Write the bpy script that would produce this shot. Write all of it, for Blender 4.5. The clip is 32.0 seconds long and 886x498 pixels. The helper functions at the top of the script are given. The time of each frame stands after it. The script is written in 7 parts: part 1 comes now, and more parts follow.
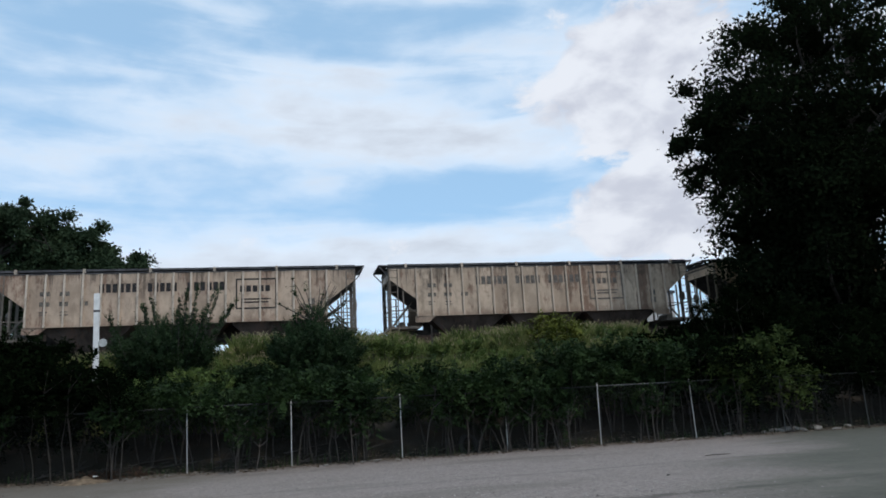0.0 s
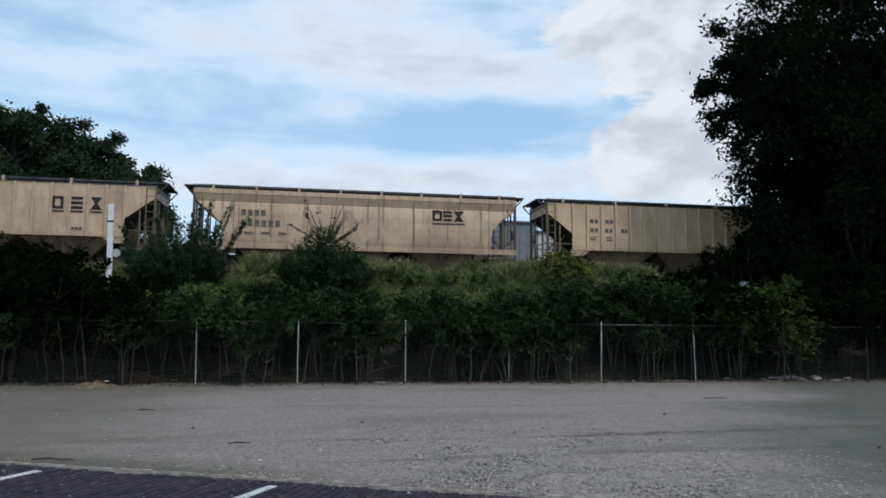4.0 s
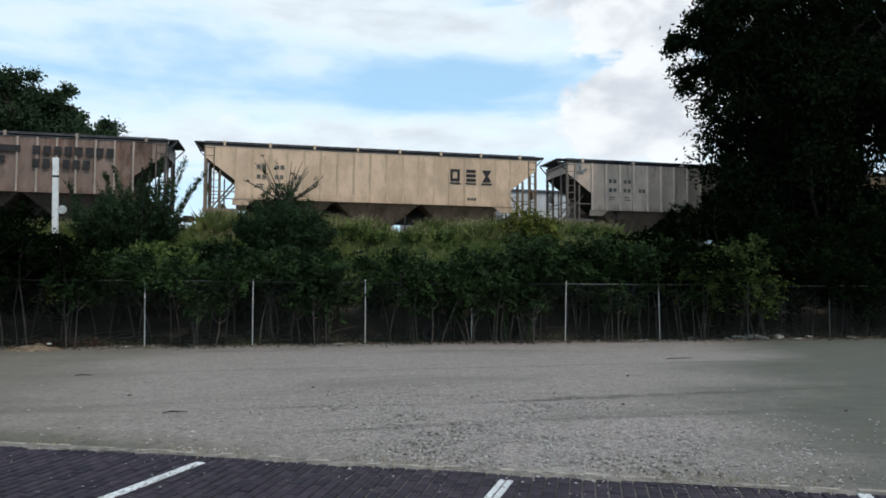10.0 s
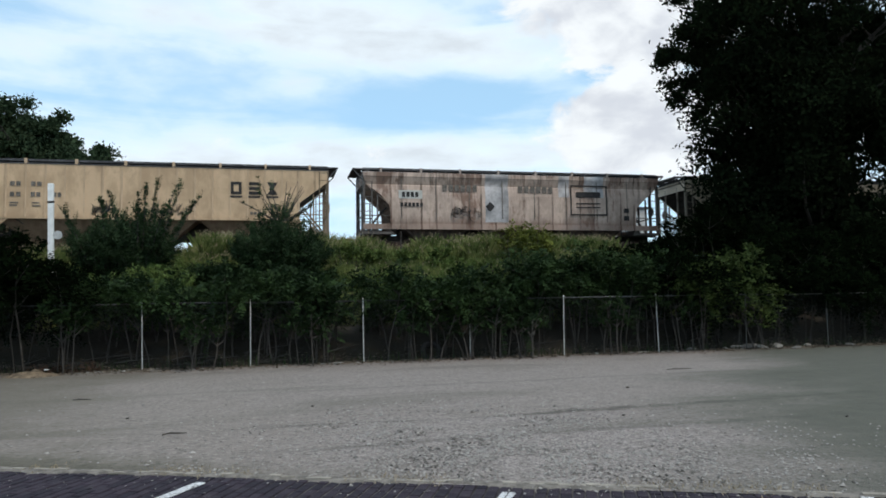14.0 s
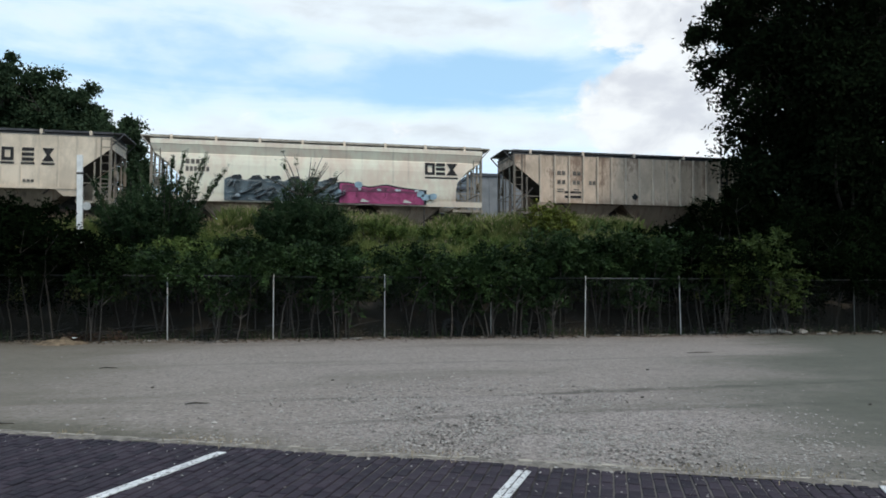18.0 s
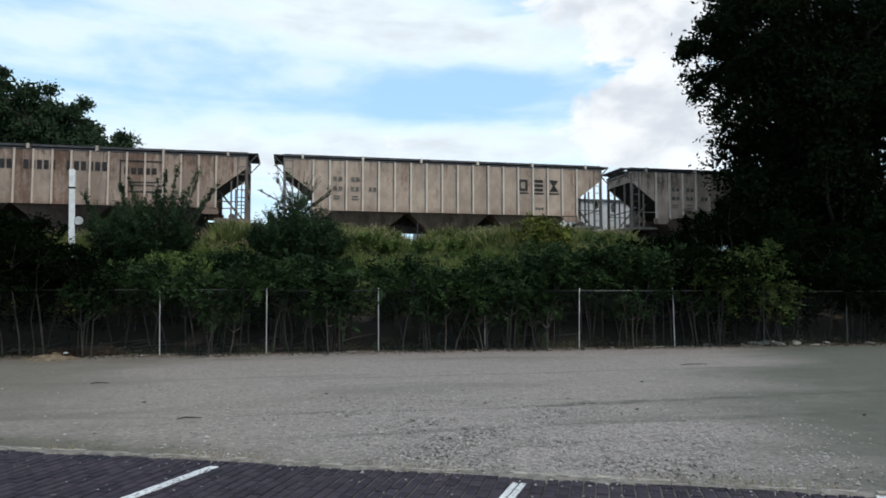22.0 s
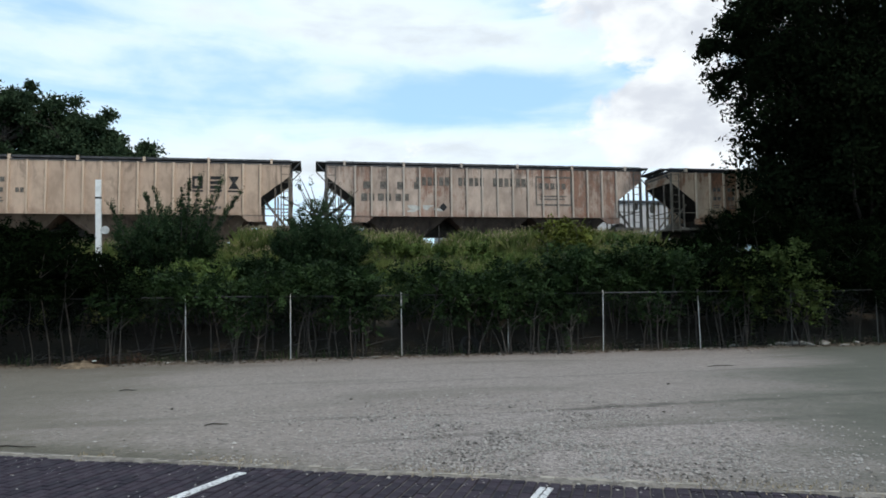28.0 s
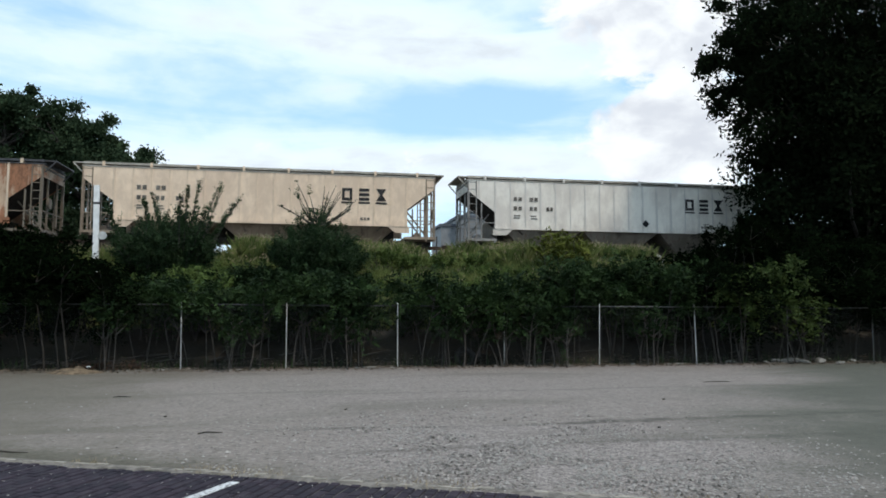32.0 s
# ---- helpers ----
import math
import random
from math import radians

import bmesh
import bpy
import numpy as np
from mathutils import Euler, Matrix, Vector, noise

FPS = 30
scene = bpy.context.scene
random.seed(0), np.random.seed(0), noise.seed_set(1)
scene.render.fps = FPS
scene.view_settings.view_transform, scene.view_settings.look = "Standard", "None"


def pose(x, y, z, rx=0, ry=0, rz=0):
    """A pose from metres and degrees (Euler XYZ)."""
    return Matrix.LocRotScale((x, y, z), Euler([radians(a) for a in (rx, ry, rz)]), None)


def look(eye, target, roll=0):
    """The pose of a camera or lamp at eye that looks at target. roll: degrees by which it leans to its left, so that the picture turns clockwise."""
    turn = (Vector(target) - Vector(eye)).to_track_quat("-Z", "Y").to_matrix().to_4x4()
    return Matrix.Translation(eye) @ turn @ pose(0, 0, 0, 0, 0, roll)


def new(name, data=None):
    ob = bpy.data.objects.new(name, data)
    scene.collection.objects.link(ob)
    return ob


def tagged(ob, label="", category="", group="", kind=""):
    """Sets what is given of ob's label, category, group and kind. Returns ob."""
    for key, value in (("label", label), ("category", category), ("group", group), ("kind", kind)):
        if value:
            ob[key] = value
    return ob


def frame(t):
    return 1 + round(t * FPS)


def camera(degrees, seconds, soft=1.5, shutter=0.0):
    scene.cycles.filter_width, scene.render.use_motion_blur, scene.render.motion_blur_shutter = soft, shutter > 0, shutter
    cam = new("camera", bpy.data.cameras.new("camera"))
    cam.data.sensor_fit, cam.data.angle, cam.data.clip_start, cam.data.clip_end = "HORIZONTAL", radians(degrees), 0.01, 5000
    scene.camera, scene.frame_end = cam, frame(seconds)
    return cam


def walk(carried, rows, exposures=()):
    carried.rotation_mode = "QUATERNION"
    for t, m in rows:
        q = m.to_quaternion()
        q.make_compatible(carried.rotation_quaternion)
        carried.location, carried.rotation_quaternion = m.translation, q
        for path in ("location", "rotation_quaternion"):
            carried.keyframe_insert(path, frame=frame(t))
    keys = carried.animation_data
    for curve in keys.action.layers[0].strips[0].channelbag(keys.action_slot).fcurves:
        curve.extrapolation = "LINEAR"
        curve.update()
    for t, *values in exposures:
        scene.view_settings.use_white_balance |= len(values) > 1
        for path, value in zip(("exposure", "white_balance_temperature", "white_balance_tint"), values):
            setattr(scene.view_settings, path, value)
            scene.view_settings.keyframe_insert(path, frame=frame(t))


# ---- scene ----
cam = camera(62.81, 32.0, 1.75)
PATH = [
    (0.0, pose(-0.383, -0.676, 1.650, 101.571, 3.028, -10.967)),
    (0.5, pose(-0.382, -0.634, 1.643, 100.998, 2.751, -8.135)),
    (1.0, pose(-0.383, -0.649, 1.642, 100.352, 1.914, -6.330)),
    (1.5, pose(-0.368, -0.619, 1.643, 98.919, 2.471, -8.236)),
    (2.0, pose(-0.354, -0.682, 1.637, 99.224, 0.758, -9.294)),
    (2.5, pose(-0.353, -0.719, 1.628, 98.853, -0.221, -9.503)),
    (4.5, pose(-0.364, -0.542, 1.622, 95.876, -0.847, -11.110)),
    (5.0, pose(-0.258, -0.380, 1.648, 97.907, -3.241, -11.391)),
    (5.5, pose(-0.203, -0.184, 1.661, 98.526, -3.294, -16.905)),
    (6.0, pose(-0.188, -0.092, 1.674, 97.063, -0.590, -21.114)),
    (6.5, pose(-0.043, 0.010, 1.690, 96.779, 0.091, -20.374)),
    (7.0, pose(0.012, 0.016, 1.699, 96.528, 1.101, -20.743)),
    (7.5, pose(0.008, 0.049, 1.704, 95.627, -0.356, -20.099)),
    (8.0, pose(-0.045, 0.065, 1.716, 96.524, -0.824, -14.751)),
    (8.5, pose(-0.053, 0.056, 1.713, 97.707, 2.597, -12.588)),
    (9.0, pose(-0.037, 0.064, 1.698, 95.954, 1.301, -14.786)),
    (9.5, pose(-0.005, 0.008, 1.656, 94.304, 0.745, -14.542)),
    (10.0, pose(-0.015, 0.003, 1.646, 92.949, -0.361, -12.962)),
    (10.5, pose(-0.019, -0.042, 1.639, 92.919, -1.062, -14.046)),
    (11.0, pose(-0.031, -0.014, 1.634, 93.601, -0.418, -14.772)),
    (11.5, pose(-0.036, -0.059, 1.635, 95.214, 0.030, -14.489)),
    (12.0, pose(-0.020, -0.027, 1.620, 94.175, 0.465, -14.580)),
    (12.5, pose(-0.005, -0.044, 1.625, 93.445, 0.762, -13.613)),
    (13.0, pose(-0.008, -0.010, 1.613, 93.074, 0.243, -12.424)),
    (13.5, pose(-0.003, -0.028, 1.615, 93.733, 0.942, -12.559)),
    (14.0, pose(-0.020, -0.016, 1.603, 94.354, 0.990, -13.152)),
    (14.5, pose(-0.004, -0.034, 1.612, 93.099, 0.481, -12.542)),
    (15.0, pose(-0.008, -0.035, 1.618, 92.849, 0.524, -12.046)),
    (15.5, pose(-0.015, -0.031, 1.611, 92.659, -0.154, -11.981)),
    (17.5, pose(0.006, -0.019, 1.602, 92.652, 0.234, -11.890)),
    (18.0, pose(0.001, -0.019, 1.606, 92.616, -0.264, -11.400)),
    (18.5, pose(0.002, -0.007, 1.604, 92.103, 0.211, -11.491)),
    (19.0, pose(0.000, 0.000, 1.600, 92.250, 0.614, -11.031)),
    (19.5, pose(0.002, -0.005, 1.603, 93.957, 0.006, -11.662)),
    (20.0, pose(-0.015, -0.048, 1.603, 94.874, -1.393, -12.898)),
    (20.5, pose(-0.012, -0.037, 1.605, 94.523, -1.521, -12.618)),
    (21.0, pose(-0.001, -0.029, 1.602, 94.479, -0.552, -12.782)),
    (21.5, pose(0.008, -0.020, 1.593, 93.497, -0.016, -12.489)),
    (22.0, pose(0.003, -0.010, 1.587, 93.696, 0.001, -11.888)),
    (22.5, pose(0.010, -0.030, 1.595, 93.761, 0.076, -12.719)),
    (23.0, pose(0.006, -0.030, 1.598, 93.496, -0.018, -13.114)),
    (23.5, pose(0.012, -0.036, 1.601, 93.617, 0.070, -13.444)),
    (24.0, pose(0.014, -0.051, 1.595, 93.483, 0.433, -13.828)),
    (24.5, pose(0.016, -0.060, 1.608, 94.212, 0.161, -14.035)),
    (25.0, pose(0.008, -0.048, 1.603, 94.753, -0.352, -13.517)),
    (25.5, pose(0.006, -0.055, 1.612, 93.990, -0.757, -13.938)),
    (27.5, pose(-0.012, -0.011, 1.594, 94.483, 0.443, -10.920)),
    (28.0, pose(-0.012, -0.007, 1.594, 94.004, 0.741, -10.152)),
    (28.5, pose(-0.015, 0.004, 1.593, 93.908, 0.699, -9.930)),
    (29.0, pose(-0.011, -0.003, 1.590, 93.522, 0.544, -9.263)),
    (29.5, pose(-0.007, -0.017, 1.599, 93.878, 0.300, -9.862)),
    (30.0, pose(-0.008, 0.000, 1.590, 93.692, -0.011, -10.662)),
    (30.5, pose(-0.020, -0.004, 1.586, 94.055, -0.819, -10.068)),
    (31.0, pose(-0.020, -0.003, 1.598, 93.176, -0.808, -10.087)),
    (31.5, pose(-0.022, -0.005, 1.596, 94.159, -0.030, -8.676)),
    (32.0, pose(-0.016, -0.012, 1.601, 94.864, -0.202, -10.426)),
]
walk(cam, PATH, ((0.0, -0.22, 6270, 14), (2.5, -0.25, 6220, 14), (4.5, -0.24, 6220, 13), (6.0, -0.2, 6250, 12), (7.0, -0.07, 6400, 10), (13.0, 0.0, 6500, 10), (22.0, 0.05, 6500, 10), (32.0, 0.1, 6500, 10)))

# ---- world, sun ----
def nd(tree, kind, **kw):
    n = tree.nodes.new(kind)
    for k, v in kw.items():
        if k == "op":
            n.operation = v
        elif k == "blend":
            n.blend_type = v
        else:
            n.inputs[k.replace("_", " ")].default_value = v
    return n


def math_node(tree, op, a, b=None, c=None):
    n = tree.nodes.new("ShaderNodeMath")
    n.operation = op
    for i, v in enumerate((a, b, c)):
        if v is None:
            continue
        if isinstance(v, (int, float)):
            n.inputs[i].default_value = v
        else:
            tree.links.new(v, n.inputs[i])
    return n.outputs[0]


SUN_AZ, SUN_EL = 148.0, 54.0     # compass-like azimuth from +y towards +x, elevation
world = bpy.data.worlds.new("sky")
scene.world = world
world.use_nodes = True
wt = world.node_tree
wt.nodes.clear()
coord = wt.nodes.new("ShaderNodeTexCoord")
sky = wt.nodes.new("ShaderNodeTexSky")
sky.sky_type = "NISHITA"
sky.sun_disc = False
sky.sun_elevation, sky.sun_rotation = radians(SUN_EL), radians(SUN_AZ)
sky.air_density, sky.dust_density, sky.ozone_density = 1.0, 0.6, 1.2
blue = wt.nodes.new("ShaderNodeVectorMath")
blue.operation = "SCALE"
blue.inputs["Scale"].default_value = 0.14
haze = nd(wt, "ShaderNodeMix")
haze.data_type, haze.blend_type = "RGBA", "MULTIPLY"
haze.inputs["Factor"].default_value = 1.0
haze.inputs[7].default_value = (0.9, 1.12, 1.25, 1)
wt.links.new(sky.outputs[0], haze.inputs[6])
wt.links.new(haze.outputs[2], blue.inputs[0])
veil = nd(wt, "ShaderNodeMix")      # thin high haze over the blue
veil.data_type = "RGBA"
veil.inputs["Factor"].default_value = 0.6
veil.inputs[7].default_value = (0.55, 0.86, 1.09, 1)
wt.links.new(blue.outputs[0], veil.inputs[6])
xyz = wt.nodes.new("ShaderNodeSeparateXYZ")
wt.links.new(coord.outputs["Generated"], xyz.inputs[0])
azim = math_node(wt, "ARCTAN2", xyz.outputs[0], xyz.outputs[1])
elev = math_node(wt, "ARCSINE", xyz.outputs[2])
# clouds drawn out along the horizon: a plane of angles, squeezed in height
flat = wt.nodes.new("ShaderNodeCombineXYZ")
wt.links.new(azim, flat.inputs[0])
wt.links.new(math_node(wt, "MULTIPLY", elev, 2.4), flat.inputs[1])
tilt = math_node(wt, "ADD", azim, math_node(wt, "MULTIPLY", elev, 1.3))
streak = wt.nodes.new("ShaderNodeCombineXYZ")
wt.links.new(tilt, streak.inputs[0])
wt.links.new(math_node(wt, "MULTIPLY", elev, 7.0), streak.inputs[1])
soft = nd(wt, "ShaderNodeTexNoise", Scale=3.1, Detail=7.0, Roughness=0.52, Distortion=0.35)
wt.links.new(flat.outputs[0], soft.inputs["Vector"])
wisp = nd(wt, "ShaderNodeTexNoise", Scale=2.2, Detail=5.0, Roughness=0.5, Distortion=0.9)
wt.links.new(streak.outputs[0], wisp.inputs["Vector"])
puff = nd(wt, "ShaderNodeTexNoise", Scale=11.0, Detail=6.0, Roughness=0.55, Distortion=0.2)
wt.links.new(flat.outputs[0], puff.inputs["Vector"])


def bump_at(az, el, wa, we, weight):
    """A soft hill of cloud cover (or a hollow, if negative) round a direction in degrees."""
    a = math_node(wt, "DIVIDE", math_node(wt, "SUBTRACT", azim, radians(az)), radians(wa))
    e = math_node(wt, "DIVIDE", math_node(wt, "SUBTRACT", elev, radians(el)), radians(we))
    r = math_node(wt, "ADD", math_node(wt, "MULTIPLY", a, a), math_node(wt, "MULTIPLY", e, e))
    return math_node(wt, "MULTIPLY", math_node(wt, "POWER", 2.718, math_node(wt, "MULTIPLY", r, -1.0)), weight)


HEAPS = ((28.8, 12.8, 6.8, 3.6, 1.0), (28.5, 22.8, 8.5, 6.2, 0.95), (25.0, 17.0, 5, 1.0, -0.38), (8, 11.8, 6, 1.2, 0.3), (-5, 12.5, 5, 1.2, 0.24), (60, 22, 18, 10, 0.6))
cover = math_node(wt, "ADD", math_node(wt, "MULTIPLY", soft.outputs[0], 0.9), math_node(wt, "MULTIPLY", wisp.outputs[0], 0.95))
cover = math_node(wt, "ADD", cover, math_node(wt, "MULTIPLY", puff.outputs[0], 0.44))
for hill in ((15, 15.8, 8.5, 1.9, -0.42), (26.5, 17.4, 3, 1.0, -0.55), (2, 15.0, 8, 1.4, -0.14), (-10, 15.5, 10, 2.6, -0.12), (-16, 27, 12, 6, -0.24), (28, 31, 9, 3, -0.25),
             (5, 22, 12, 4.5, 0.36), (15, 19.8, 7, 1.7, 0.3), (5, 11, 30, 2.3, 0.36), (60, 20, 25, 12, 0.15), (2, 29, 3.5, 3, -0.16)):
    cover = math_node(wt, "ADD", cover, bump_at(*hill))
ramp = wt.nodes.new("ShaderNodeMapRange")
ramp.interpolation_type = "SMOOTHSTEP"
wt.links.new(cover, ramp.inputs["Value"])
ramp.inputs["From Min"].default_value, ramp.inputs["From Max"].default_value = 0.84, 1.48
# thick parts of the clouds turn grey underneath
shade = wt.nodes.new("ShaderNodeMapRange")
wt.links.new(math_node(wt, "ADD", cover, math_node(wt, "MULTIPLY", puff.outputs[0], 0.5)), shade.inputs["Value"])
shade.inputs["From Min"].default_value, shade.inputs["From Max"].default_value = 1.45, 1.9
cloud = nd(wt, "ShaderNodeMix")
cloud.data_type = "RGBA"
wt.links.new(shade.outputs[0], cloud.inputs["Factor"])
cloud.inputs[6].default_value = (0.93, 1.06, 1.15, 1)
cloud.inputs[7].default_value = (0.72, 0.8, 0.87, 1)
both = nd(wt, "ShaderNodeMix")
both.data_type = "RGBA"
wt.links.new(ramp.outputs[0], both.inputs["Factor"])
wt.links.new(veil.outputs[2], both.inputs[6])
wt.links.new(cloud.outputs[2], both.inputs[7])
# heaped clouds with firm edges: lit tops, grey bases
up = wt.nodes.new("ShaderNodeCombineXYZ")
wt.links.new(azim, up.inputs[0])
wt.links.new(math_node(wt, "MULTIPLY", elev, 1.7), up.inputs[1])
higher = wt.nodes.new("ShaderNodeCombineXYZ")
wt.links.new(math_node(wt, "SUBTRACT", azim, 0.015), higher.inputs[0])
wt.links.new(math_node(wt, "ADD", math_node(wt, "MULTIPLY", elev, 1.7), 0.05), higher.inputs[1])
heap = nd(wt, "ShaderNodeTexNoise", Scale=11.0, Detail=9.0, Roughness=0.56, Distortion=0.35)
heap_up = nd(wt, "ShaderNodeTexNoise", Scale=11.0, Detail=4.0, Roughness=0.45, Distortion=0.25)
wt.links.new(up.outputs[0], heap.inputs["Vector"])
wt.links.new(higher.outputs[0], heap_up.inputs["Vector"])
mass = math_node(wt, "MULTIPLY", math_node(wt, "ADD", math_node(wt, "MULTIPLY", heap.outputs[0], 1.5), -0.32), 0.8)
for hill in HEAPS:
    mass = math_node(wt, "ADD", mass, bump_at(*hill))
firm = wt.nodes.new("ShaderNodeMapRange")
firm.interpolation_type = "SMOOTHSTEP"
wt.links.new(mass, firm.inputs["Value"])
firm.inputs["From Min"].default_value, firm.inputs["From Max"].default_value = 0.62, 0.82
slope = math_node(wt, "SUBTRACT", heap_up.outputs[0], heap.outputs[0])
slope = math_node(wt, "ADD", math_node(wt, "MULTIPLY", slope, 1.5), math_node(wt, "MULTIPLY", math_node(wt, "SUBTRACT", mass, 0.6), 0.2))
base = wt.nodes.new("ShaderNodeMapRange")
base.interpolation_type = "SMOOTHSTEP"
wt.links.new(slope, base.inputs["Value"])
base.inputs["From Min"].default_value, base.inputs["From Max"].default_value = -0.14, 0.42
heaped = nd(wt, "ShaderNodeMix")
heaped.data_type = "RGBA"
wt.links.new(base.outputs[0], heaped.inputs["Factor"])
heaped.inputs[6].default_value = (0.95, 1.0, 1.03, 1)
heaped.inputs[7].default_value = (0.69, 0.735, 0.805, 1)
whole = nd(wt, "ShaderNodeMix")
whole.data_type = "RGBA"
wt.links.new(firm.outputs[0], whole.inputs["Factor"])
wt.links.new(both.outputs[2], whole.inputs[6])
wt.links.new(heaped.outputs[2], whole.inputs[7])
back = wt.nodes.new("ShaderNodeBackground")
back.inputs[1].default_value = 1.0
wt.links.new(whole.outputs[2], back.inputs[0])
wout = wt.nodes.new("ShaderNodeOutputWorld")
wt.links.new(back.outputs[0], wout.inputs[0])

lamp = bpy.data.lights.new("sun", "SUN")
lamp.energy, lamp.angle, lamp.color = 1.65, radians(6), (1.0, 0.9, 0.77)
sun = new("sun", lamp)
az, el = radians(SUN_AZ), radians(SUN_EL)
sun.matrix_world = look((math.sin(az) * math.cos(el) * 80, math.cos(az) * math.cos(el) * 80, math.sin(el) * 80), (0, 0, 0))

# ---- materials ----
def material(name, rough=0.8, metal=0.0, spec=0.3):
    m = bpy.data.materials.new(name)
    m.use_nodes = True
    b = m.node_tree.nodes["Principled BSDF"]
    b.inputs["Roughness"].default_value = rough
    b.inputs["Metallic"].default_value = metal
    b.inputs["Specular IOR Level"].default_value = spec
    return m, m.node_tree, b


def coords(t, scale=(1, 1, 1), which="Object"):
    c = t.nodes.new("ShaderNodeTexCoord")
    p = t.nodes.new("ShaderNodeMapping")
    p.inputs["Scale"].default_value = scale
    t.links.new(c.outputs[which], p.inputs[0])
    return p.outputs[0]


def noise_of(t, vec, scale, detail=5.0, rough=0.6, distort=0.0):
    n = nd(t, "ShaderNodeTexNoise", Scale=scale, Detail=detail, Roughness=rough, Distortion=distort)
    t.links.new(vec, n.inputs["Vector"])
    return n.outputs[0]


def spread(t, value, lo, hi, out_lo=0.0, out_hi=1.0):
    r = t.nodes.new("ShaderNodeMapRange")
    r.interpolation_type = "SMOOTHSTEP"
    t.links.new(value, r.inputs["Value"])
    for k, v in (("From Min", lo), ("From Max", hi), ("To Min", out_lo), ("To Max", out_hi)):
        r.inputs[k].default_value = v
    return r.outputs[0]


def blend(t, fac, a, b, how="MIX"):
    m = t.nodes.new("ShaderNodeMix")
    m.data_type, m.blend_type = "RGBA", how
    for key, v in (("Factor", fac), (6, a), (7, b)):
        if isinstance(v, (int, float)):
            m.inputs[key].default_value = v
        elif isinstance(v, tuple):
            m.inputs[key].default_value = (*v, 1) if len(v) == 3 else v
        else:
            t.links.new(v, m.inputs[key])
    return m.outputs[2]


def relief(t, b, height, strength=0.3, distance=0.02):
    n = nd(t, "ShaderNodeBump", Strength=strength, Distance=distance)
    t.links.new(height, n.inputs["Height"])
    t.links.new(n.outputs[0], b.inputs["Normal"])


def plain(name, colour, rough=0.8, metal=0.0, vary=0.25, scale=6.0, bump=0.15, spec=0.3):
    """A plain surface with mottling at two scales."""
    m, t, b = material(name, rough, metal, spec)
    v = coords(t)
    big, fine = noise_of(t, v, scale, 4), noise_of(t, v, scale * 9, 6)
    dark = tuple(c * (1 - vary) for c in colour)
    light = tuple(min(1, c * (1 + vary * 0.6)) for c in colour)
    c = blend(t, spread(t, big, 0.3, 0.7), dark, light)
    c = blend(t, spread(t, fine, 0.35, 0.75, 0, 0.5), c, dark)
    t.links.new(c, b.inputs["Base Color"])
    relief(t, b, fine, bump, 0.01)
    return m


def foliage(name, dark, light, tip=None, gloss=0.08, patch=0.9, each=0.45):
    """Leaves: each one of its own shade, some light passing through."""
    m, t, b = material(name, 0.75 if gloss < 0.2 else 0.55, 0, gloss)
    g = t.nodes.new("ShaderNodeNewGeometry")
    v = coords(t)
    shade_of = math_node(t, "ADD", math_node(t, "MULTIPLY", g.outputs["Random Per Island"], each), math_node(t, "MULTIPLY", spread(t, noise_of(t, v, 3.1, 3), 0.3, 0.7), 1 - each))
    c = blend(t, shade_of, dark, light)
    c = blend(t, spread(t, noise_of(t, v, patch, 3), 0.4, 0.66), c, blend(t, shade_of, light, tip or light))
    t.links.new(c, b.inputs["Base Color"])
    tr = t.nodes.new("ShaderNodeBsdfTranslucent")
    t.links.new(c, tr.inputs[0])
    mix = t.nodes.new("ShaderNodeMixShader")
    mix.inputs[0].default_value = 0.12
    t.links.new(b.outputs[0], mix.inputs[1])
    t.links.new(tr.outputs[0], mix.inputs[2])
    t.links.new(mix.outputs[0], t.nodes["Material Output"].inputs[0])
    return m


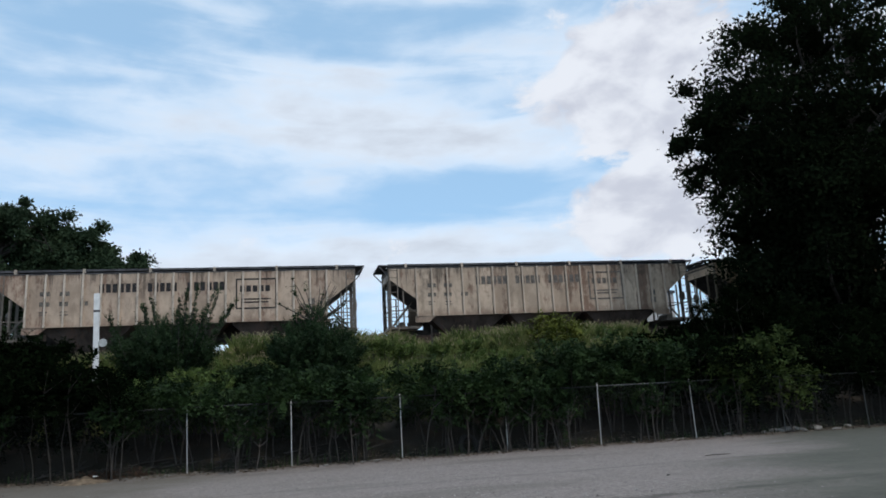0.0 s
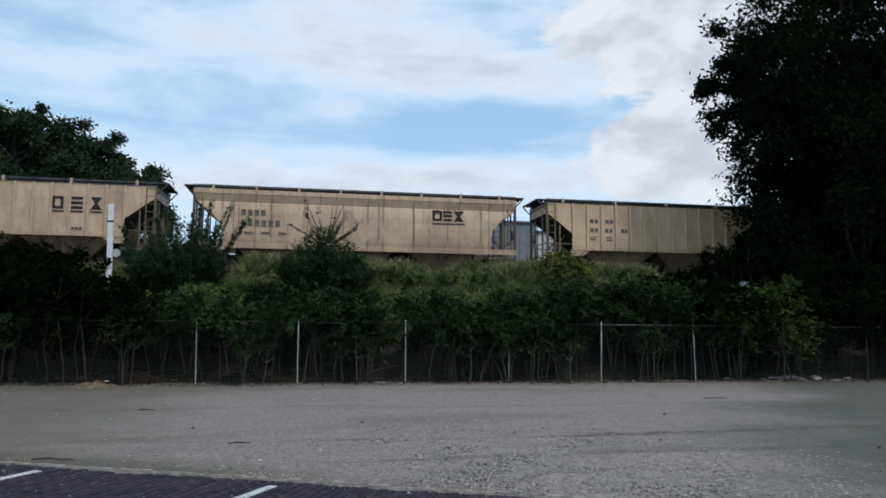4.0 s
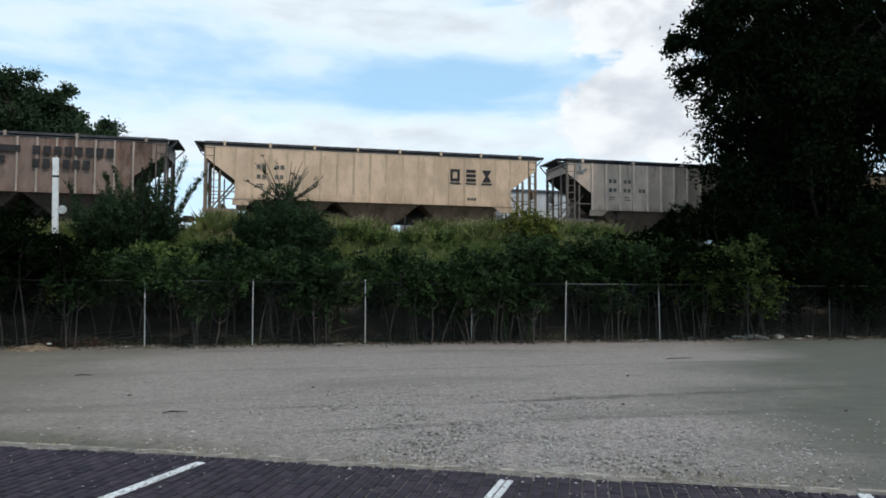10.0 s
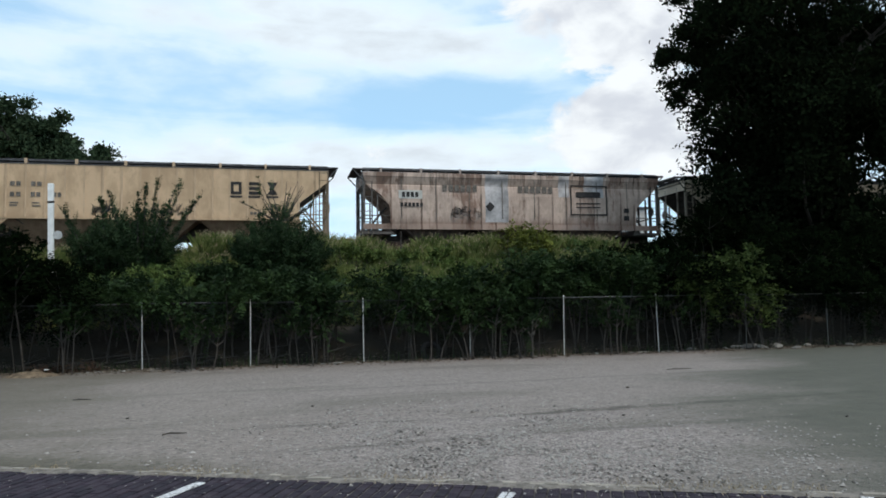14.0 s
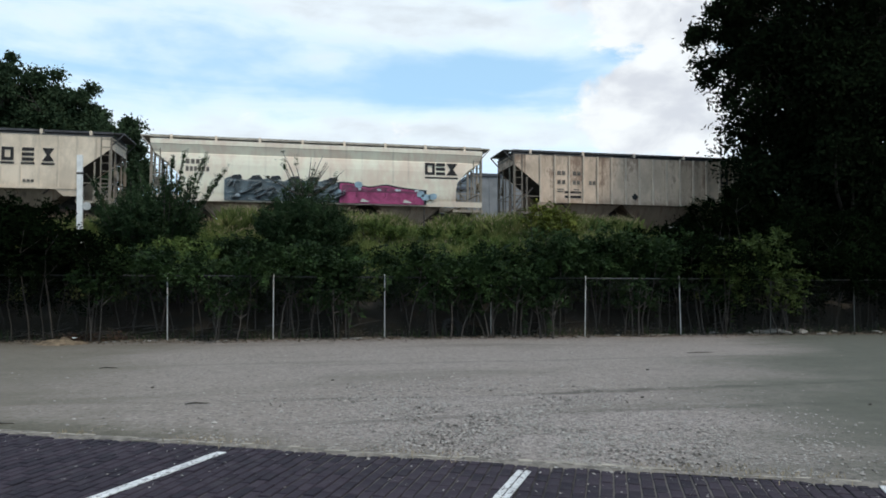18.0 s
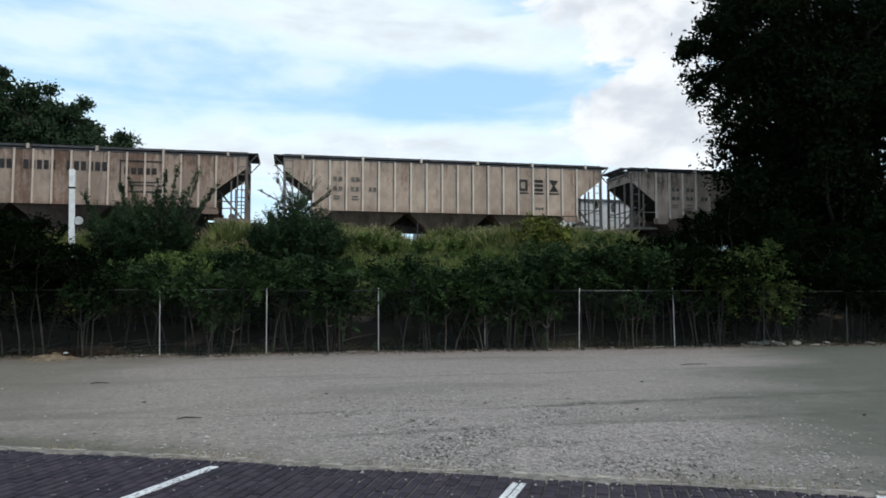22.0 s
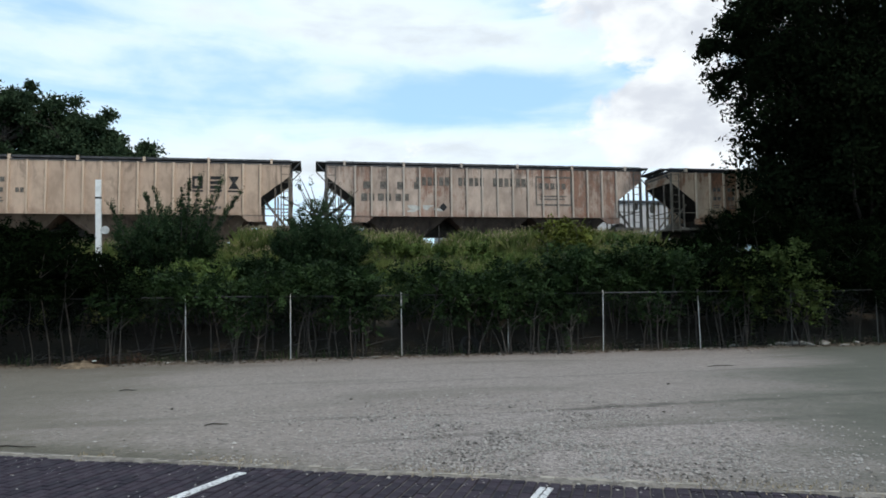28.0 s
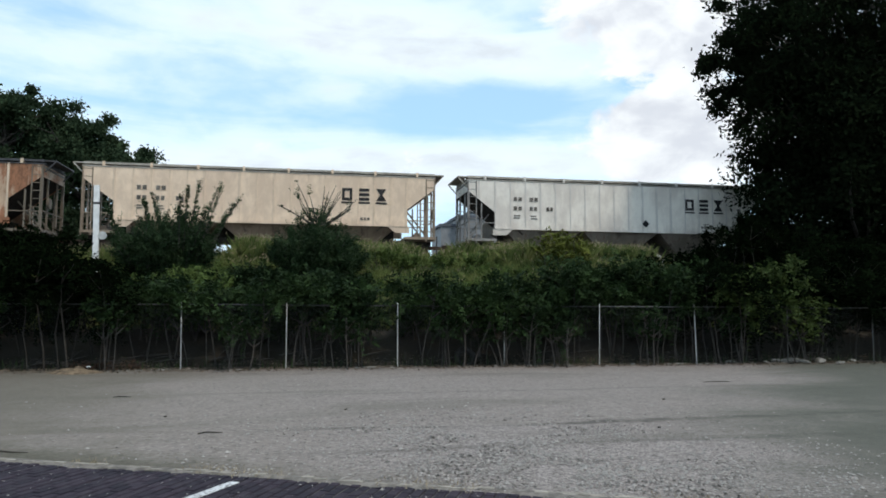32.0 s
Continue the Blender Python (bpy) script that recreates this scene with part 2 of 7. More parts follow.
def car_paint(name, colour, rust=0.3, grime=0.4, rust_colour=(0.1, 0.054, 0.038), seed=0.0, half=0.0):
    """Old paint on a freight car: faded blotches, mottled rust, soot, dirt run down from the roof and along the ribs,
    rib shadow painted in.
    """
    m, t, b = material(name, 0.62, 0.0, 0.25)
    c0 = t.nodes.new("ShaderNodeTexCoord")
    shift = t.nodes.new("ShaderNodeVectorMath")
    shift.inputs[1].default_value = (seed * 13.7, seed * 3.1, seed * 7.7)
    t.links.new(c0.outputs["Object"], shift.inputs[0])
    v = shift.outputs[0]
    place = t.nodes.new("ShaderNodeSeparateXYZ")
    t.links.new(c0.outputs["Object"], place.inputs[0])
    height = place.outputs[2]

    def stretched(x, y, z):
        p = t.nodes.new("ShaderNodeMapping")
        p.inputs["Scale"].default_value = (x, y, z)
        t.links.new(v, p.inputs[0])
        return p.outputs[0]

    def mixed(*pairs):
        out = None
        for value, weight in pairs:
            w = math_node(t, "MULTIPLY", value, weight)
            out = w if out is None else math_node(t, "ADD", out, w)
        return out

    fade = noise_of(t, stretched(0.5, 1, 0.45), 1.0, 5)
    blotch = noise_of(t, stretched(1.7, 1, 0.85), 1.0, 10, 0.7, 0.3)
    speck = noise_of(t, stretched(5.5, 1, 3.2), 1.0, 8, 0.7)
    streak = noise_of(t, stretched(3.6, 1, 0.32), 1.0, 7, 0.66)
    soot = noise_of(t, stretched(1.3, 1, 0.7), 1.0, 10, 0.7, 0.5)
    pale = tuple(min(0.85, x * 1.1 + 0.02) for x in colour)
    dull = tuple(x * (0.88 - 0.2 * grime) for x in colour)
    c = blend(t, spread(t, mixed((fade, 0.5), (blotch, 0.5)), 0.4, 0.6), dull, pale)
    field = mixed((blotch, 0.36), (speck, 0.24), (streak, 0.26), (fade, 0.14))
    rusty = blend(t, spread(t, mixed((speck, 0.6), (fade, 0.4)), 0.38, 0.62), tuple(x * 0.55 for x in rust_colour), tuple(min(1, x * 1.75) for x in rust_colour))
    if half:
        # each panel between two ribs has aged in its own way
        bay = (2 * half - 2.84) / 17
        along = math_node(t, "DIVIDE", math_node(t, "ADD", place.outputs[0], half - 1.42), bay)
        cell = t.nodes.new("ShaderNodeTexWhiteNoise")
        cell.noise_dimensions = "1D"
        t.links.new(math_node(t, "ADD", math_node(t, "FLOOR", along), seed * 31.7), cell.inputs["W"])
        c = blend(t, spread(t, cell.outputs["Value"], 0.2, 1.0, 0, 0.35 * grime), c, tuple(x * y for x, y in zip(colour, (0.55, 0.48, 0.44))))
        field = math_node(t, "ADD", field, math_node(t, "MULTIPLY", math_node(t, "SUBTRACT", cell.outputs["Value"], 0.5), 0.12 * min(1.0, rust * 2)))
        field = math_node(t, "ADD", field, spread(t, height, 2.6, 4.3, 0.0, 0.045 * min(1.0, rust * 2)))
    edge = 0.635 - 0.21 * rust
    mask = spread(t, field, edge - 0.035, edge + 0.065, 0, min(0.9, 0.25 + 1.1 * rust))
    c = blend(t, mask, c, rusty)
    c = blend(t, spread(t, speck, 0.66 - 0.1 * rust, 0.74, 0, 0.8 * min(1.0, rust * 1.6)), c, rust_colour)
    dark = spread(t, mixed((soot, 0.75), (streak, 0.25)), 0.55 - 0.045 * grime, 0.63, 0, 0.92 * grime)
    if half:
        dark = math_node(t, "MULTIPLY", dark, spread(t, height, 1.9, 4.2, 0.25, 1.0))
    c = blend(t, dark, c, tuple(x * 0.14 + 0.008 for x in colour))
    if half:
        # dirt run down from the roof edge
        run = noise_of(t, stretched(4.5, 1, 0.0), 1.0, 6, 0.72)
        reach = math_node(t, "ADD", height, math_node(t, "MULTIPLY", run, 7.4 * (0.25 + grime)))
        c = blend(t, spread(t, reach, 4.15 + 3.7 * (0.25 + grime), 4.85 + 3.7 * (0.25 + grime), 0, 0.1 + 0.72 * grime), c, tuple(x * 0.2 + 0.01 for x in colour))
        # and along the -x side of each rib: its shadow painted in, with uneven dirt
        seam = spread(t, math_node(t, "ADD", math_node(t, "FRACT", along), math_node(t, "MULTIPLY", math_node(t, "SUBTRACT", speck, 0.5), 0.2)), 0.84, 0.92, 0, 1)
        heavy = t.nodes.new("ShaderNodeTexWhiteNoise")
        heavy.noise_dimensions = "1D"
        t.links.new(math_node(t, "ADD", math_node(t, "FLOOR", math_node(t, "ADD", along, 0.5)), seed * 17.3), heavy.inputs["W"])
        seam = math_node(t, "MULTIPLY", seam, spread(t, heavy.outputs["Value"], 0.1, 0.95, 0.2, 1.0))
        seam = math_node(t, "MULTIPLY", seam, spread(t, noise_of(t, stretched(0.6, 1, 0.9), 1.0, 4, 0.6), 0.34, 0.56))
        c = blend(t, math_node(t, "MULTIPLY", seam, min(0.9, 0.15 + 1.0 * grime)), c, blend(t, speck, tuple(x * 0.16 for x in colour), tuple(x * 0.8 for x in rust_colour)))
        # rust thrown up along the sill
        low = math_node(t, "ADD", height, math_node(t, "MULTIPLY", blotch, 0.9))
        c = blend(t, spread(t, low, 2.05, 2.6, 0.2 + 0.6 * rust, 0), c, rusty)
    t.links.new(c, b.inputs["Base Color"])
    t.links.new(spread(t, mask, 0, 1, 0.55, 0.9), b.inputs["Roughness"])
    relief(t, b, speck, 0.12, 0.01)
    return m


def gravel_material():
    m, t, b = material("crushed_stone", 0.95, 0, 0.15)
    v = coords(t)
    cells = nd(t, "ShaderNodeTexVoronoi", Scale=52.0)
    t.links.new(v, cells.inputs["Vector"])
    wear = noise_of(t, v, 0.22, 5, 0.6, 0.5)
    mid = noise_of(t, v, 2.3, 6, 0.65)
    fine = noise_of(t, v, 60, 4, 0.7)
    g = t.nodes.new("ShaderNodeSeparateColor")
    t.links.new(cells.outputs["Color"], g.inputs[0])
    stone = blend(t, g.outputs[0], (0.13, 0.113, 0.104), (0.44, 0.385, 0.36))
    dust = blend(t, mid, (0.205, 0.177, 0.16), (0.325, 0.282, 0.257))
    place = t.nodes.new("ShaderNodeSeparateXYZ")
    t.links.new(v, place.inputs[0])
    # coarse stone lies bare in one stretch before the bricks; elsewhere fines cover it
    dx = math_node(t, "MULTIPLY", math_node(t, "SUBTRACT", place.outputs[0], 2.7), 0.34)
    dy = math_node(t, "MULTIPLY", math_node(t, "SUBTRACT", place.outputs[1], 8.1), 0.42)
    far_off = math_node(t, "ADD", math_node(t, "MULTIPLY", dx, dx), math_node(t, "MULTIPLY", dy, dy))
    bare = math_node(t, "ADD", far_off, math_node(t, "MULTIPLY", math_node(t, "SUBTRACT", math_node(t, "ADD", math_node(t, "MULTIPLY", wear, 0.5), math_node(t, "MULTIPLY", mid, 0.5)), 0.5), 4.5))
    c = blend(t, spread(t, bare, 0.1, 1.5, 0.05, 0.8), stone, dust)
    worn = math_node(t, "ADD", place.outputs[0], math_node(t, "MULTIPLY", wear, 5.0))
    c = blend(t, spread(t, worn, 0.5, 5.0, 0.85, 0.0), c, blend(t, mid, (0.215, 0.185, 0.163), (0.306, 0.265, 0.238)))
    c = blend(t, spread(t, fine, 0.55, 0.8, 0, 0.5), c, (0.1, 0.098, 0.092))
    pebble = nd(t, "ShaderNodeTexVoronoi", Scale=24.0)
    t.links.new(v, pebble.inputs["Vector"])
    pick = t.nodes.new("ShaderNodeSeparateColor")
    t.links.new(pebble.outputs["Color"], pick.inputs[0])
    c = blend(t, spread(t, pick.outputs[0], 0.78, 0.96, 0, 0.4), c, (0.44, 0.39, 0.35))
    c = blend(t, spread(t, pick.outputs[1], 0.8, 0.97, 0, 0.5), c, (0.085, 0.078, 0.07))
    c = blend(t, spread(t, noise_of(t, v, 11, 6, 0.72), 0.38, 0.64, 0.0, 0.3), c, (0.13, 0.116, 0.1))
    damp = noise_of(t, coords(t, (0.35, 1.3, 1)), 0.5, 4, 0.55, 0.6)
    c = blend(t, spread(t, damp, 0.52, 0.68, 0, 0.38), c, (0.118, 0.108, 0.087))
    # mossy strip beside the bricks
    away = math_node(t, "ADD", math_node(t, "MULTIPLY", place.outputs[0], 0.411), math_node(t, "MULTIPLY", place.outputs[1], 0.912))
    moss = math_node(t, "MULTIPLY", spread(t, math_node(t, "ADD", away, math_node(t, "MULTIPLY", mid, 0.9)), 6.9, 8.0, 1, 0), spread(t, place.outputs[0], -2.6, 1.2, 0.8, 0.0))
    c = blend(t, moss, c, (0.062, 0.062, 0.038))
    # two narrow wheel ruts with dark coarse stone in them
    spot = t.nodes.new("ShaderNodeSeparateXYZ")
    t.links.new(v, spot.inputs[0])
    drift = math_node(t, "ADD", math_node(t, "MULTIPLY", noise_of(t, v, 0.6, 4), 0.5), math_node(t, "MULTIPLY", spot.outputs[0], 0.045))
    for mid_y, deep in ((9.8, 0.75), (8.1, 0.45), (13.9, 0.3)):
        off = math_node(t, "ABSOLUTE", math_node(t, "SUBTRACT", math_node(t, "SUBTRACT", spot.outputs[1], drift), mid_y))
        line = math_node(t, "MULTIPLY", spread(t, off, 0.03, 0.16, 1, 0), spread(t, noise_of(t, v, 1.4, 6, 0.7), 0.33, 0.55))
        line = math_node(t, "MULTIPLY", line, spread(t, place.outputs[0], -1.5, 1.5))
        c = blend(t, math_node(t, "MULTIPLY", line, deep), c, (0.075, 0.07, 0.062))
    # greenish soil towards the right, with the lens's corner darkening painted into it
    patchy = math_node(t, "ADD", wear, math_node(t, "MULTIPLY", damp, 0.5))
    nearer = math_node(t, "SUBTRACT", place.outputs[0], math_node(t, "MULTIPLY", math_node(t, "SUBTRACT", place.outputs[1], 7.0), 0.7))
    corner_dark = math_node(t, "ADD", math_node(t, "MULTIPLY", nearer, 0.16), patchy)
    c = blend(t, spread(t, corner_dark, 1.2, 1.8, 0, 0.88), c, blend(t, mid, (0.062, 0.068, 0.055), (0.125, 0.124, 0.1)))
    # browner and darker ground towards the left
    left_dark = math_node(t, "ADD", math_node(t, "MULTIPLY", place.outputs[0], -0.13), patchy)
    c = blend(t, spread(t, left_dark, 0.9, 1.45, 0, 0.75), c, blend(t, mid, (0.1, 0.09, 0.068), (0.165, 0.148, 0.118)))
    t.links.new(c, b.inputs["Base Color"])
    h = math_node(t, "ADD", cells.outputs["Distance"], math_node(t, "MULTIPLY", fine, 0.5))
    relief(t, b, h, 0.7, 0.02)
    return m


def soil_material():
    m, t, b = material("weedy_soil", 0.95, 0, 0.1)
    v = coords(t)
    big, mid, fine = noise_of(t, v, 0.25, 5), noise_of(t, v, 2.0, 6), noise_of(t, v, 22, 5)
    c = blend(t, spread(t, big, 0.35, 0.65), (0.028, 0.027, 0.018), (0.05, 0.043, 0.033))
    c = blend(t, spread(t, mid, 0.45, 0.7), c, (0.04, 0.034, 0.027))
    c = blend(t, spread(t, fine, 0.4, 0.7, 0, 0.6), c, (0.022, 0.019, 0.015))
    t.links.new(c, b.inputs["Base Color"])
    relief(t, b, fine, 0.7, 0.05)
    return m


def brick_material():
    m, t, b = material("purple_brown_paver", 0.85, 0, 0.25)
    v = coords(t, which="Object")
    inf = t.nodes.new("ShaderNodeObjectInfo")
    g = t.nodes.new("ShaderNodeNewGeometry")
    pick = math_node(t, "FRACT", math_node(t, "ADD", inf.outputs["Random"], g.outputs["Random Per Island"]))
    c = blend(t, pick, (0.013, 0.01, 0.017), (0.036, 0.026, 0.037))
    grit = noise_of(t, v, 45, 6, 0.7)
    c = blend(t, spread(t, grit, 0.45, 0.75, 0, 0.55), c, (0.03, 0.024, 0.026))
    c = blend(t, spread(t, noise_of(t, v, 4.0, 7, 0.7), 0.5, 0.72, 0, 0.5), c, (0.06, 0.052, 0.058))
    t.links.new(c, b.inputs["Base Color"])
    relief(t, b, grit, 0.4, 0.008)
    return m


def line_paint():
    m, t, b = material("worn_white_paint", 0.7, 0, 0.3)
    v = coords(t)
    chips = noise_of(t, v, 26, 6, 0.7)
    c = blend(t, spread(t, noise_of(t, v, 3, 4), 0.3, 0.7), (0.5, 0.5, 0.5), (0.68, 0.68, 0.68))
    c = blend(t, spread(t, chips, 0.52, 0.6), c, (0.1, 0.085, 0.09))
    t.links.new(c, b.inputs["Base Color"])
    relief(t, b, chips, 0.3, 0.004)
    return m


M_GRAVEL, M_SOIL, M_BRICK, M_LINE = gravel_material(), soil_material(), brick_material(), line_paint()
M_JOINT = plain("sandy_joint", (0.1, 0.09, 0.082), 0.95, 0, 0.9, 0.45)
M_SAND = plain("washed_sand", (0.2, 0.178, 0.155), 0.95, 0, 0.45, 9, 0.6)
M_CONCRETE = plain("old_concrete", (0.33, 0.295, 0.25), 0.92, 0, 0.35, 5, 0.4)
M_STONE = foliage("loose_stone", (0.05, 0.045, 0.042), (0.42, 0.39, 0.36), (0.27, 0.255, 0.235), each=1.0)
M_RUBBLE = plain("pale_rubble", (0.25, 0.235, 0.21), 0.95, 0, 0.4, 7, 0.5)
M_DIRT = plain("sandy_dirt", (0.2, 0.15, 0.1), 0.95, 0, 0.6, 9, 0.9)
M_BALLAST = plain("track_ballast", (0.24, 0.23, 0.22), 0.95, 0, 0.5, 14, 0.8)
M_TIE = plain("creosote_wood", (0.07, 0.055, 0.045), 0.9, 0, 0.4, 6, 0.5)
M_RAIL = plain("rail_steel", (0.2, 0.15, 0.12), 0.5, 0.8, 0.3, 6)
M_GALV = plain("galvanised_steel", (0.52, 0.52, 0.5), 0.55, 0.25, 0.3, 7)
M_SHADED_GALV = plain("shaded_galvanised_steel", (0.11, 0.11, 0.107), 0.6, 0.3, 0.35, 7)
M_RAIL_DULL = plain("dull_grey_pipe", (0.11, 0.11, 0.108), 0.7, 0.2, 0.35, 7)
M_WIRE = plain("dull_wire", (0.045, 0.045, 0.045), 0.6, 0.5, 0.3, 5)
M_WHITE = plain("white_painted_wood", (0.78, 0.78, 0.76), 0.7, 0, 0.14, 5, 0.2)
M_BLACK = plain("black_paint", (0.02, 0.02, 0.022), 0.7, 0, 0.3, 5)
M_BARK = plain("grey_brown_bark", (0.05, 0.043, 0.036), 0.95, 0, 0.5, 8, 0.9)
M_STEM = plain("pale_stem_bark", (0.07, 0.061, 0.054), 0.95, 0, 0.4, 9, 0.6)
# on the cars' slope sheets this dark colour also stands in for shade
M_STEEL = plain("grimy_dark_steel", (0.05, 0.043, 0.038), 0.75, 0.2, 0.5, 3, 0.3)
M_TRUCK = plain("rusty_cast_steel", (0.085, 0.055, 0.042), 0.85, 0.2, 0.5, 4, 0.5)
M_WALL_GREY = plain("grey_sheet_metal", (0.25, 0.26, 0.27), 0.6, 0.1, 0.2, 1.2, 0.1)
M_WALL_PALE = plain("pale_sheet_metal", (0.6, 0.6, 0.6), 0.6, 0.1, 0.15, 1.0, 0.1)
M_ROOF_DARK = plain("dark_roof_edge", (0.1, 0.11, 0.13), 0.6, 0.2, 0.2, 2)
# near black: the crowns' silhouette against the sky is put into their colour
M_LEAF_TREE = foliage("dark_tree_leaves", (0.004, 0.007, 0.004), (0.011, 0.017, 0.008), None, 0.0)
M_LEAF_FAR = foliage("far_tree_leaves", (0.012, 0.021, 0.012), (0.042, 0.066, 0.034), None, 0.03, 0.5)
M_LEAF_HEDGE = foliage("hedge_leaves", (0.005, 0.01, 0.005), (0.022, 0.04, 0.015), (0.05, 0.086, 0.028), 0.06, 1.1)
# hedge leaves with deep shade put into their colour
M_LEAF_PAINTED_SHADE = foliage("leaves_with_painted_shade", (0.002, 0.004, 0.002), (0.007, 0.012, 0.005), None, 0.0)
M_LEAF_WEED = foliage("weed_leaves", (0.03, 0.052, 0.014), (0.1, 0.145, 0.038), (0.14, 0.175, 0.05), 0.1, 2.0)
M_LEAF_BUSH = foliage("bush_leaves", (0.012, 0.02, 0.007), (0.055, 0.08, 0.024), (0.08, 0.11, 0.03), 0.06, 2.0)
M_LEAF_SHRUB = foliage("shrub_leaves", (0.007, 0.014, 0.008), (0.04, 0.068, 0.03), None, 0.05, 1.5)
M_LEAF_BRIGHT = foliage("yellow_green_leaves", (0.05, 0.07, 0.014), (0.13, 0.14, 0.028))
M_GRASS = foliage("tall_grass", (0.034, 0.053, 0.015), (0.115, 0.152, 0.044), (0.2, 0.202, 0.075), each=0.6)
M_SEED = foliage("dry_seed_heads", (0.14, 0.11, 0.07), (0.34, 0.28, 0.19))

# ---- mesh tools ----
class Mesh:
    """Collects boxes, prisms and sheets, and turns them into one mesh."""

    def __init__(self):
        self.v, self.f = [], []

    def add(self, verts, faces):
        n = len(self.v)
        self.v += [tuple(p) for p in verts]
        self.f += [tuple(i + n for i in q) for q in faces]
        return self

    def box(self, x0, x1, y0, y1, z0, z1):
        return self.add([(x, y, z) for x in (x0, x1) for y in (y0, y1) for z in (z0, z1)],
                        [(0, 1, 3, 2), (4, 6, 7, 5), (0, 4, 5, 1), (2, 3, 7, 6), (0, 2, 6, 4), (1, 5, 7, 3)])

    def bar(self, a, b, w, h=None, sides=4):
        """A straight bar between two points, of square or round section."""
        a, b = Vector(a), Vector(b)
        d = (b - a).normalized()
        u = d.cross((0, 0, 1))
        u = u.normalized() if u.length > 1e-4 else Vector((1, 0, 0))
        k = d.cross(u)
        h = w if h is None else h
        ring = [(math.cos(2 * math.pi * (i + 0.5) / sides), math.sin(2 * math.pi * (i + 0.5) / sides)) for i in range(sides)]
        s = 0.7071 if sides == 4 else 0.5
        pts = [p + u * (c * w * s) + k * (t * h * s) for p in (a, b) for c, t in ring]
        q = [(i, (i + 1) % sides, sides + (i + 1) % sides, sides + i) for i in range(sides)]
        return self.add(pts, q + [tuple(reversed(range(sides))), tuple(range(sides, 2 * sides))])

    def prism(self, outline, y0, y1):
        """An outline in x and z, drawn out along y."""
        n = len(outline)
        pts = [(x, y0, z) for x, z in outline] + [(x, y1, z) for x, z in outline]
        return self.add(pts, [tuple(range(n)), tuple(reversed(range(n, 2 * n)))] + [(i + n, (i + 1) % n + n, (i + 1) % n, i) for i in range(n)])

    def tube(self, pts, radii, sides=6):
        rings = []
        for i, p in enumerate(pts):
            p = Vector(p)
            d = (Vector(pts[min(i + 1, len(pts) - 1)]) - Vector(pts[max(i - 1, 0)])).normalized()
            u = d.cross((0.3, 0.9, 0.1)).normalized()
            w = d.cross(u)
            rings += [p + (u * math.cos(2 * math.pi * k / sides) + w * math.sin(2 * math.pi * k / sides)) * radii[i] for k in range(sides)]
        q = [(r * sides + k, r * sides + (k + 1) % sides, (r + 1) * sides + (k + 1) % sides, (r + 1) * sides + k)
             for r in range(len(pts) - 1) for k in range(sides)]
        return self.add(rings, q + [tuple(range((len(pts) - 1) * sides, len(pts) * sides))])

    def data(self, name, mat, smooth=False):
        me = bpy.data.meshes.new(name)
        me.from_pydata(self.v, [], self.f)
        bm = bmesh.new()
        bm.from_mesh(me)
        bmesh.ops.recalc_face_normals(bm, faces=bm.faces)
        bm.to_mesh(me)
        bm.free()
        me.materials.append(mat)
        if smooth:
            me.polygons.foreach_set("use_smooth", [True] * len(me.polygons))
        return me


def polys(name, verts, size, mat):
    """Many loose faces of the same number of corners, from one array of corners."""
    n = len(verts) // size
    me = bpy.data.meshes.new(name)
    me.vertices.add(n * size)
    me.vertices.foreach_set("co", np.asarray(verts, np.float32).ravel())
    me.loops.add(n * size)
    me.loops.foreach_set("vertex_index", np.arange(n * size, dtype=np.int32))
    me.polygons.add(n)
    me.polygons.foreach_set("loop_start", np.arange(0, n * size, size, dtype=np.int32))
    me.update(calc_edges=True)
    me.materials.append(mat)
    return me


def part(name, me, parent, label="", at=None):
    ob = new(name, me)
    ob.parent = parent
    if at is not None:
        ob.matrix_basis = at
    if label:
        ob["label"] = label
    return ob


def thing(name, m, label, category, group="", kind="", me=None):
    ob = new(name, me)
    ob.matrix_basis = m
    return tagged(ob, label, category, group, kind)


def grid_sheet(name, xs, ys, height, mat):
    me = bpy.data.meshes.new(name)
    n = len(xs)
    v = [(x, y, height(x, y)) for y in ys for x in xs]
    f = [(j * n + i, j * n + i + 1, (j + 1) * n + i + 1, (j + 1) * n + i) for j in range(len(ys) - 1) for i in range(n - 1)]
    me.from_pydata(v, [], f)
    me.materials.append(mat)
    me.polygons.foreach_set("use_smooth", [True] * len(f))
    return me


def rough(x, y, s=1.0):
    return noise.noise((x * s, y * s, 0.37))


# ---- the lie of the land ----
RAIL = 4.02          # top of the rails
TRACK_Y = 37.1       # middle of the track
FENCE_Y = 20.22


def land(x, y):
    """Height of the ground: the low lot, the bank, the track bed on top."""
    if y < 19.6:
        return -0.12
    rise = min(max((y - 20.7) / 11.9, 0), 1)
    z = -0.12 + 0.14 * min(max((y - 19.6) / 1.0, 0), 1) + 3.68 * (rise * 0.85 + 0.15 * math.sin(rise * math.pi / 2))
    z += 0.16 * rough(x, y, 0.35) * min(1, max(0, (y - 20.7) / 2)) * (1 if y < 33 else 0.3)
    if y > 42:
        z -= min((y - 42) / 5, 1) * 1.4
    return z


def steps(*spans):
    out = []
    for a, b, n in spans:
        out += [a + (b - a) * i / n for i in range(n)]
    return out + [spans[-1][1]]


GX = steps((-2400, -400, 4), (-400, -60, 6), (-60, 90, 130), (90, 400, 6), (400, 2400, 4))
GY = steps((-2400, -300, 4), (-300, -20, 4), (-20, 19, 8), (19, 44, 50), (44, 60, 8), (60, 300, 6), (300, 2400, 4))
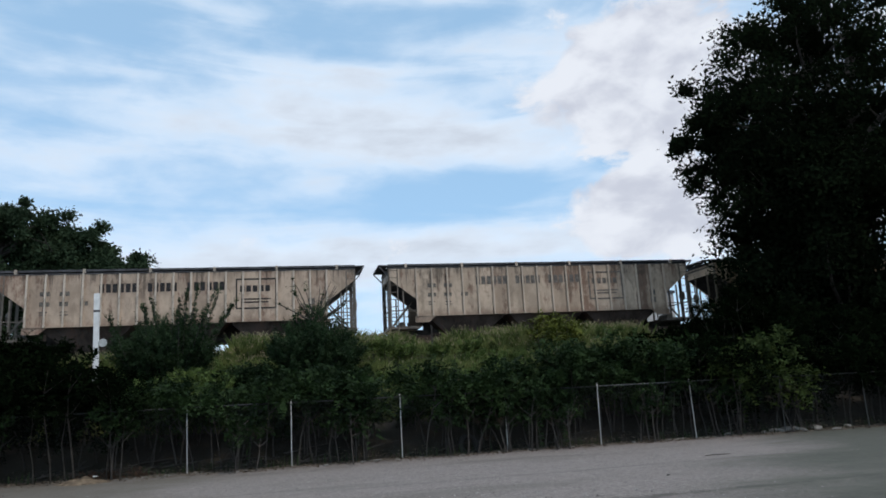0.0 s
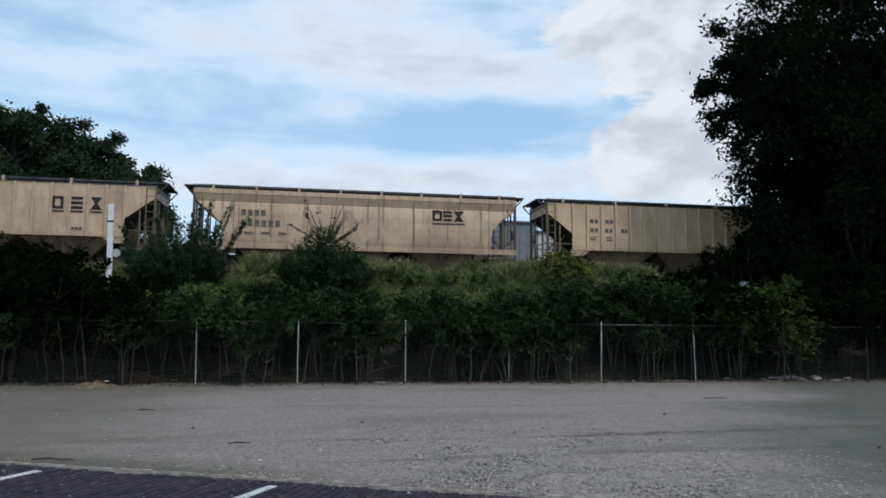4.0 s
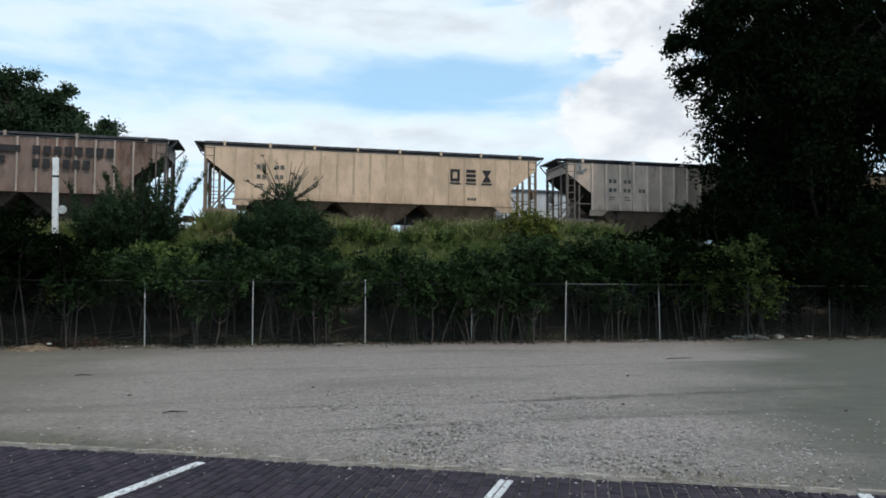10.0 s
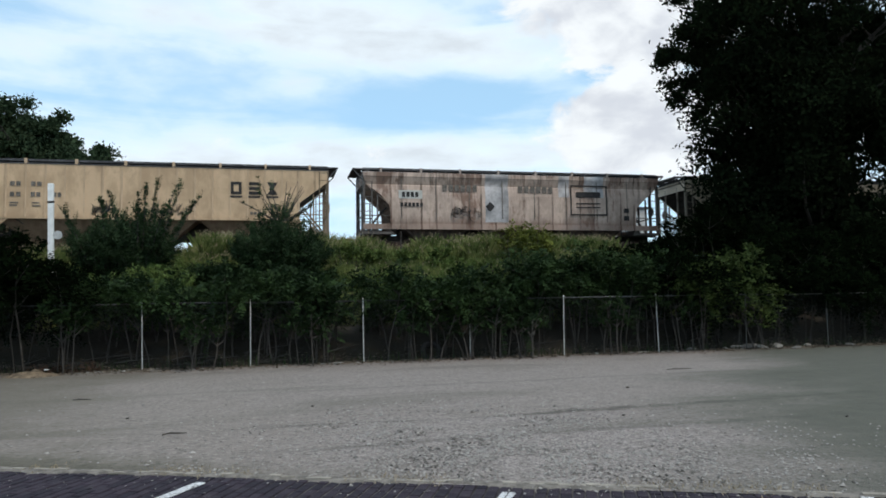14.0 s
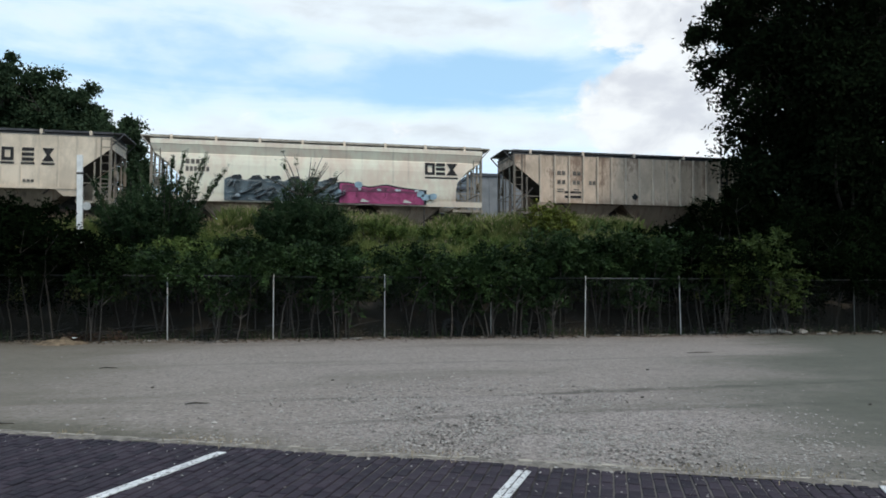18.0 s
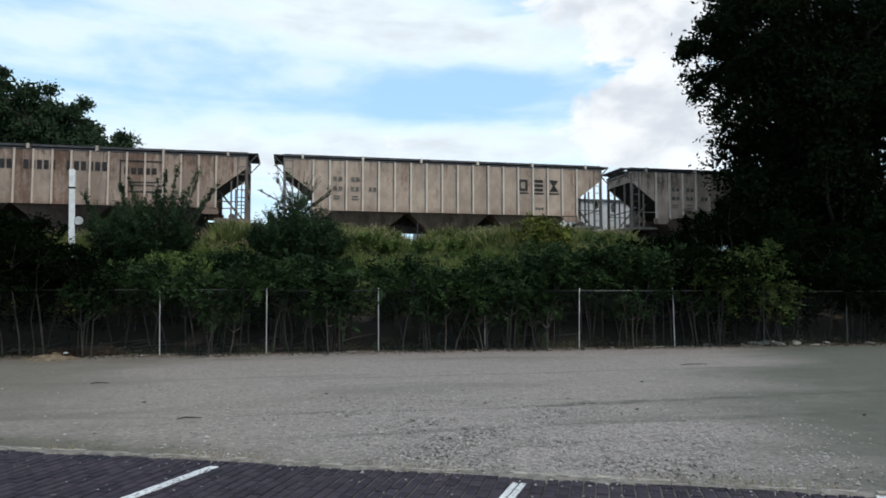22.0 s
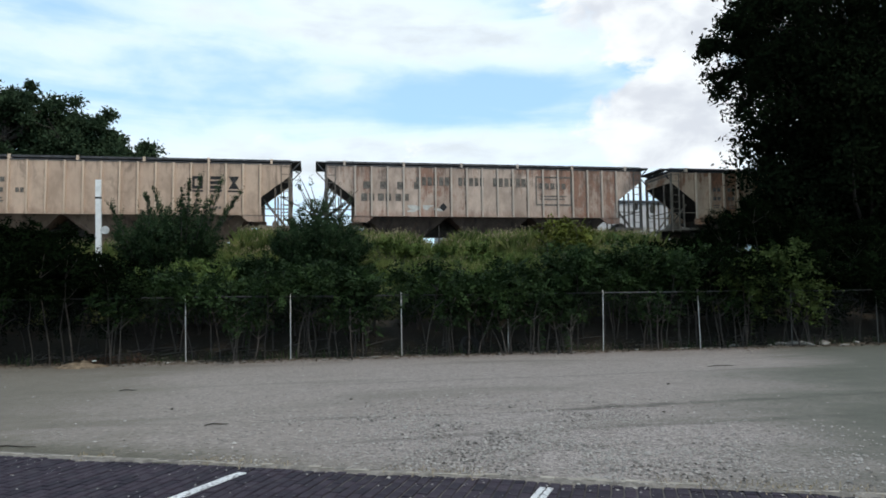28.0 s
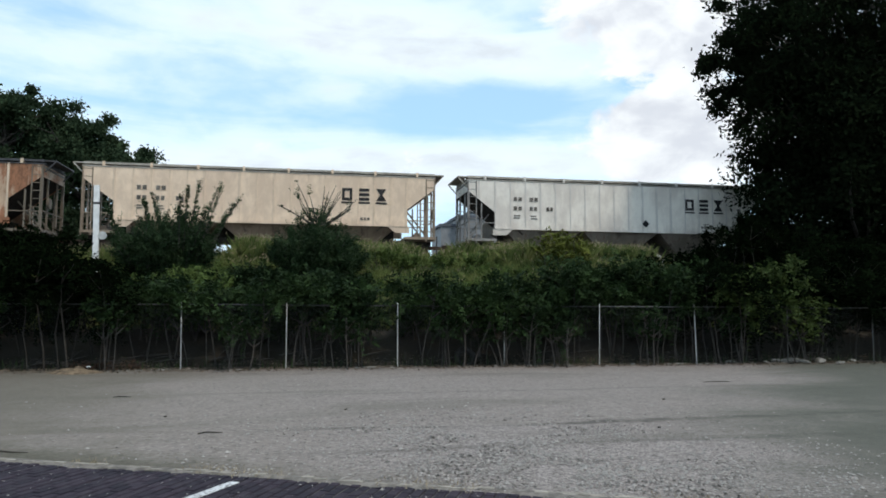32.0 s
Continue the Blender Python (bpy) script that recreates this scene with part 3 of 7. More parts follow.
tagged(new("ground", grid_sheet("ground", GX, GY, land, M_SOIL)), "weedy bank of dark soil rising to the railway", "ground", kind="structure")

# edge between the brick lot and the gravel: a straight line
EDGE_A, EDGE_DIR = Vector((-0.73, 7.43)), Vector((0.912, -0.411)).normalized()
EDGE_OUT = Vector((0.411, 0.912)).normalized()      # towards the gravel


def lot(s, d):
    """A place on the lot: s along the edge, d from it (gravel side positive)."""
    p = EDGE_A + EDGE_DIR * s + EDGE_OUT * d
    return p.x, p.y


def lot_height(x, y):
    z = 0.012 * rough(x, y, 0.7) + 0.02 * rough(x, y, 0.16)
    rut = math.exp(-((y - 10.1 - 0.15 * math.sin(x * 0.6)) / 0.16) ** 2) * 0.045 * max(0, min(1, (x - 0.5) / 1.5))
    edge = max(0.0, min(1.0, (y - 18.5) / 2.0))
    return z - rut + 0.03 * edge + 0.02 * edge * rough(x, y, 1.5)


def gravel_lot():
    # rows run from the brick edge to the fence, columns along the edge
    me = bpy.data.meshes.new("gravel_lot")
    cols, rows = 190, 80
    v, f = [], []
    for i in range(cols + 1):
        x0, y0 = lot(-60 + 150 * i / cols, 0.0)
        for j in range(rows + 1):
            k = (j / rows) ** 1.25
            y1 = 20.5 + 0.3 * rough(x0, 3.0, 0.8) + 0.2 * rough(x0, 9.0, 3.0)
            y = y0 + (y1 - y0) * k if y0 < y1 else y0 + j * 0.001
            v.append((x0 + 0.0 * k, y, lot_height(x0, y) if 0 < j < rows else (0.0 if j == 0 else -0.02)))
    n = rows + 1
    f = [(i * n + j, (i + 1) * n + j, (i + 1) * n + j + 1, i * n + j + 1) for i in range(cols) for j in range(rows)]
    me.from_pydata(v, [], f)
    me.materials.append(M_GRAVEL)
    me.polygons.foreach_set("use_smooth", [True] * len(f))
    return tagged(new("gravel_lot", me), "flat grey crushed stone lot with faint tyre ruts", "gravel lot", kind="structure")


gravel_lot()


def loose_stones():
    """Small angular stones lying on the lot."""
    rng = np.random.default_rng(5)
    v, f = [], []
    while len(v) < 6500 * 6:
        s, d = rng.uniform(-14, 22), rng.exponential(3.2) + 0.02
        x, y = lot(s, d)
        if y > 20.2 or (rough(x, y, 0.5) < -0.1 and rng.random() < 0.7) or rng.random() > max(0.008, math.exp(-((x - 2.6) / 2.5) ** 2 - ((y - 8.4) / 2.8) ** 2)) or rough(x + 7, y, 1.1) < -0.25:
            continue
        r = rng.uniform(0.007, 0.017) * (1.5 if rng.random() < 0.03 else 1.0) * (1 + y / 30)
        z = lot_height(x, y)
        a = rng.uniform(0, 6.28)
        n = len(v)
        for k in range(4):
            q = r * rng.uniform(0.7, 1.5)
            v.append((x + q * math.cos(a + k * 1.57), y + q * math.sin(a + k * 1.57), z + r * rng.uniform(0.0, 0.5)))
        v.append((x, y, z + r * rng.uniform(0.7, 1.1)))
        v.append((x, y, z - r))
        f += [(n, n + 1, n + 4), (n + 1, n + 2, n + 4), (n + 2, n + 3, n + 4), (n + 3, n, n + 4)]
    me = bpy.data.meshes.new("loose_stones")
    me.from_pydata(v, [], f)
    me.materials.append(M_STONE)
    tagged(new("loose_stones", me), "small pale grey stones strewn over the lot", "gravel", kind="stuff")


loose_stones()


# ---- brick lot with painted bays ----
def brick_lot():
    slab = Mesh()
    pts = [lot(-60, -0.0), lot(90, -0.0), lot(90, -60), lot(-60, -60)]
    slab.add([(x, y, -0.10) for x, y in pts] + [(x, y, -0.012) for x, y in pts],
             [(0, 1, 2, 3), (4, 5, 6, 7), (0, 1, 5, 4), (1, 2, 6, 5), (2, 3, 7, 6), (3, 0, 4, 7)])
    return tagged(new("brick_pavement", slab.data("brick_pavement", M_JOINT)), "parking lot paved with purple-brown bricks", "pavement", kind="structure")


PAVEMENT = brick_lot()


def edging():
    """A thin concrete strip, broken and half buried, with sand washed over it on to the bricks."""
    m = Mesh()
    rng = random.Random(3)
    s = -40.0
    while s < 60:
        n = rng.uniform(0.5, 2.2)
        o, w = rng.uniform(-0.025, 0.02), rng.uniform(0.035, 0.07)
        k = max(2, int(n / 0.12))
        for i in range(k):
            p, q = s + n * i / k, s + n * (i + 1) / k
            j = [rng.uniform(-0.008, 0.008) for _ in range(4)]
            c = [lot(p, 0.03 + o + j[0]), lot(q, 0.03 + o + j[1]), lot(q, 0.03 + o + w + j[2]), lot(p, 0.03 + o + w + j[3])]
            h = 0.016 + rng.uniform(-0.008, 0.008)
            m.add([(x, y, -0.08) for x, y in c] + [(x, y, h) for x, y in c], [(0, 1, 2, 3), (4, 5, 6, 7), (0, 1, 5, 4), (1, 2, 6, 5), (2, 3, 7, 6), (3, 0, 4, 7)])
        s += n + (rng.uniform(0.05, 0.7) if rng.random() < 0.6 else 0.02)
    tagged(new("edging_strip", m.data("edging_strip", M_CONCRETE)), "broken pale concrete edging half buried in gravel", "kerb", kind="structure")
    # sand and fines washed over the edge: low uneven drifts
    v, f = [], []
    cols, rows = 700, 8
    for i in range(cols + 1):
        s = -14 + 28 * i / cols
        reach = max(-0.1, 0.02 + 0.16 * rough(s, 4.0, 0.9) + 0.09 * rough(s, 8.0, 3.3) + 0.04 * rough(s, 1.0, 11.0))
        for j in range(rows + 1):
            k = j / rows
            d = 0.16 - (0.16 + reach) * k
            x, y = lot(s, d)
            v.append((x, y, 0.014 * math.sin(k * math.pi) ** 0.6 + 0.003 * rough(x, y, 14.0) - (0.012 if j in (0, rows) else 0.0)))
    n = rows + 1
    f = [(i * n + j, i * n + j + 1, (i + 1) * n + j + 1, (i + 1) * n + j) for i in range(cols) for j in range(rows)]
    me = bpy.data.meshes.new("sand_drift")
    me.from_pydata(v, [], f)
    me.materials.append(M_SAND)
    me.polygons.foreach_set("use_smooth", [True] * len(f))
    tagged(new("sand_drift", me), "grey-brown sand washed over the edge of the bricks", "sand", kind="stuff")


edging()
MARK_DIR = Vector((-0.5, -0.866)).normalized()


def bay_line(s, d, length, width=0.1):
    a = Vector(lot(s, d))
    w = Vector((-MARK_DIR.y, MARK_DIR.x)) * width / 2
    m = Mesh()
    n = 26
    rng = random.Random(int(s * 10))
    for i in range(n):
        p, q = a + MARK_DIR * (length * i / n), a + MARK_DIR * (length * (i + 1) / n)
        j0, j1 = rng.uniform(-0.006, 0.006), rng.uniform(-0.006, 0.006)
        c = [p - w * (1 + j0 * 8), q - w * (1 + j1 * 8), q + w * (1 - j0 * 8), p + w * (1 - j1 * 8)]
        m.add([(*k, 0.0015) for k in c] + [(*k, 0.0095) for k in c], [(0, 1, 2, 3), (4, 5, 6, 7), (0, 1, 5, 4), (1, 2, 6, 5), (2, 3, 7, 6), (3, 0, 4, 7)])
    part("painted_line", m.data("painted_line", M_LINE), PAVEMENT, "worn white parking bay line")


for s in (-5.5, -2.66, 0.18, 5.86, 8.7):
    bay_line(s, -0.02 if s > 5 else -0.24, 5.0, 0.1)
for s in (2.985, 3.05):      # this bay mark is a double stripe
    bay_line(s, -0.24, 5.0, 0.052)

# ---- track ----
def track():
    bed = Mesh()
    y = TRACK_Y
    bed.add([(x, y + dy, z) for x in (-300, 300) for dy, z in ((-2.9, RAIL - 0.62), (-1.75, RAIL - 0.2), (1.75, RAIL - 0.2), (2.9, RAIL - 0.62), (2.9, RAIL - 1.6), (-2.9, RAIL - 1.6))],
            [(0, 1, 7, 6), (1, 2, 8, 7), (2, 3, 9, 8), (3, 4, 10, 9), (4, 5, 11, 10), (5, 0, 6, 11), (0, 1, 2, 3, 4, 5), (6, 7, 8, 9, 10, 11)])
    base = tagged(new("track_bed", bed.data("track_bed", M_BALLAST)), "grey stone ballast carrying the railway track", "track bed", kind="structure")
    for dy in (-0.7525, 0.7525):
        r = Mesh()
        r.box(-300, 300, y + dy - 0.035, y + dy + 0.035, RAIL - 0.04, RAIL).box(-300, 300, y + dy - 0.01, y + dy + 0.01, RAIL - 0.14, RAIL - 0.038).box(-300, 300, y + dy - 0.07, y + dy + 0.07, RAIL - 0.165, RAIL - 0.138)
        part("rail", r.data("rail", M_RAIL), base, "rusty steel rail")
    t = Mesh()
    x = -60.0
    while x < 90:
        t.box(x - 0.11, x + 0.11, y - 1.3, y + 1.3, RAIL - 0.3, RAIL - 0.168)
        x += 0.55
    tagged(part("sleepers", t.data("sleepers", M_TIE), base, "dark creosoted wooden sleepers"), kind="stuff")


track()


# ---- covered hopper cars ----
# Each car stands with its middle at x = 0, the rail top at z = 0, its near side towards -y.
EAVE, SILL = 4.23, 1.75
CACHE = {}


def cached(key, make):
    if key not in CACHE:
        CACHE[key] = make()
    return CACHE[key]


def end_at(kind, a, z):
    """How far along x the side sheet reaches at height z."""
    if kind == "round":
        if z >= 3.75:
            return a
        if z <= 2.3:
            return a - 1.35
        k = (3.75 - z) / 1.45
        return a - 1.35 * math.sin(k * math.pi / 2) ** 1.1
    if z >= 3.68:
        return a
    if z <= 2.6:
        return a - 1.4
    return a - 1.4 * (3.68 - z) / 1.08


def side_profile(kind):
    if kind == "round":
        return [(-1.4, EAVE + 0.02), (-1.62, EAVE - 0.01), (-1.625, EAVE - 0.22), (-1.6, EAVE - 0.26), (-1.47, EAVE - 0.62), (-1.5, EAVE - 0.66), (-1.545, 3.35), (-1.575, 3.1), (-1.575, 2.6), (-1.55, 2.2), (-1.5, 1.75), (-1.47, 1.62)]
    return [(-1.5, EAVE), (-1.5, 3.68), (-1.5, 3.14), (-1.5, 2.6), (-1.5, SILL)]


def side_mesh(kind, a, mat, far):
    sgn = -1 if far else 1
    prof = side_profile(kind)
    m = Mesh()
    pts, n = [], 14
    for depth in (0.0, 0.04):
        for y, z in prof:
            e = end_at(kind, a, z)
            pts += [(-e + 2 * e * i / n, sgn * (y + depth), z) for i in range(n + 1)]
    w, h = n + 1, len(prof)
    f = [(k + j * w + i, k + j * w + i + 1, k + (j + 1) * w + i + 1, k + (j + 1) * w + i) for k in (0, w * h) for j in range(h - 1) for i in range(n)]
    rim = [i for i in range(w)] + [j * w + n for j in range(1, h)] + [(h - 1) * w + i for i in reversed(range(n))] + [j * w for j in reversed(range(1, h - 1))]
    f += [(rim[i], rim[(i + 1) % len(rim)], rim[(i + 1) % len(rim)] + w * h, rim[i] + w * h) for i in range(len(rim))]
    m.add(pts, f)
    return m.data("side_sheet", mat)


def ribs_of(kind, a):
    if kind == "ribbed":
        return [(-a + 1.42 + (2 * a - 2.84) * i / 17, 0.08, 0.1) for i in range(18)]
    if kind == "flat":
        return [(-a + 1.42 + (2 * a - 2.84) * i / 17, 0.06, 0.022) for i in range(18)]
    return [(-a + 1.9 + (2 * a - 3.8) * i / 7, 0.045, 0.012) for i in range(8)]


def hopper_mesh(mat):
    m = Mesh()
    top, bot = 1.74, 0.5
    p = [(-2.1, -1.42, top), (2.1, -1.42, top), (2.1, 1.42, top), (-2.1, 1.42, top), (-0.62, -0.75, bot), (0.62, -0.75, bot), (0.62, 0.75, bot), (-0.62, 0.75, bot)]
    m.add(p, [(0, 1, 5, 4), (1, 2, 6, 5), (2, 3, 7, 6), (3, 0, 4, 7), (0, 1, 2, 3), (4, 5, 6, 7)])
    m.box(-0.7, 0.7, -0.85, 0.85, 0.38, 0.5)
    for x in (-0.55, 0.55):
        m.bar((x * 3.0, -1.3, top - 0.1), (x, -0.82, bot), 0.05)
    return m.data("hopper_bay", mat)


def wheel_mesh():
    m = Mesh()
    k = 20
    prof = [(-0.07, 0.0), (-0.07, 0.16), (-0.02, 0.3), (-0.06, 0.36), (-0.06, 0.46), (-0.03, 0.46), (0.0, 0.42), (0.06, 0.42), (0.06, 0.36), (0.03, 0.3), (0.07, 0.16), (0.07, 0.0)]
    pts = [(r * math.cos(2 * math.pi * i / k), y, r * math.sin(2 * math.pi * i / k)) for y, r in prof for i in range(k)]
    m.add(pts, [(j * k + i, j * k + (i + 1) % k, (j + 1) * k + (i + 1) % k, (j + 1) * k + i) for j in range(len(prof) - 1) for i in range(k)])
    return m.data("wheel", M_TRUCK)


def truck_frame_mesh():
    m = Mesh()
    for y in (-1.12, 1.0):
        m.prism([(-1.15, 0.62), (-0.75, 0.62), (-0.4, 0.8), (0.4, 0.8), (0.75, 0.62), (1.15, 0.62), (1.15, 0.42), (0.8, 0.38), (0.42, 0.2), (-0.42, 0.2), (-0.8, 0.38), (-1.15, 0.42)], y, y + 0.12)
    m.box(-0.22, 0.22, -1.0, 1.0, 0.42, 0.7)
    for x in (-0.88, 0.88):
        m.bar((x, -1.0, 0.42), (x, 1.0, 0.42), 0.15, sides=8)
    for x in (-0.12, 0.0, 0.12):
        for y in (-1.08, 1.04):
            m.bar((x, y, 0.28), (x, y, 0.6), 0.09, sides=6)
    return m.data("side_frame", M_TRUCK)


def ladder_mesh(mat, low, high):
    m = Mesh()
    for x in (0.0, 0.42):
        m.box(x - 0.025, x + 0.025, -0.03, 0.03, low, high)
    for i in range(9):
        z = low + 0.12 + i * (high - low - 0.2) / 8
        m.box(0.02, 0.4, -0.015, 0.015, z, z + 0.03)
    return m.data("ladder", mat)


def end_cage(car, mat, a, turn):
    """Shear plate, corner posts, braces and rails of the open end; it faces -x."""
    key = (mat.name, a)
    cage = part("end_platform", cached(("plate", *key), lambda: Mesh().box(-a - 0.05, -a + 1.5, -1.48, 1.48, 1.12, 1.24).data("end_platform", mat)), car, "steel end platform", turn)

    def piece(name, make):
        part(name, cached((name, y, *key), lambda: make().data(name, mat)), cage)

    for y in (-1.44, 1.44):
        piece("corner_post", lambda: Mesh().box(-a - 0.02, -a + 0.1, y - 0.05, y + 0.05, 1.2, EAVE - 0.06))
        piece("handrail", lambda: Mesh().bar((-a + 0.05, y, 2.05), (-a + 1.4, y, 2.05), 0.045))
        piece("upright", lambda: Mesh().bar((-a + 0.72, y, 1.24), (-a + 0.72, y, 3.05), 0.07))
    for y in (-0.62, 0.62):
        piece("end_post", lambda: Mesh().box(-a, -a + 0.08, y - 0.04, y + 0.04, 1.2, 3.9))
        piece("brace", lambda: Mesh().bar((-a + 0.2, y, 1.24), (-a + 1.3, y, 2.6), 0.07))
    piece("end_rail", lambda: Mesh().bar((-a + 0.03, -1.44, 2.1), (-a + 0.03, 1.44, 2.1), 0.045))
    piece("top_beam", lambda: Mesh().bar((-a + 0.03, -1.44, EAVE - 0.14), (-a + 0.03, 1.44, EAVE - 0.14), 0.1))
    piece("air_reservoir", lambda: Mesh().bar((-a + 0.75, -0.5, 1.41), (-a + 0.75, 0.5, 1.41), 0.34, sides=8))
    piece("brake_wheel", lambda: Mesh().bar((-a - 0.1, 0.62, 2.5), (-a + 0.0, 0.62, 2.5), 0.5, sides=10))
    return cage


def roof_mesh(mat, a, kind):
    m = Mesh()
    e = 1.4 if kind == "round" else 1.5
    prof = [(-e - 0.03, EAVE - 0.02), (-e - 0.03, EAVE + 0.03), (-e * 0.5, EAVE + 0.13), (0, EAVE + 0.16), (e * 0.5, EAVE + 0.13), (e + 0.03, EAVE + 0.03), (e + 0.03, EAVE - 0.02)]
    m.add([(x, y, z) for x in (-a - 0.03, a + 0.03) for y, z in prof], [(i, (i + 1) % 7, 7 + (i + 1) % 7, 7 + i) for i in range(7)] + [tuple(range(7)), tuple(range(7, 14))])
    return m.data("roof", mat, False)


def board_mesh(mat, a, tip):
    """Grated walkways along both sides of the roof, with the end steps over the gap."""
    m = Mesh()
    for y in (-1.42, 0.98):
        m.box(-a, a, y, y + 0.44, EAVE + 0.12, EAVE + 0.22)
    for i in range(11):
        x = -a + 0.5 + (2 * a - 1.0) * i / 10
        m.box(x - 0.05, x + 0.05, 0.96, 1.46, EAVE + 0.02, EAVE + 0.121)
    for s in (-1, 1):
        x0, x1 = sorted((s * a, s * tip))
        m.box(x0, x1, -1.3, 1.3, EAVE + 0.16, EAVE + 0.21)
        m.bar((s * tip * 0.999, -1.28, EAVE + 0.17), (s * a, -1.28, EAVE - 0.35), 0.05)
        m.bar((s * tip * 0.999, 1.28, EAVE + 0.17), (s * a, 1.28, EAVE - 0.35), 0.05)
    return m.data("running_board", mat)


def bracket_mesh(mat):
    """An angle bracket that carries the walkway over the eave."""
    return Mesh().box(-0.055, 0.055, -1.5, -1.43, EAVE + 0.0, EAVE + 0.23).box(-0.045, 0.045, -1.43, -1.0, EAVE + 0.05, EAVE + 0.118).data("bracket", mat)


def hatch_mesh(mat, a):
    m = Mesh()
    m.box(-a + 0.6, a - 0.6, -0.28, 0.28, EAVE + 0.15, EAVE + 0.25)
    for i in range(9):
        x = -a + 1.2 + (2 * a - 2.4) * i / 8
        m.box(x - 0.03, x + 0.03, -0.32, 0.32, EAVE + 0.25, EAVE + 0.28)
    return m.data("roof_hatch", mat)


def hopper_car(kind, length, paint, rib_paint, cage_paint, trim, label):
    a = length / 2 - 0.85
    tip = length / 2 - 0.36
    car = thing("hopper_car", Matrix(), label, "railway wagon", "cars of the freight train")
    for far in (False, True):
        part("side_sheet", side_mesh(kind, a, paint, far), car)
    ribs = ribs_of(kind, a)
    for sgn in (-1, 1):
        for i, (x, w, d) in enumerate(ribs):
            if kind == "round":
                continue
            me = cached(("rib", kind, rib_paint.name), lambda: Mesh().box(-w / 2, w / 2, -d / 2, d / 2, SILL - 0.02, EAVE - 0.02).data("rib", rib_paint))
            part("rib", me, car, at=pose(x, sgn * (1.5 + d / 2 - 0.001), 0))
    # side sill and the bolster plates at its ends
    low = 1.36 if kind == "round" else SILL - 0.13
    for y in (-1.5, 1.5):
        m = Mesh()
        if kind == "round":
            m.box(-a, a, y - 0.04, y + 0.04, low, SILL - 0.12)
        else:
            m.box(-a + 1.38, a - 1.38, y - 0.07, y + 0.07, SILL - 0.03, SILL + 0.06)
            for s in (-1, 1):
                x0, x1 = sorted((s * (a - 1.3), s * (a - 2.35)))
                m.prism([(x0, SILL - 0.03), (x1, SILL - 0.03), (x1 - (0.35 if s < 0 else 0), low - 0.2), (x0 + (0.35 if s > 0 else 0), low - 0.2)], y - 0.04, y + 0.04)
        part("side_sill", m.data("side_sill", paint), car)
    part("roof", cached(("roof", kind, trim.name, a), lambda: roof_mesh(trim, a, kind)), car)
    walkway = part("running_board", cached(("board", trim.name, a), lambda: board_mesh(trim, a, tip)), car, "grated steel roof walkway")
    every = 6 if kind == "ribbed" else 8
    for i in range(every):
        part("bracket", cached(("bracket", rib_paint.name), lambda: bracket_mesh(rib_paint)), walkway, at=pose(-a + 0.9 + (2 * a - 1.8) * i / (every - 1), -0.04, 0))
    part("roof_hatch", cached(("hatch", trim.name, a), lambda: hatch_mesh(trim, a)), car)
    for s in (0, 180):
        turn = pose(0, 0, 0, 0, 0, s)
        slope = Mesh()
        zs = [3.7, 2.6, 1.5]
        pts = []
        for z in zs:
            x = -(a - (3.72 - z) * 1.296) if kind != "round" else -(a - (3.72 - z) * 1.15)
            pts += [(x, -1.45, z), (x, 1.45, z), (x + 0.06, -1.45, z), (x + 0.06, 1.45, z)]
        slope.add(pts, [(0, 1, 5, 4), (4, 5, 9, 8), (2, 6, 7, 3), (6, 10, 11, 7), (0, 2, 3, 1), (8, 9, 11, 10), (0, 4, 6, 2), (4, 8, 10, 6), (1, 3, 7, 5), (5, 7, 11, 9)])
        # ribbed and flat cars: shade under the slope is put into the dark steel
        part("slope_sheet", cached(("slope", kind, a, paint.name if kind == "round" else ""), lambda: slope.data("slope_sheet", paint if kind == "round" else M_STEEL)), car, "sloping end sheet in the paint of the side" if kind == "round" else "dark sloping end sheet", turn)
        wall = Mesh().box(-a, -a + 0.04, -1.46, 1.46, 3.66, EAVE)
        part("end_sheet", cached(("endw", paint.name, a), lambda: wall.data("end_sheet", paint)), car, at=turn)
        cage = end_cage(car, cage_paint, a, turn)
        part("ladder", cached(("ladder", cage_paint.name), lambda: ladder_mesh(cage_paint, 1.0, EAVE - 0.06)), cage, at=pose(-a + 0.02, -1.5, 0))
        part("ladder", cached(("ladder", cage_paint.name), lambda: ladder_mesh(cage_paint, 1.0, EAVE - 0.06)), cage, at=pose(-a + 0.02, 1.5, 0))
        tx = -(length / 2 - 2.35)
        frame_ob = part("truck", cached("truck", truck_frame_mesh), car, "four-wheeled cast steel truck", turn @ pose(tx, 0, 0))
        for x in (-0.88, 0.88):
            for y in (-0.76, 0.76):
                part("wheel", cached("wheel", wheel_mesh), frame_ob, at=pose(x, y, 0.46))
        cp = cached("coupler", lambda: Mesh().box(-0.55, 0.6, -0.09, 0.09, 0.72, 0.9).box(-0.62, -0.4, -0.16, 0.16, 0.66, 0.97).data("coupler", M_TRUCK))
        part("coupler", cp, car, at=turn @ pose(-(length / 2 - 0.62), 0, 0))
    # added sheet, no part of such cars: blocks the sky, keeps openings dark
    part("centre_sheet", cached(("plate", a), lambda: Mesh().box(-a + 1.9, a - 1.9, -0.03, 0.03, 1.12, 1.74).data("centre_sheet", M_STEEL)), car, "added dark sheet that fills the openings between the hopper bays")
    part("centre_sill", cached(("sill", a), lambda: Mesh().box(-a, a, -0.25, 0.25, 0.8, 1.15).data("centre_sill", M_STEEL)), car)
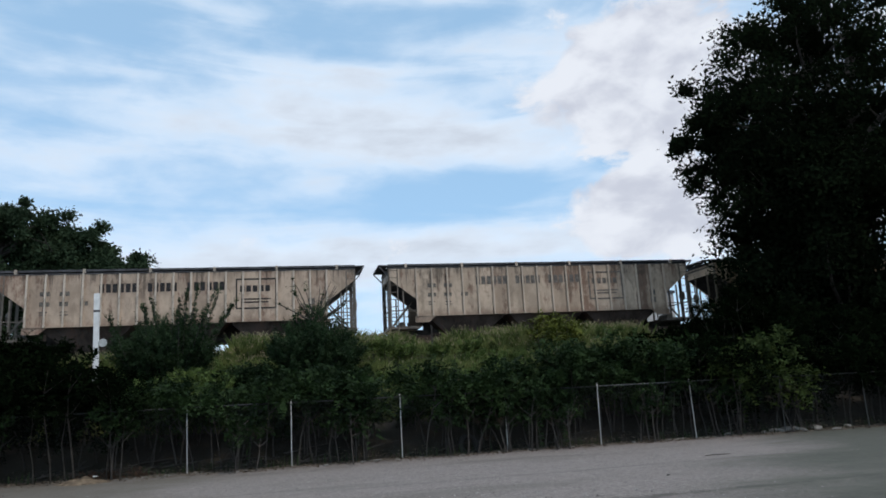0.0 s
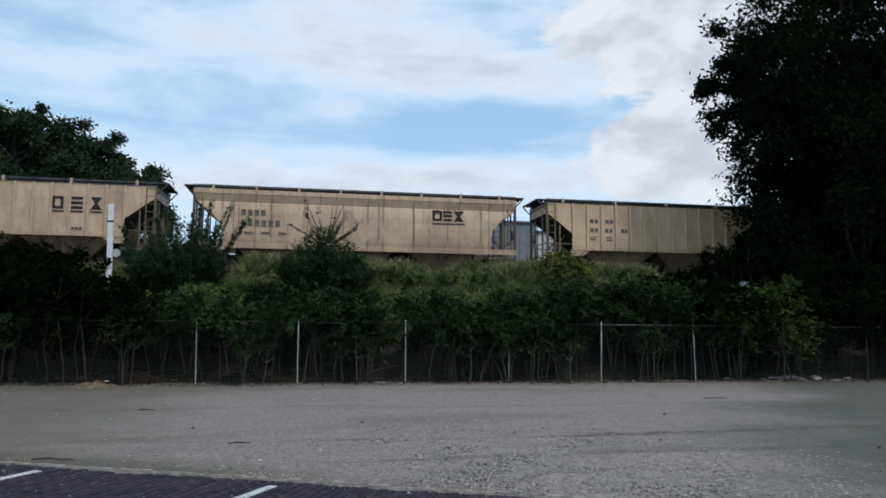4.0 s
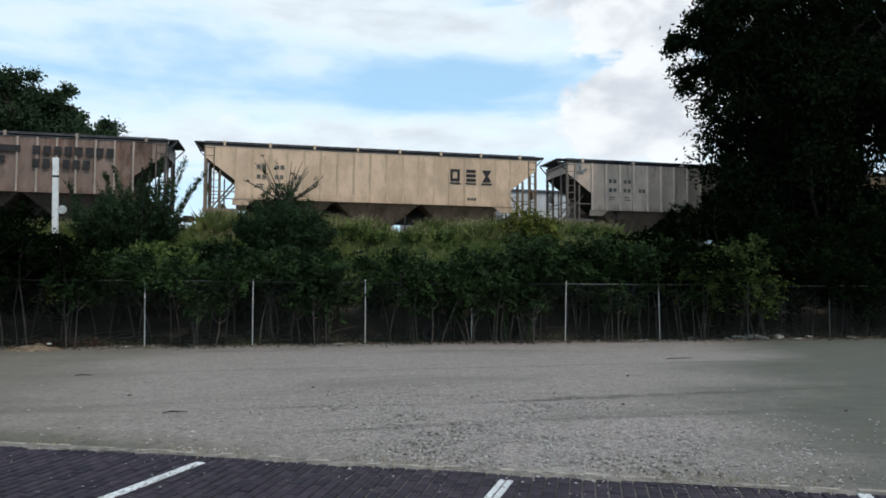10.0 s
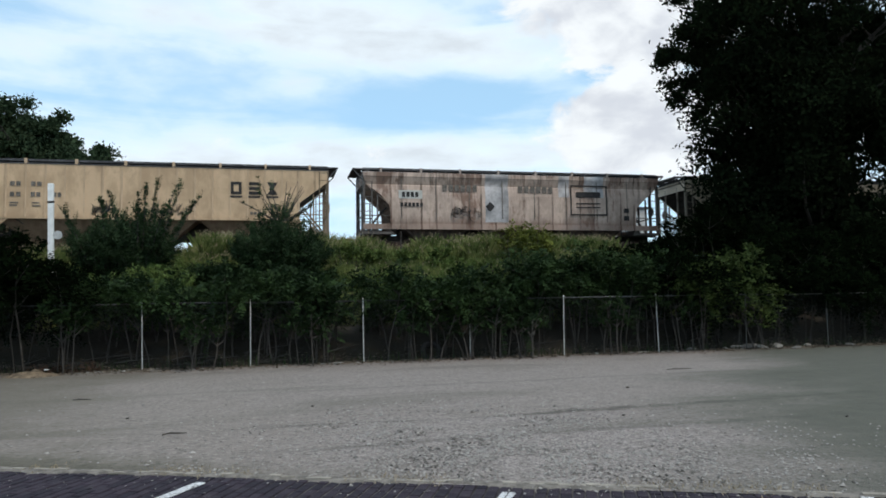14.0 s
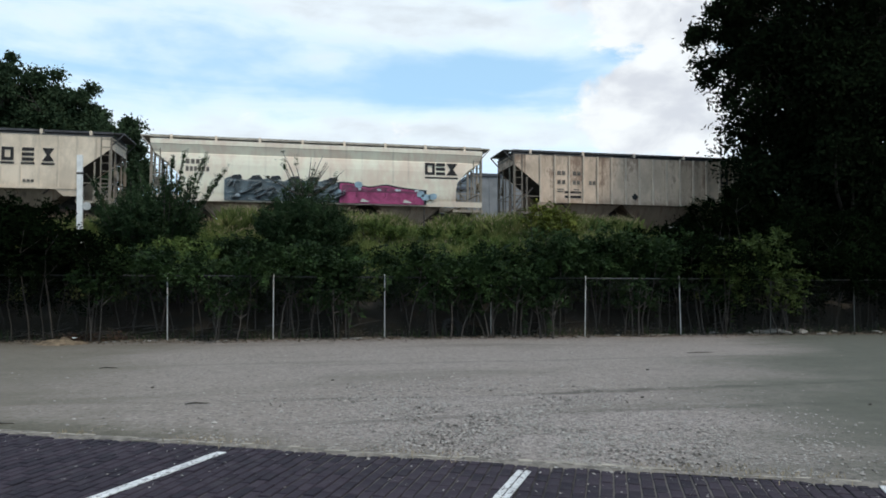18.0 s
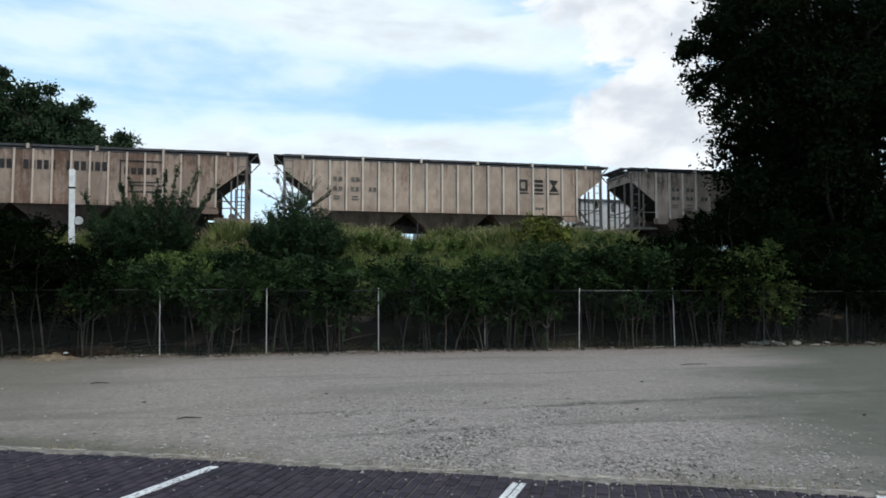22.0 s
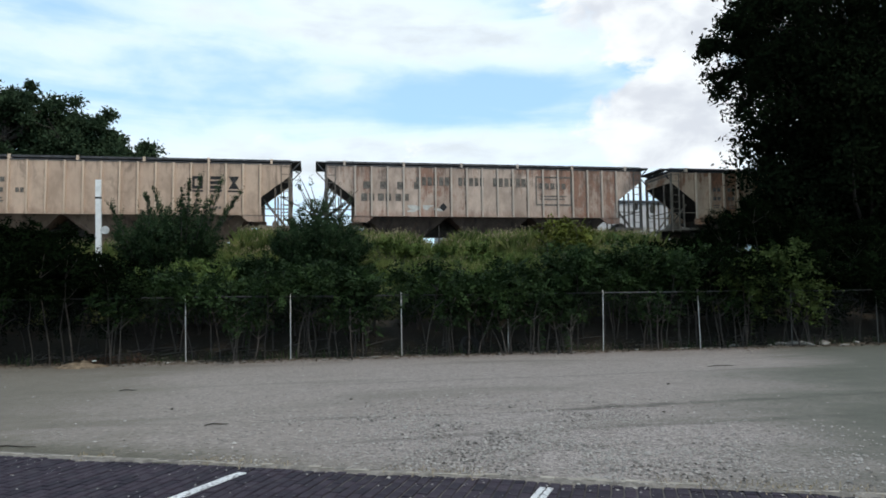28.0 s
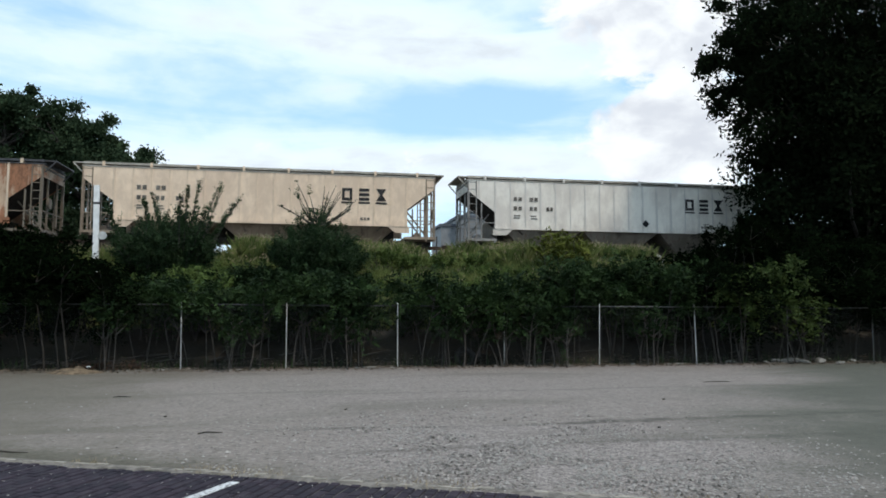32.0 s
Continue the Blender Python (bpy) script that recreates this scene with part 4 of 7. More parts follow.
    for i in (-1, 0, 1):
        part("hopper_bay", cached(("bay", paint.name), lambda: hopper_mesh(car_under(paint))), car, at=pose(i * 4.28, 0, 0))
    return car, a


UNDER = {}


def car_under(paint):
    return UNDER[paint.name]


# ---- markings on the cars: plain blocks, bars and frames of their size ----
def block_mesh(kind, x, z, w, h, y):
    m = Mesh()
    t = min(w, h) * 0.26
    y0, y1 = y - 0.006, y + 0.006
    if kind == "bar":
        m.box(x, x + w, y0, y1, z, z + h)
    elif kind == "ring":
        m.box(x, x + t, y0, y1, z, z + h).box(x + w - t, x + w, y0, y1, z, z + h)
        m.box(x + t, x + w - t, y0, y1, z, z + t).box(x + t, x + w - t, y0, y1, z + h - t, z + h)
    elif kind == "bars":
        for k in (0, 0.38, 0.76):
            m.box(x, x + w, y0, y1, z + h * k, z + h * (k + 0.24))
    elif kind == "bow":
        m.prism([(x, z), (x + w, z), (x + w * 0.62, z + h / 2), (x + w, z + h), (x, z + h), (x + w * 0.38, z + h / 2)], y0, y1)
    elif kind == "frame":
        t = 0.07
        m.box(x, x + w, y0, y1, z, z + t).box(x, x + w, y0, y1, z + h - t, z + h)
        m.box(x, x + t, y0, y1, z + t, z + h - t).box(x + w - t, x + w, y0, y1, z + t, z + h - t)
    elif kind == "diamond":
        m.prism([(x, z + h / 2), (x + w / 2, z), (x + w, z + h / 2), (x + w / 2, z + h)], y0, y1)
    return m


def blocks(shapes, y, mat, name, car, label=""):
    if name == "small_lettering":
        m = Mesh()
        for s in shapes:
            b = block_mesh(*s, y)
            m.add(b.v, b.f)
        tagged(part(name, m.data(name, mat), car, label), kind="stuff")
        return
    for s in shapes:
        nm = "weld_seam" if name == "seam" else "emblem_frame" if s[0] == "frame" else "placard" if s[0] == "diamond" else "paint_patch" if name == "paint_patch" else "emblem_block" if name == "emblem" else "letter_block"
        part(nm, block_mesh(*s, y).data(nm, mat), car, label)


def word(x, z, w, h, n, gap=0.28):
    """A row of n plain blocks."""
    step = w / n
    return [("bar", x + i * step, z, step * (1 - gap), h) for i in range(n)]


def spaced_mark(x, z=2.98, w=0.5, h=0.6, step=0.84):
    out = []
    for i, kind in enumerate(("ring", "bars", "bow")):
        out += [(kind, x + i * step, z, w, h), ("bar", x + i * step - 0.03, z - 0.15, w + 0.06, 0.08)]
    return out


def tight_mark(x, z=3.0, h=0.55):
    return [("ring", x, z, 0.5, h), ("bars", x + 0.56, z, 0.46, h), ("bow", x + 1.08, z, 0.58, h), ("bar", x, z - 0.18, 1.68, 0.08)]


def small_marks(x):
    return word(x, 3.2, 0.5, 0.2, 2) + word(x + 0.85, 3.2, 0.5, 0.2, 2) + word(x, 2.72, 0.5, 0.2, 2) + word(x + 0.85, 2.72, 0.45, 0.2, 2) + word(x + 1.75, 2.72, 0.4, 0.2, 2) \
        + [("bar", x, 2.42, 0.35, 0.05), ("bar", x + 0.9, 2.42, 0.3, 0.05), ("bar", x, 2.3, 0.3, 0.05), ("bar", x + 0.9, 2.28, 0.35, 0.05)]


def wide_marks(x):
    out = []
    for i in range(4):
        out += [("bar", x + i * 0.84, 3.1, 0.34, 0.36)]
    return out + [("bar", x - 0.1, 2.5, 0.3, 0.36), ("bar", x + 0.28, 2.5, 0.26, 0.36), ("bar", x + 0.72, 2.5, 0.3, 0.36), ("bar", x + 1.1, 2.5, 0.28, 0.36), ("bar", x + 1.6, 2.5, 0.28, 0.36), ("bar", x + 1.98, 2.5, 0.28, 0.36)]


def system_marks(x):
    return word(x, 3.3, 1.75, 0.42, 6) + word(x + 2.15, 3.3, 1.4, 0.42, 5) + word(x + 3.95, 3.3, 1.8, 0.42, 6) + [("frame", x + 6.2, 2.35, 1.95, 1.5)] + word(x + 6.4, 3.2, 1.5, 0.3, 5) + [("bar", x + 6.45, 2.8, 1.4, 0.06), ("bar", x + 6.45, 2.65, 1.3, 0.06)]


def board_marks(x):
    """A stepped double band beside two rows of blocks."""
    return [("bar", x - 1.645, 3.5, 1.645, 0.3), ("bar", x - 1.95, 3.02, 1.35, 0.3), ("bar", x - 1.95, 3.33, 0.3, 0.47), ("bar", x - 3.3, 2.75, 1.34, 0.27), ("bar", x - 1.95, 2.63, 0.3, 0.38), ("bar", x - 3.3, 2.32, 1.65, 0.3)] \
        + word(x + 0.5, 3.42, 3.5, 0.4, 8) + word(x + 0.5, 2.82, 2.5, 0.4, 6)


M_MARK = plain("faded_black_lettering", (0.035, 0.032, 0.032), 0.75, 0, 0.5, 7)
M_MARK_PALE = plain("worn_grey_lettering", (0.17, 0.15, 0.13), 0.8, 0, 0.5, 7)
M_PATCH = plain("pale_patch_paint", (0.55, 0.54, 0.5), 0.75, 0, 0.2, 4)
M_SPRAY_GREY = plain("grey_spray_paint", (0.12, 0.15, 0.165), 0.6, 0, 0.5, 3)
M_SPRAY_LIGHT = plain("silver_spray_paint", (0.5, 0.55, 0.58), 0.5, 0.1, 0.35, 3)
M_SPRAY_PINK = plain("magenta_spray_paint", (0.36, 0.07, 0.17), 0.7, 0, 0.4, 2.5)
M_SPRAY_PLUM = plain("plum_spray_paint", (0.19, 0.06, 0.11), 0.7, 0, 0.4, 3)
M_SPRAY_BLUE = plain("pale_blue_spray_paint", (0.3, 0.42, 0.5), 0.6, 0, 0.3, 2.5)
M_SPRAY_DARK = plain("black_spray_paint", (0.025, 0.03, 0.035), 0.6, 0, 0.4, 4)


def spray_shapes(rng, x0, x1, z0, z1, n, size, y, mat, name, car, label):
    """Overlapping rounded patches of sprayed paint that follow the side."""
    m = Mesh()
    for i in range(n):
        cx, cz = rng.uniform(x0, x1), rng.uniform(z0, z1)
        k, w, h, turn = rng.randint(5, 8), size * rng.uniform(0.5, 1.2), size * rng.uniform(0.25, 0.7), rng.uniform(-0.6, 0.6)
        o = []
        for j in range(k):
            t = 2 * math.pi * j / k
            r = rng.uniform(0.7, 1.15)
            px, pz = w * r * math.cos(t), h * r * math.sin(t)
            o.append((min(x1, max(x0, cx + px * math.cos(turn) - pz * math.sin(turn))), min(z1, max(z0, cz + px * math.sin(turn) + pz * math.cos(turn)))))
        yy = y - 0.0012 * i
        m.prism(o, yy - 0.002, yy)
    part(name, m.data(name, mat), car, label)


def spray_strokes(rng, cx, cz, w, h, n, y, mat, name, car, label):
    m = Mesh()
    for i in range(n):
        t = rng.uniform(0, 6.28)
        r, turn = rng.uniform(0.12, 0.34) * h, rng.choice((-1, 1)) * rng.uniform(0.5, 1.1)
        p = (cx + rng.uniform(-0.42, 0.42) * w, cz + rng.uniform(-0.3, 0.3) * h)
        for k in range(5):
            q = (p[0] + r * 0.7 * math.cos(t), p[1] + r * 0.7 * math.sin(t))
            m.bar((p[0], y, p[1]), (q[0], y, q[1]), 0.055, 0.012)
            p, t = q, t + turn
    part(name, m.data(name, mat), car, label)


def spray_burst(rng, cx, cz, n, y, mat, car):
    """A tag of short strokes that fan out and up from a row of points."""
    m = Mesh()
    for i in range(n):
        px, t, r = cx + rng.uniform(-0.55, 0.55), rng.uniform(0.15, 2.95), rng.uniform(0.18, 0.5)
        pz = cz + rng.uniform(0.0, 0.22)
        k = rng.uniform(-0.5, 0.5)
        mid = (px + r * 0.55 * math.cos(t), y - 0.001 * i, pz + r * 0.55 * math.sin(t))
        m.bar((px, y - 0.001 * i, pz), mid, 0.09, 0.012)
        m.bar(mid, (px + r * math.cos(t + k), y - 0.001 * i, pz + r * math.sin(t + k)), 0.06, 0.012)
    part("spray_tag", m.data("spray_tag", mat), car, "black spray tag like a burst")


def blob(rng, cx, cz, w, h, y, k=9, skew=0.0):
    """A rounded uneven patch as a thin plate."""
    o = []
    for j in range(k):
        t = 2 * math.pi * j / k
        r = rng.uniform(0.82, 1.12)
        ex, ez = math.copysign(abs(math.cos(t)) ** 0.7, math.cos(t)), math.copysign(abs(math.sin(t)) ** 0.7, math.sin(t))
        o.append((cx + w * r * ex + skew * h * ez, cz + h * r * ez))
    return Mesh().prism(o, y - 0.002, y)


def band_mesh(x0, x1, low, top, y, n=44):
    """A thin band whose upper edge follows top(f), f from 0 to 1 along it."""
    m = Mesh()
    for i in range(n):
        f0, f1 = i / n, (i + 1) / n
        p, q = x0 + (x1 - x0) * f0, x0 + (x1 - x0) * f1
        m.prism([(p, low), (q, low), (q, top(f1)), (p, top(f0))], y - 0.002, y)
    return m


def spray_piece(rng, x0, x1, x2, y, car):
    """Two sprayed pieces side by side: silver letters on dark, and a low magenta band."""
    dark, silver, grey, teal = M_SPRAY_DARK, M_SPRAY_LIGHT, M_SPRAY_GREY, M_SPRAY_BLUE

    def crest(f):
        return 2.42 + 0.1 * abs(math.sin(f * 6 * math.pi)) + 0.05 * math.sin(f * 23)

    part("graffiti_outline", band_mesh(x0, x1, 1.42, crest, y).data("graffiti_outline", grey), car, "slate ground of the sprayed graffiti")
    n = 6
    for i in range(n):
        cx, w = x0 + (i + 0.5) * (x1 - x0) / n, (x1 - x0) / n
        m = Mesh()
        for k in range(3):
            m.prism([(cx - w * 0.3 + k * 0.1, 2.46), (cx + rng.uniform(0.0, 0.2), 2.44), (cx + w * 0.42, 2.5), (cx + w * 0.3, 2.6 + 0.03 * k), (cx - w * 0.1, 2.56 + 0.03 * k)], y - 0.012 - 0.003 * k, y - 0.01 - 0.003 * k)
        part("graffiti_cap", m.data("graffiti_cap", dark), car, "black sprayed cap over a letter")
        # strokes of one letter: dark under, silver over, a pale edge on top
        strokes = []
        for k in range(4):
            px, pz, lean = cx + w * rng.uniform(-0.42, 0.3), rng.uniform(1.52, 2.1), rng.choice((0.25, 0.45, 0.9, 1.2))
            n_up = rng.uniform(0.35, 0.6)
            strokes.append(((px, pz), (px + n_up * math.cos(lean), min(2.38, pz + n_up * math.sin(lean)))))
        for k, ((ax, az), (bx, bz)) in enumerate(strokes):
            part("graffiti_shadow", Mesh().bar((ax + 0.05, y - 0.02, az - 0.04), (bx + 0.05, y - 0.02, bz - 0.04), 0.3, 0.012).data("graffiti_shadow", dark), car, "dark edge of a sprayed letter")
            part("graffiti_stroke", Mesh().bar((ax, y - 0.035 - 0.003 * k, az), (bx, y - 0.035 - 0.003 * k, bz), 0.19, 0.012).data("graffiti_stroke", grey if k == 3 else silver), car, "silver sprayed letter stroke")
            part("graffiti_edge", Mesh().bar((ax - 0.03, y - 0.052, az + 0.06), (bx - 0.03, y - 0.052, bz + 0.06), 0.05, 0.008).data("graffiti_edge", M_PATCH if k % 2 else teal), car, "pale sprayed highlight")
        for z0, w0 in ((2.36, 0.5), (1.8, 0.36), (1.5, 0.44)):
            px, tilt = cx - w * 0.5 + rng.uniform(0, 0.2), rng.uniform(-0.14, 0.1)
            part("graffiti_edge", Mesh().bar((px, y - 0.058, z0), (px + w * w0 * 1.5, y - 0.058, z0 + tilt), 0.06, 0.008).data("graffiti_edge", M_PATCH if z0 > 2 else silver), car, "pale sprayed highlight")
        for k in range(3):
            px = cx + w * rng.uniform(-0.45, 0.45)
            part("graffiti_line", Mesh().bar((px, y - 0.062, rng.uniform(1.48, 1.7)), (px + rng.uniform(-0.16, 0.2), y - 0.062, rng.uniform(2.0, 2.34)), 0.055, 0.008).data("graffiti_line", dark), car, "dark sprayed line")
        part("graffiti_spot", blob(rng, cx + w * rng.uniform(-0.3, 0.3), rng.uniform(1.55, 1.8), 0.14, 0.09, y - 0.06, 7).data("graffiti_spot", dark if i % 2 else silver), car, "sprayed spot")

    def hump(f):
        return 2.3 - 0.2 * f + 0.12 * math.sin(f * 9.5 + 0.6) * (1 - f) + 0.16 * math.exp(-((f - 0.52) / 0.13) ** 2)

    part("graffiti_outline", band_mesh(x1 - 0.1, x2, 1.42, lambda f: hump(f) + 0.07, y - 0.004).data("graffiti_outline", dark), car, "dark outline of the magenta graffiti")
    part("graffiti_pink", band_mesh(x1, x2 - 0.15, 1.42, hump, y - 0.02).data("graffiti_pink", M_SPRAY_PINK), car, "magenta sprayed graffiti")
    part("graffiti_plum", band_mesh(x1 + 0.1, x2 - 0.5, 1.98, lambda f: hump(f) - 0.07, y - 0.03).data("graffiti_plum", M_SPRAY_PLUM), car, "plum upper half of the magenta graffiti")
    for i in range(8):
        cx = x1 + 0.35 + i * (x2 - x1 - 0.8) / 7.4
        part("graffiti_line", Mesh().bar((cx, y - 0.04, 1.75), (cx + rng.uniform(-0.25, 0.3), y - 0.04, 2.2), 0.05, 0.01).data("graffiti_line", dark if i % 3 else M_SPRAY_PINK), car, "sprayed line")
        part("graffiti_spot", blob(rng, cx + 0.15, 2.12, rng.uniform(0.06, 0.16), 0.06, y - 0.05, 7).data("graffiti_spot", silver if i % 2 else M_SPRAY_PINK), car, "pale sprayed spot")
    for cx in (x1 + 1.0, x1 + 3.1):
        part("graffiti_white", Mesh().prism([(cx, 1.5), (cx + 0.5, 1.5), (cx + 0.1, 1.66)], y - 0.048, y - 0.046).data("graffiti_white", M_PATCH), car, "white sprayed wedge")
    for cx, cz in ((x1 - 0.1, 1.95), (x2 - 0.3, 1.95), (x2 - 0.05, 1.8), (x2 + 0.3, 1.85), (x1 + 0.9, 2.34)):
        part("graffiti_blue", blob(rng, cx, cz, 0.22, 0.16, y - 0.055, 8).data("graffiti_blue", teal), car, "pale blue sprayed spot")


TAN, YELLOW, BROWN = (0.61, 0.433, 0.29), (0.63, 0.453, 0.308), (0.21, 0.155, 0.13)
# kind, length, colour, rust, grime, ribs' colour, marking, label
CARS = [
    ("ribbed", 18.25, (0.504, 0.381, 0.28), 0.46, 0.85, (0.6, 0.519, 0.426), "system", "weathered tan ribbed hopper car with faded lettering and framed emblem"),
    ("ribbed", 18.29, (0.553, 0.427, 0.314), 0.46, 0.9, (0.54, 0.439, 0.347), "system", "rust-streaked tan ribbed hopper car with faded lettering, framed emblem"),
    ("ribbed", 18.13, TAN, 0.08, 0.3, (0.6, 0.462, 0.314), "spaced", "yellow-tan ribbed hopper car with three spaced dark marks"),
    ("round", 17.85, (0.6, 0.439, 0.286), 0.08, 0.35, (0.48, 0.381, 0.268), "tight", "smooth round-sided yellow-tan hopper car with one bold dark mark"),
    ("ribbed", 18.28, (0.624, 0.445, 0.28), 0.05, 0.22, (0.673, 0.497, 0.336), "spaced", "clean yellow-tan ribbed hopper car with three spaced dark marks"),
    ("ribbed", 18.22, (0.424, 0.284, 0.212), 0.62, 0.65, (0.6, 0.488, 0.396), "faded", "heavily rusted brown ribbed hopper car with streaked panels"),
    ("ribbed", 18.26, (0.279, 0.189, 0.15), 0.45, 0.7, (0.445, 0.358, 0.299), "board", "brown rusty ribbed hopper car with a dark stepped emblem"),
    ("flat", 18.24, (0.662, 0.466, 0.318), 0.04, 0.2, (0.564, 0.416, 0.28), "spaced", "tan flat-sided hopper car with three spaced dark marks"),
    ("ribbed", 18.21, (0.652, 0.502, 0.4), 0.27, 0.4, (0.766, 0.617, 0.502), "spaced", "pale grey-white ribbed hopper car with rust spots and scrawl"),
    ("flat", 18.16, (0.549, 0.383, 0.236), 0.06, 0.25, (0.54, 0.392, 0.258), "tags", "tan flat-sided hopper car with two black spray tags"),
    ("round", 17.82, (0.549, 0.418, 0.343), 0.46, 0.7, (0.36, 0.311, 0.28), "patched", "grimy round-sided hopper car with pale patches and soot streaks"),
    ("flat", 18.13, (0.72, 0.6, 0.464), 0.03, 0.18, (0.624, 0.525, 0.414), "spaced", "pale cream flat-sided hopper car with three spaced dark marks"),
    ("round", 17.62, (0.869, 0.716, 0.579), 0.0, 0.04, (0.72, 0.612, 0.482), "graffiti", "cream round-sided hopper car with silver and magenta graffiti"),
    ("ribbed", 17.93, (0.66, 0.508, 0.385), 0.38, 0.35, (0.71, 0.59, 0.47), "spaced", "tan ribbed hopper car with rust stains and dark marks"),
    ("ribbed", 18.01, (0.373, 0.279, 0.217), 0.5, 0.8, (0.553, 0.45, 0.37), "wide", "rust-brown ribbed hopper car with wide lettering and framed emblem"),
    ("ribbed", 18.16, (0.455, 0.348, 0.27), 0.32, 0.6, (0.697, 0.623, 0.548), "spaced", "greyish tan hopper car with pale ribs and dark marks"),
    ("ribbed", 18.08, (0.6, 0.453, 0.367), 0.36, 1.0, (0.693, 0.577, 0.482), "spaced", "pale ribbed hopper car with black soot streaks"),
    ("round", 17.76, YELLOW, 0.04, 0.3, (0.504, 0.392, 0.246), "tight", "smooth round-sided yellow-tan hopper car with rows of small dark blocks"),
    ("ribbed", 18.05, (0.517, 0.373, 0.275), 0.12, 0.5, (0.637, 0.485, 0.358), "spaced", "tan ribbed hopper car with one darker panel"),
    ("ribbed", 18.17, (0.517, 0.398, 0.323), 0.46, 0.65, (0.564, 0.485, 0.414), "wide", "rust-streaked ribbed hopper car with worn lettering and black diamond"),
    ("ribbed", 18.32, (0.59, 0.418, 0.289), 0.74, 0.45, (0.673, 0.542, 0.403), "spaced", "orange-rusted ribbed hopper car with three worn dark marks"),
    ("flat", 18.23, (0.776, 0.587, 0.434), 0.0, 0.06, (0.684, 0.519, 0.37), "spaced", "clean light tan flat-sided hopper car with three spaced dark marks"),
    ("flat", 18.25, (0.776, 0.701, 0.622), 0.0, 0.08, (0.6, 0.565, 0.526), "grey", "light grey flat-sided hopper car with a black diamond"),
]


def build_train():
    cars = []
    edge = 0.0
    trim_dark = plain("dark_roof_steel", (0.085, 0.085, 0.09), 0.7, 0.3, 0.4, 2)
    trim_light = plain("light_roof_steel", (0.4, 0.37, 0.32), 0.7, 0.2, 0.3, 2)
    for n, (kind, length, colour, rust, grime, rib, mark, label) in enumerate(CARS):
        paint = car_paint(f"car_paint_{n}", colour, rust, grime, (0.2, 0.085, 0.045) if n == 20 else (0.13, 0.058, 0.037) if n == 5 else (0.14, 0.06, 0.037) if n == 19 else (0.1, 0.052, 0.036), n + 1.0, length / 2 - 0.85)
        # shade under the car is put into this darkened paint, with rust and grime
        UNDER[paint.name] = car_paint(f"shaded_underside_{n}", tuple(c * k + 0.012 for c, k in zip(colour if rust < 0.4 else BROWN, (0.3, 0.27, 0.24))), 0.45, 0.8, seed=n + 2.0)
        # cleaner rib paint; on weathered cars the light ribs catch is in its colour
        rib_paint = car_paint(f"rib_paint_{n}", tuple(0.75 * p + 0.25 * q for p, q in zip(rib, colour)), rust * 0.6, grime * 0.5, seed=n + 3.0)
        # rib colour cut down: the bars' silhouette against the sky is painted in
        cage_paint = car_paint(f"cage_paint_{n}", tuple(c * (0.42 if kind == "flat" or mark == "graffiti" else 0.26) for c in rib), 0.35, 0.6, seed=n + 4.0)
        car, a = hopper_car(kind, length, paint, rib_paint, cage_paint, trim_light if n in (12, 21, 22) else trim_dark, label)
        rng = random.Random(n + 40)
        y = -1.582 if kind == "round" else -1.512
        black = M_MARK
        if mark in ("spaced", "tags", "grey"):
            blocks(spaced_mark(a * 0.44 if rust < 0.6 else a * 0.42), y if kind == "ribbed" else y - 0.012, black, "emblem", car, "bold dark emblem blocks with underlines")
            blocks(small_marks(-a * 0.71) + word(a * 0.55, 2.02, 0.5, 0.12, 3), y - 0.012, M_MARK_PALE, "small_lettering", car, "rows of small worn blocks")
        if mark == "tight":
            blocks(tight_mark(a * 0.45), y, black, "emblem", car, "bold dark emblem with an underline")
            blocks(word(-a * 0.72, 2.95, 1.25, 0.3, 4) + word(-a * 0.72, 2.45, 1.95, 0.3, 6) + [("bar", -a * 0.7, 2.1, 0.4, 0.06), ("bar", -a * 0.6, 2.1, 0.4, 0.06), ("bar", -a * 0.5, 2.1, 0.4, 0.06)], y, M_MARK_PALE if n < 10 else black, "small_lettering", car, "rows of small dark blocks")
            if n > 10:
                spray_shapes(rng, -a * 0.46, -a * 0.38, 1.95, 2.3, 6, 0.25, y, M_PATCH, "paint_patch", car, "small white paint patch")
            blocks([("bar", x, 1.9, 0.03, 1.9) for x, w, d in ribs_of("round", a)], y - 0.002, M_MARK_PALE, "seam", car, "dark vertical weld seams")
        if mark == "system":
            blocks(system_marks(-a * 0.45), y, M_MARK_PALE if n else M_MARK, "lettering", car, "row of faded block lettering")
            blocks(small_marks(-a * 0.76) + [("bar", a * 0.72, 2.5, 0.3, 0.3), ("bar", a * 0.72, 2.1, 0.3, 0.3)], y - 0.003, M_MARK_PALE, "small_lettering", car)
        if mark == "wide":
            blocks(wide_marks(-a * 0.78), y, M_MARK if n == 14 else M_MARK_PALE, "lettering", car, "wide-set dark block lettering")
            blocks(system_marks(-a * 0.46), y - 0.003, M_MARK if n == 14 else M_MARK_PALE, "emblem", car, "row of block lettering with a framed emblem")
            if n == 19:
                blocks([("diamond", -a * 0.32, 2.0, 0.42, 0.42)], y - 0.004, M_BLACK, "placard", car, "black diamond placard")
                spray_shapes(rng, -a * 0.55, -a * 0.3, 1.95, 2.3, 8, 0.3, y, M_PATCH, "paint_patch", car, "pale worn paint patches")
        if mark == "board":
            blocks(board_marks(a * 0.26), y - 0.1, M_MARK, "emblem", car, "dark stepped emblem and block lettering")
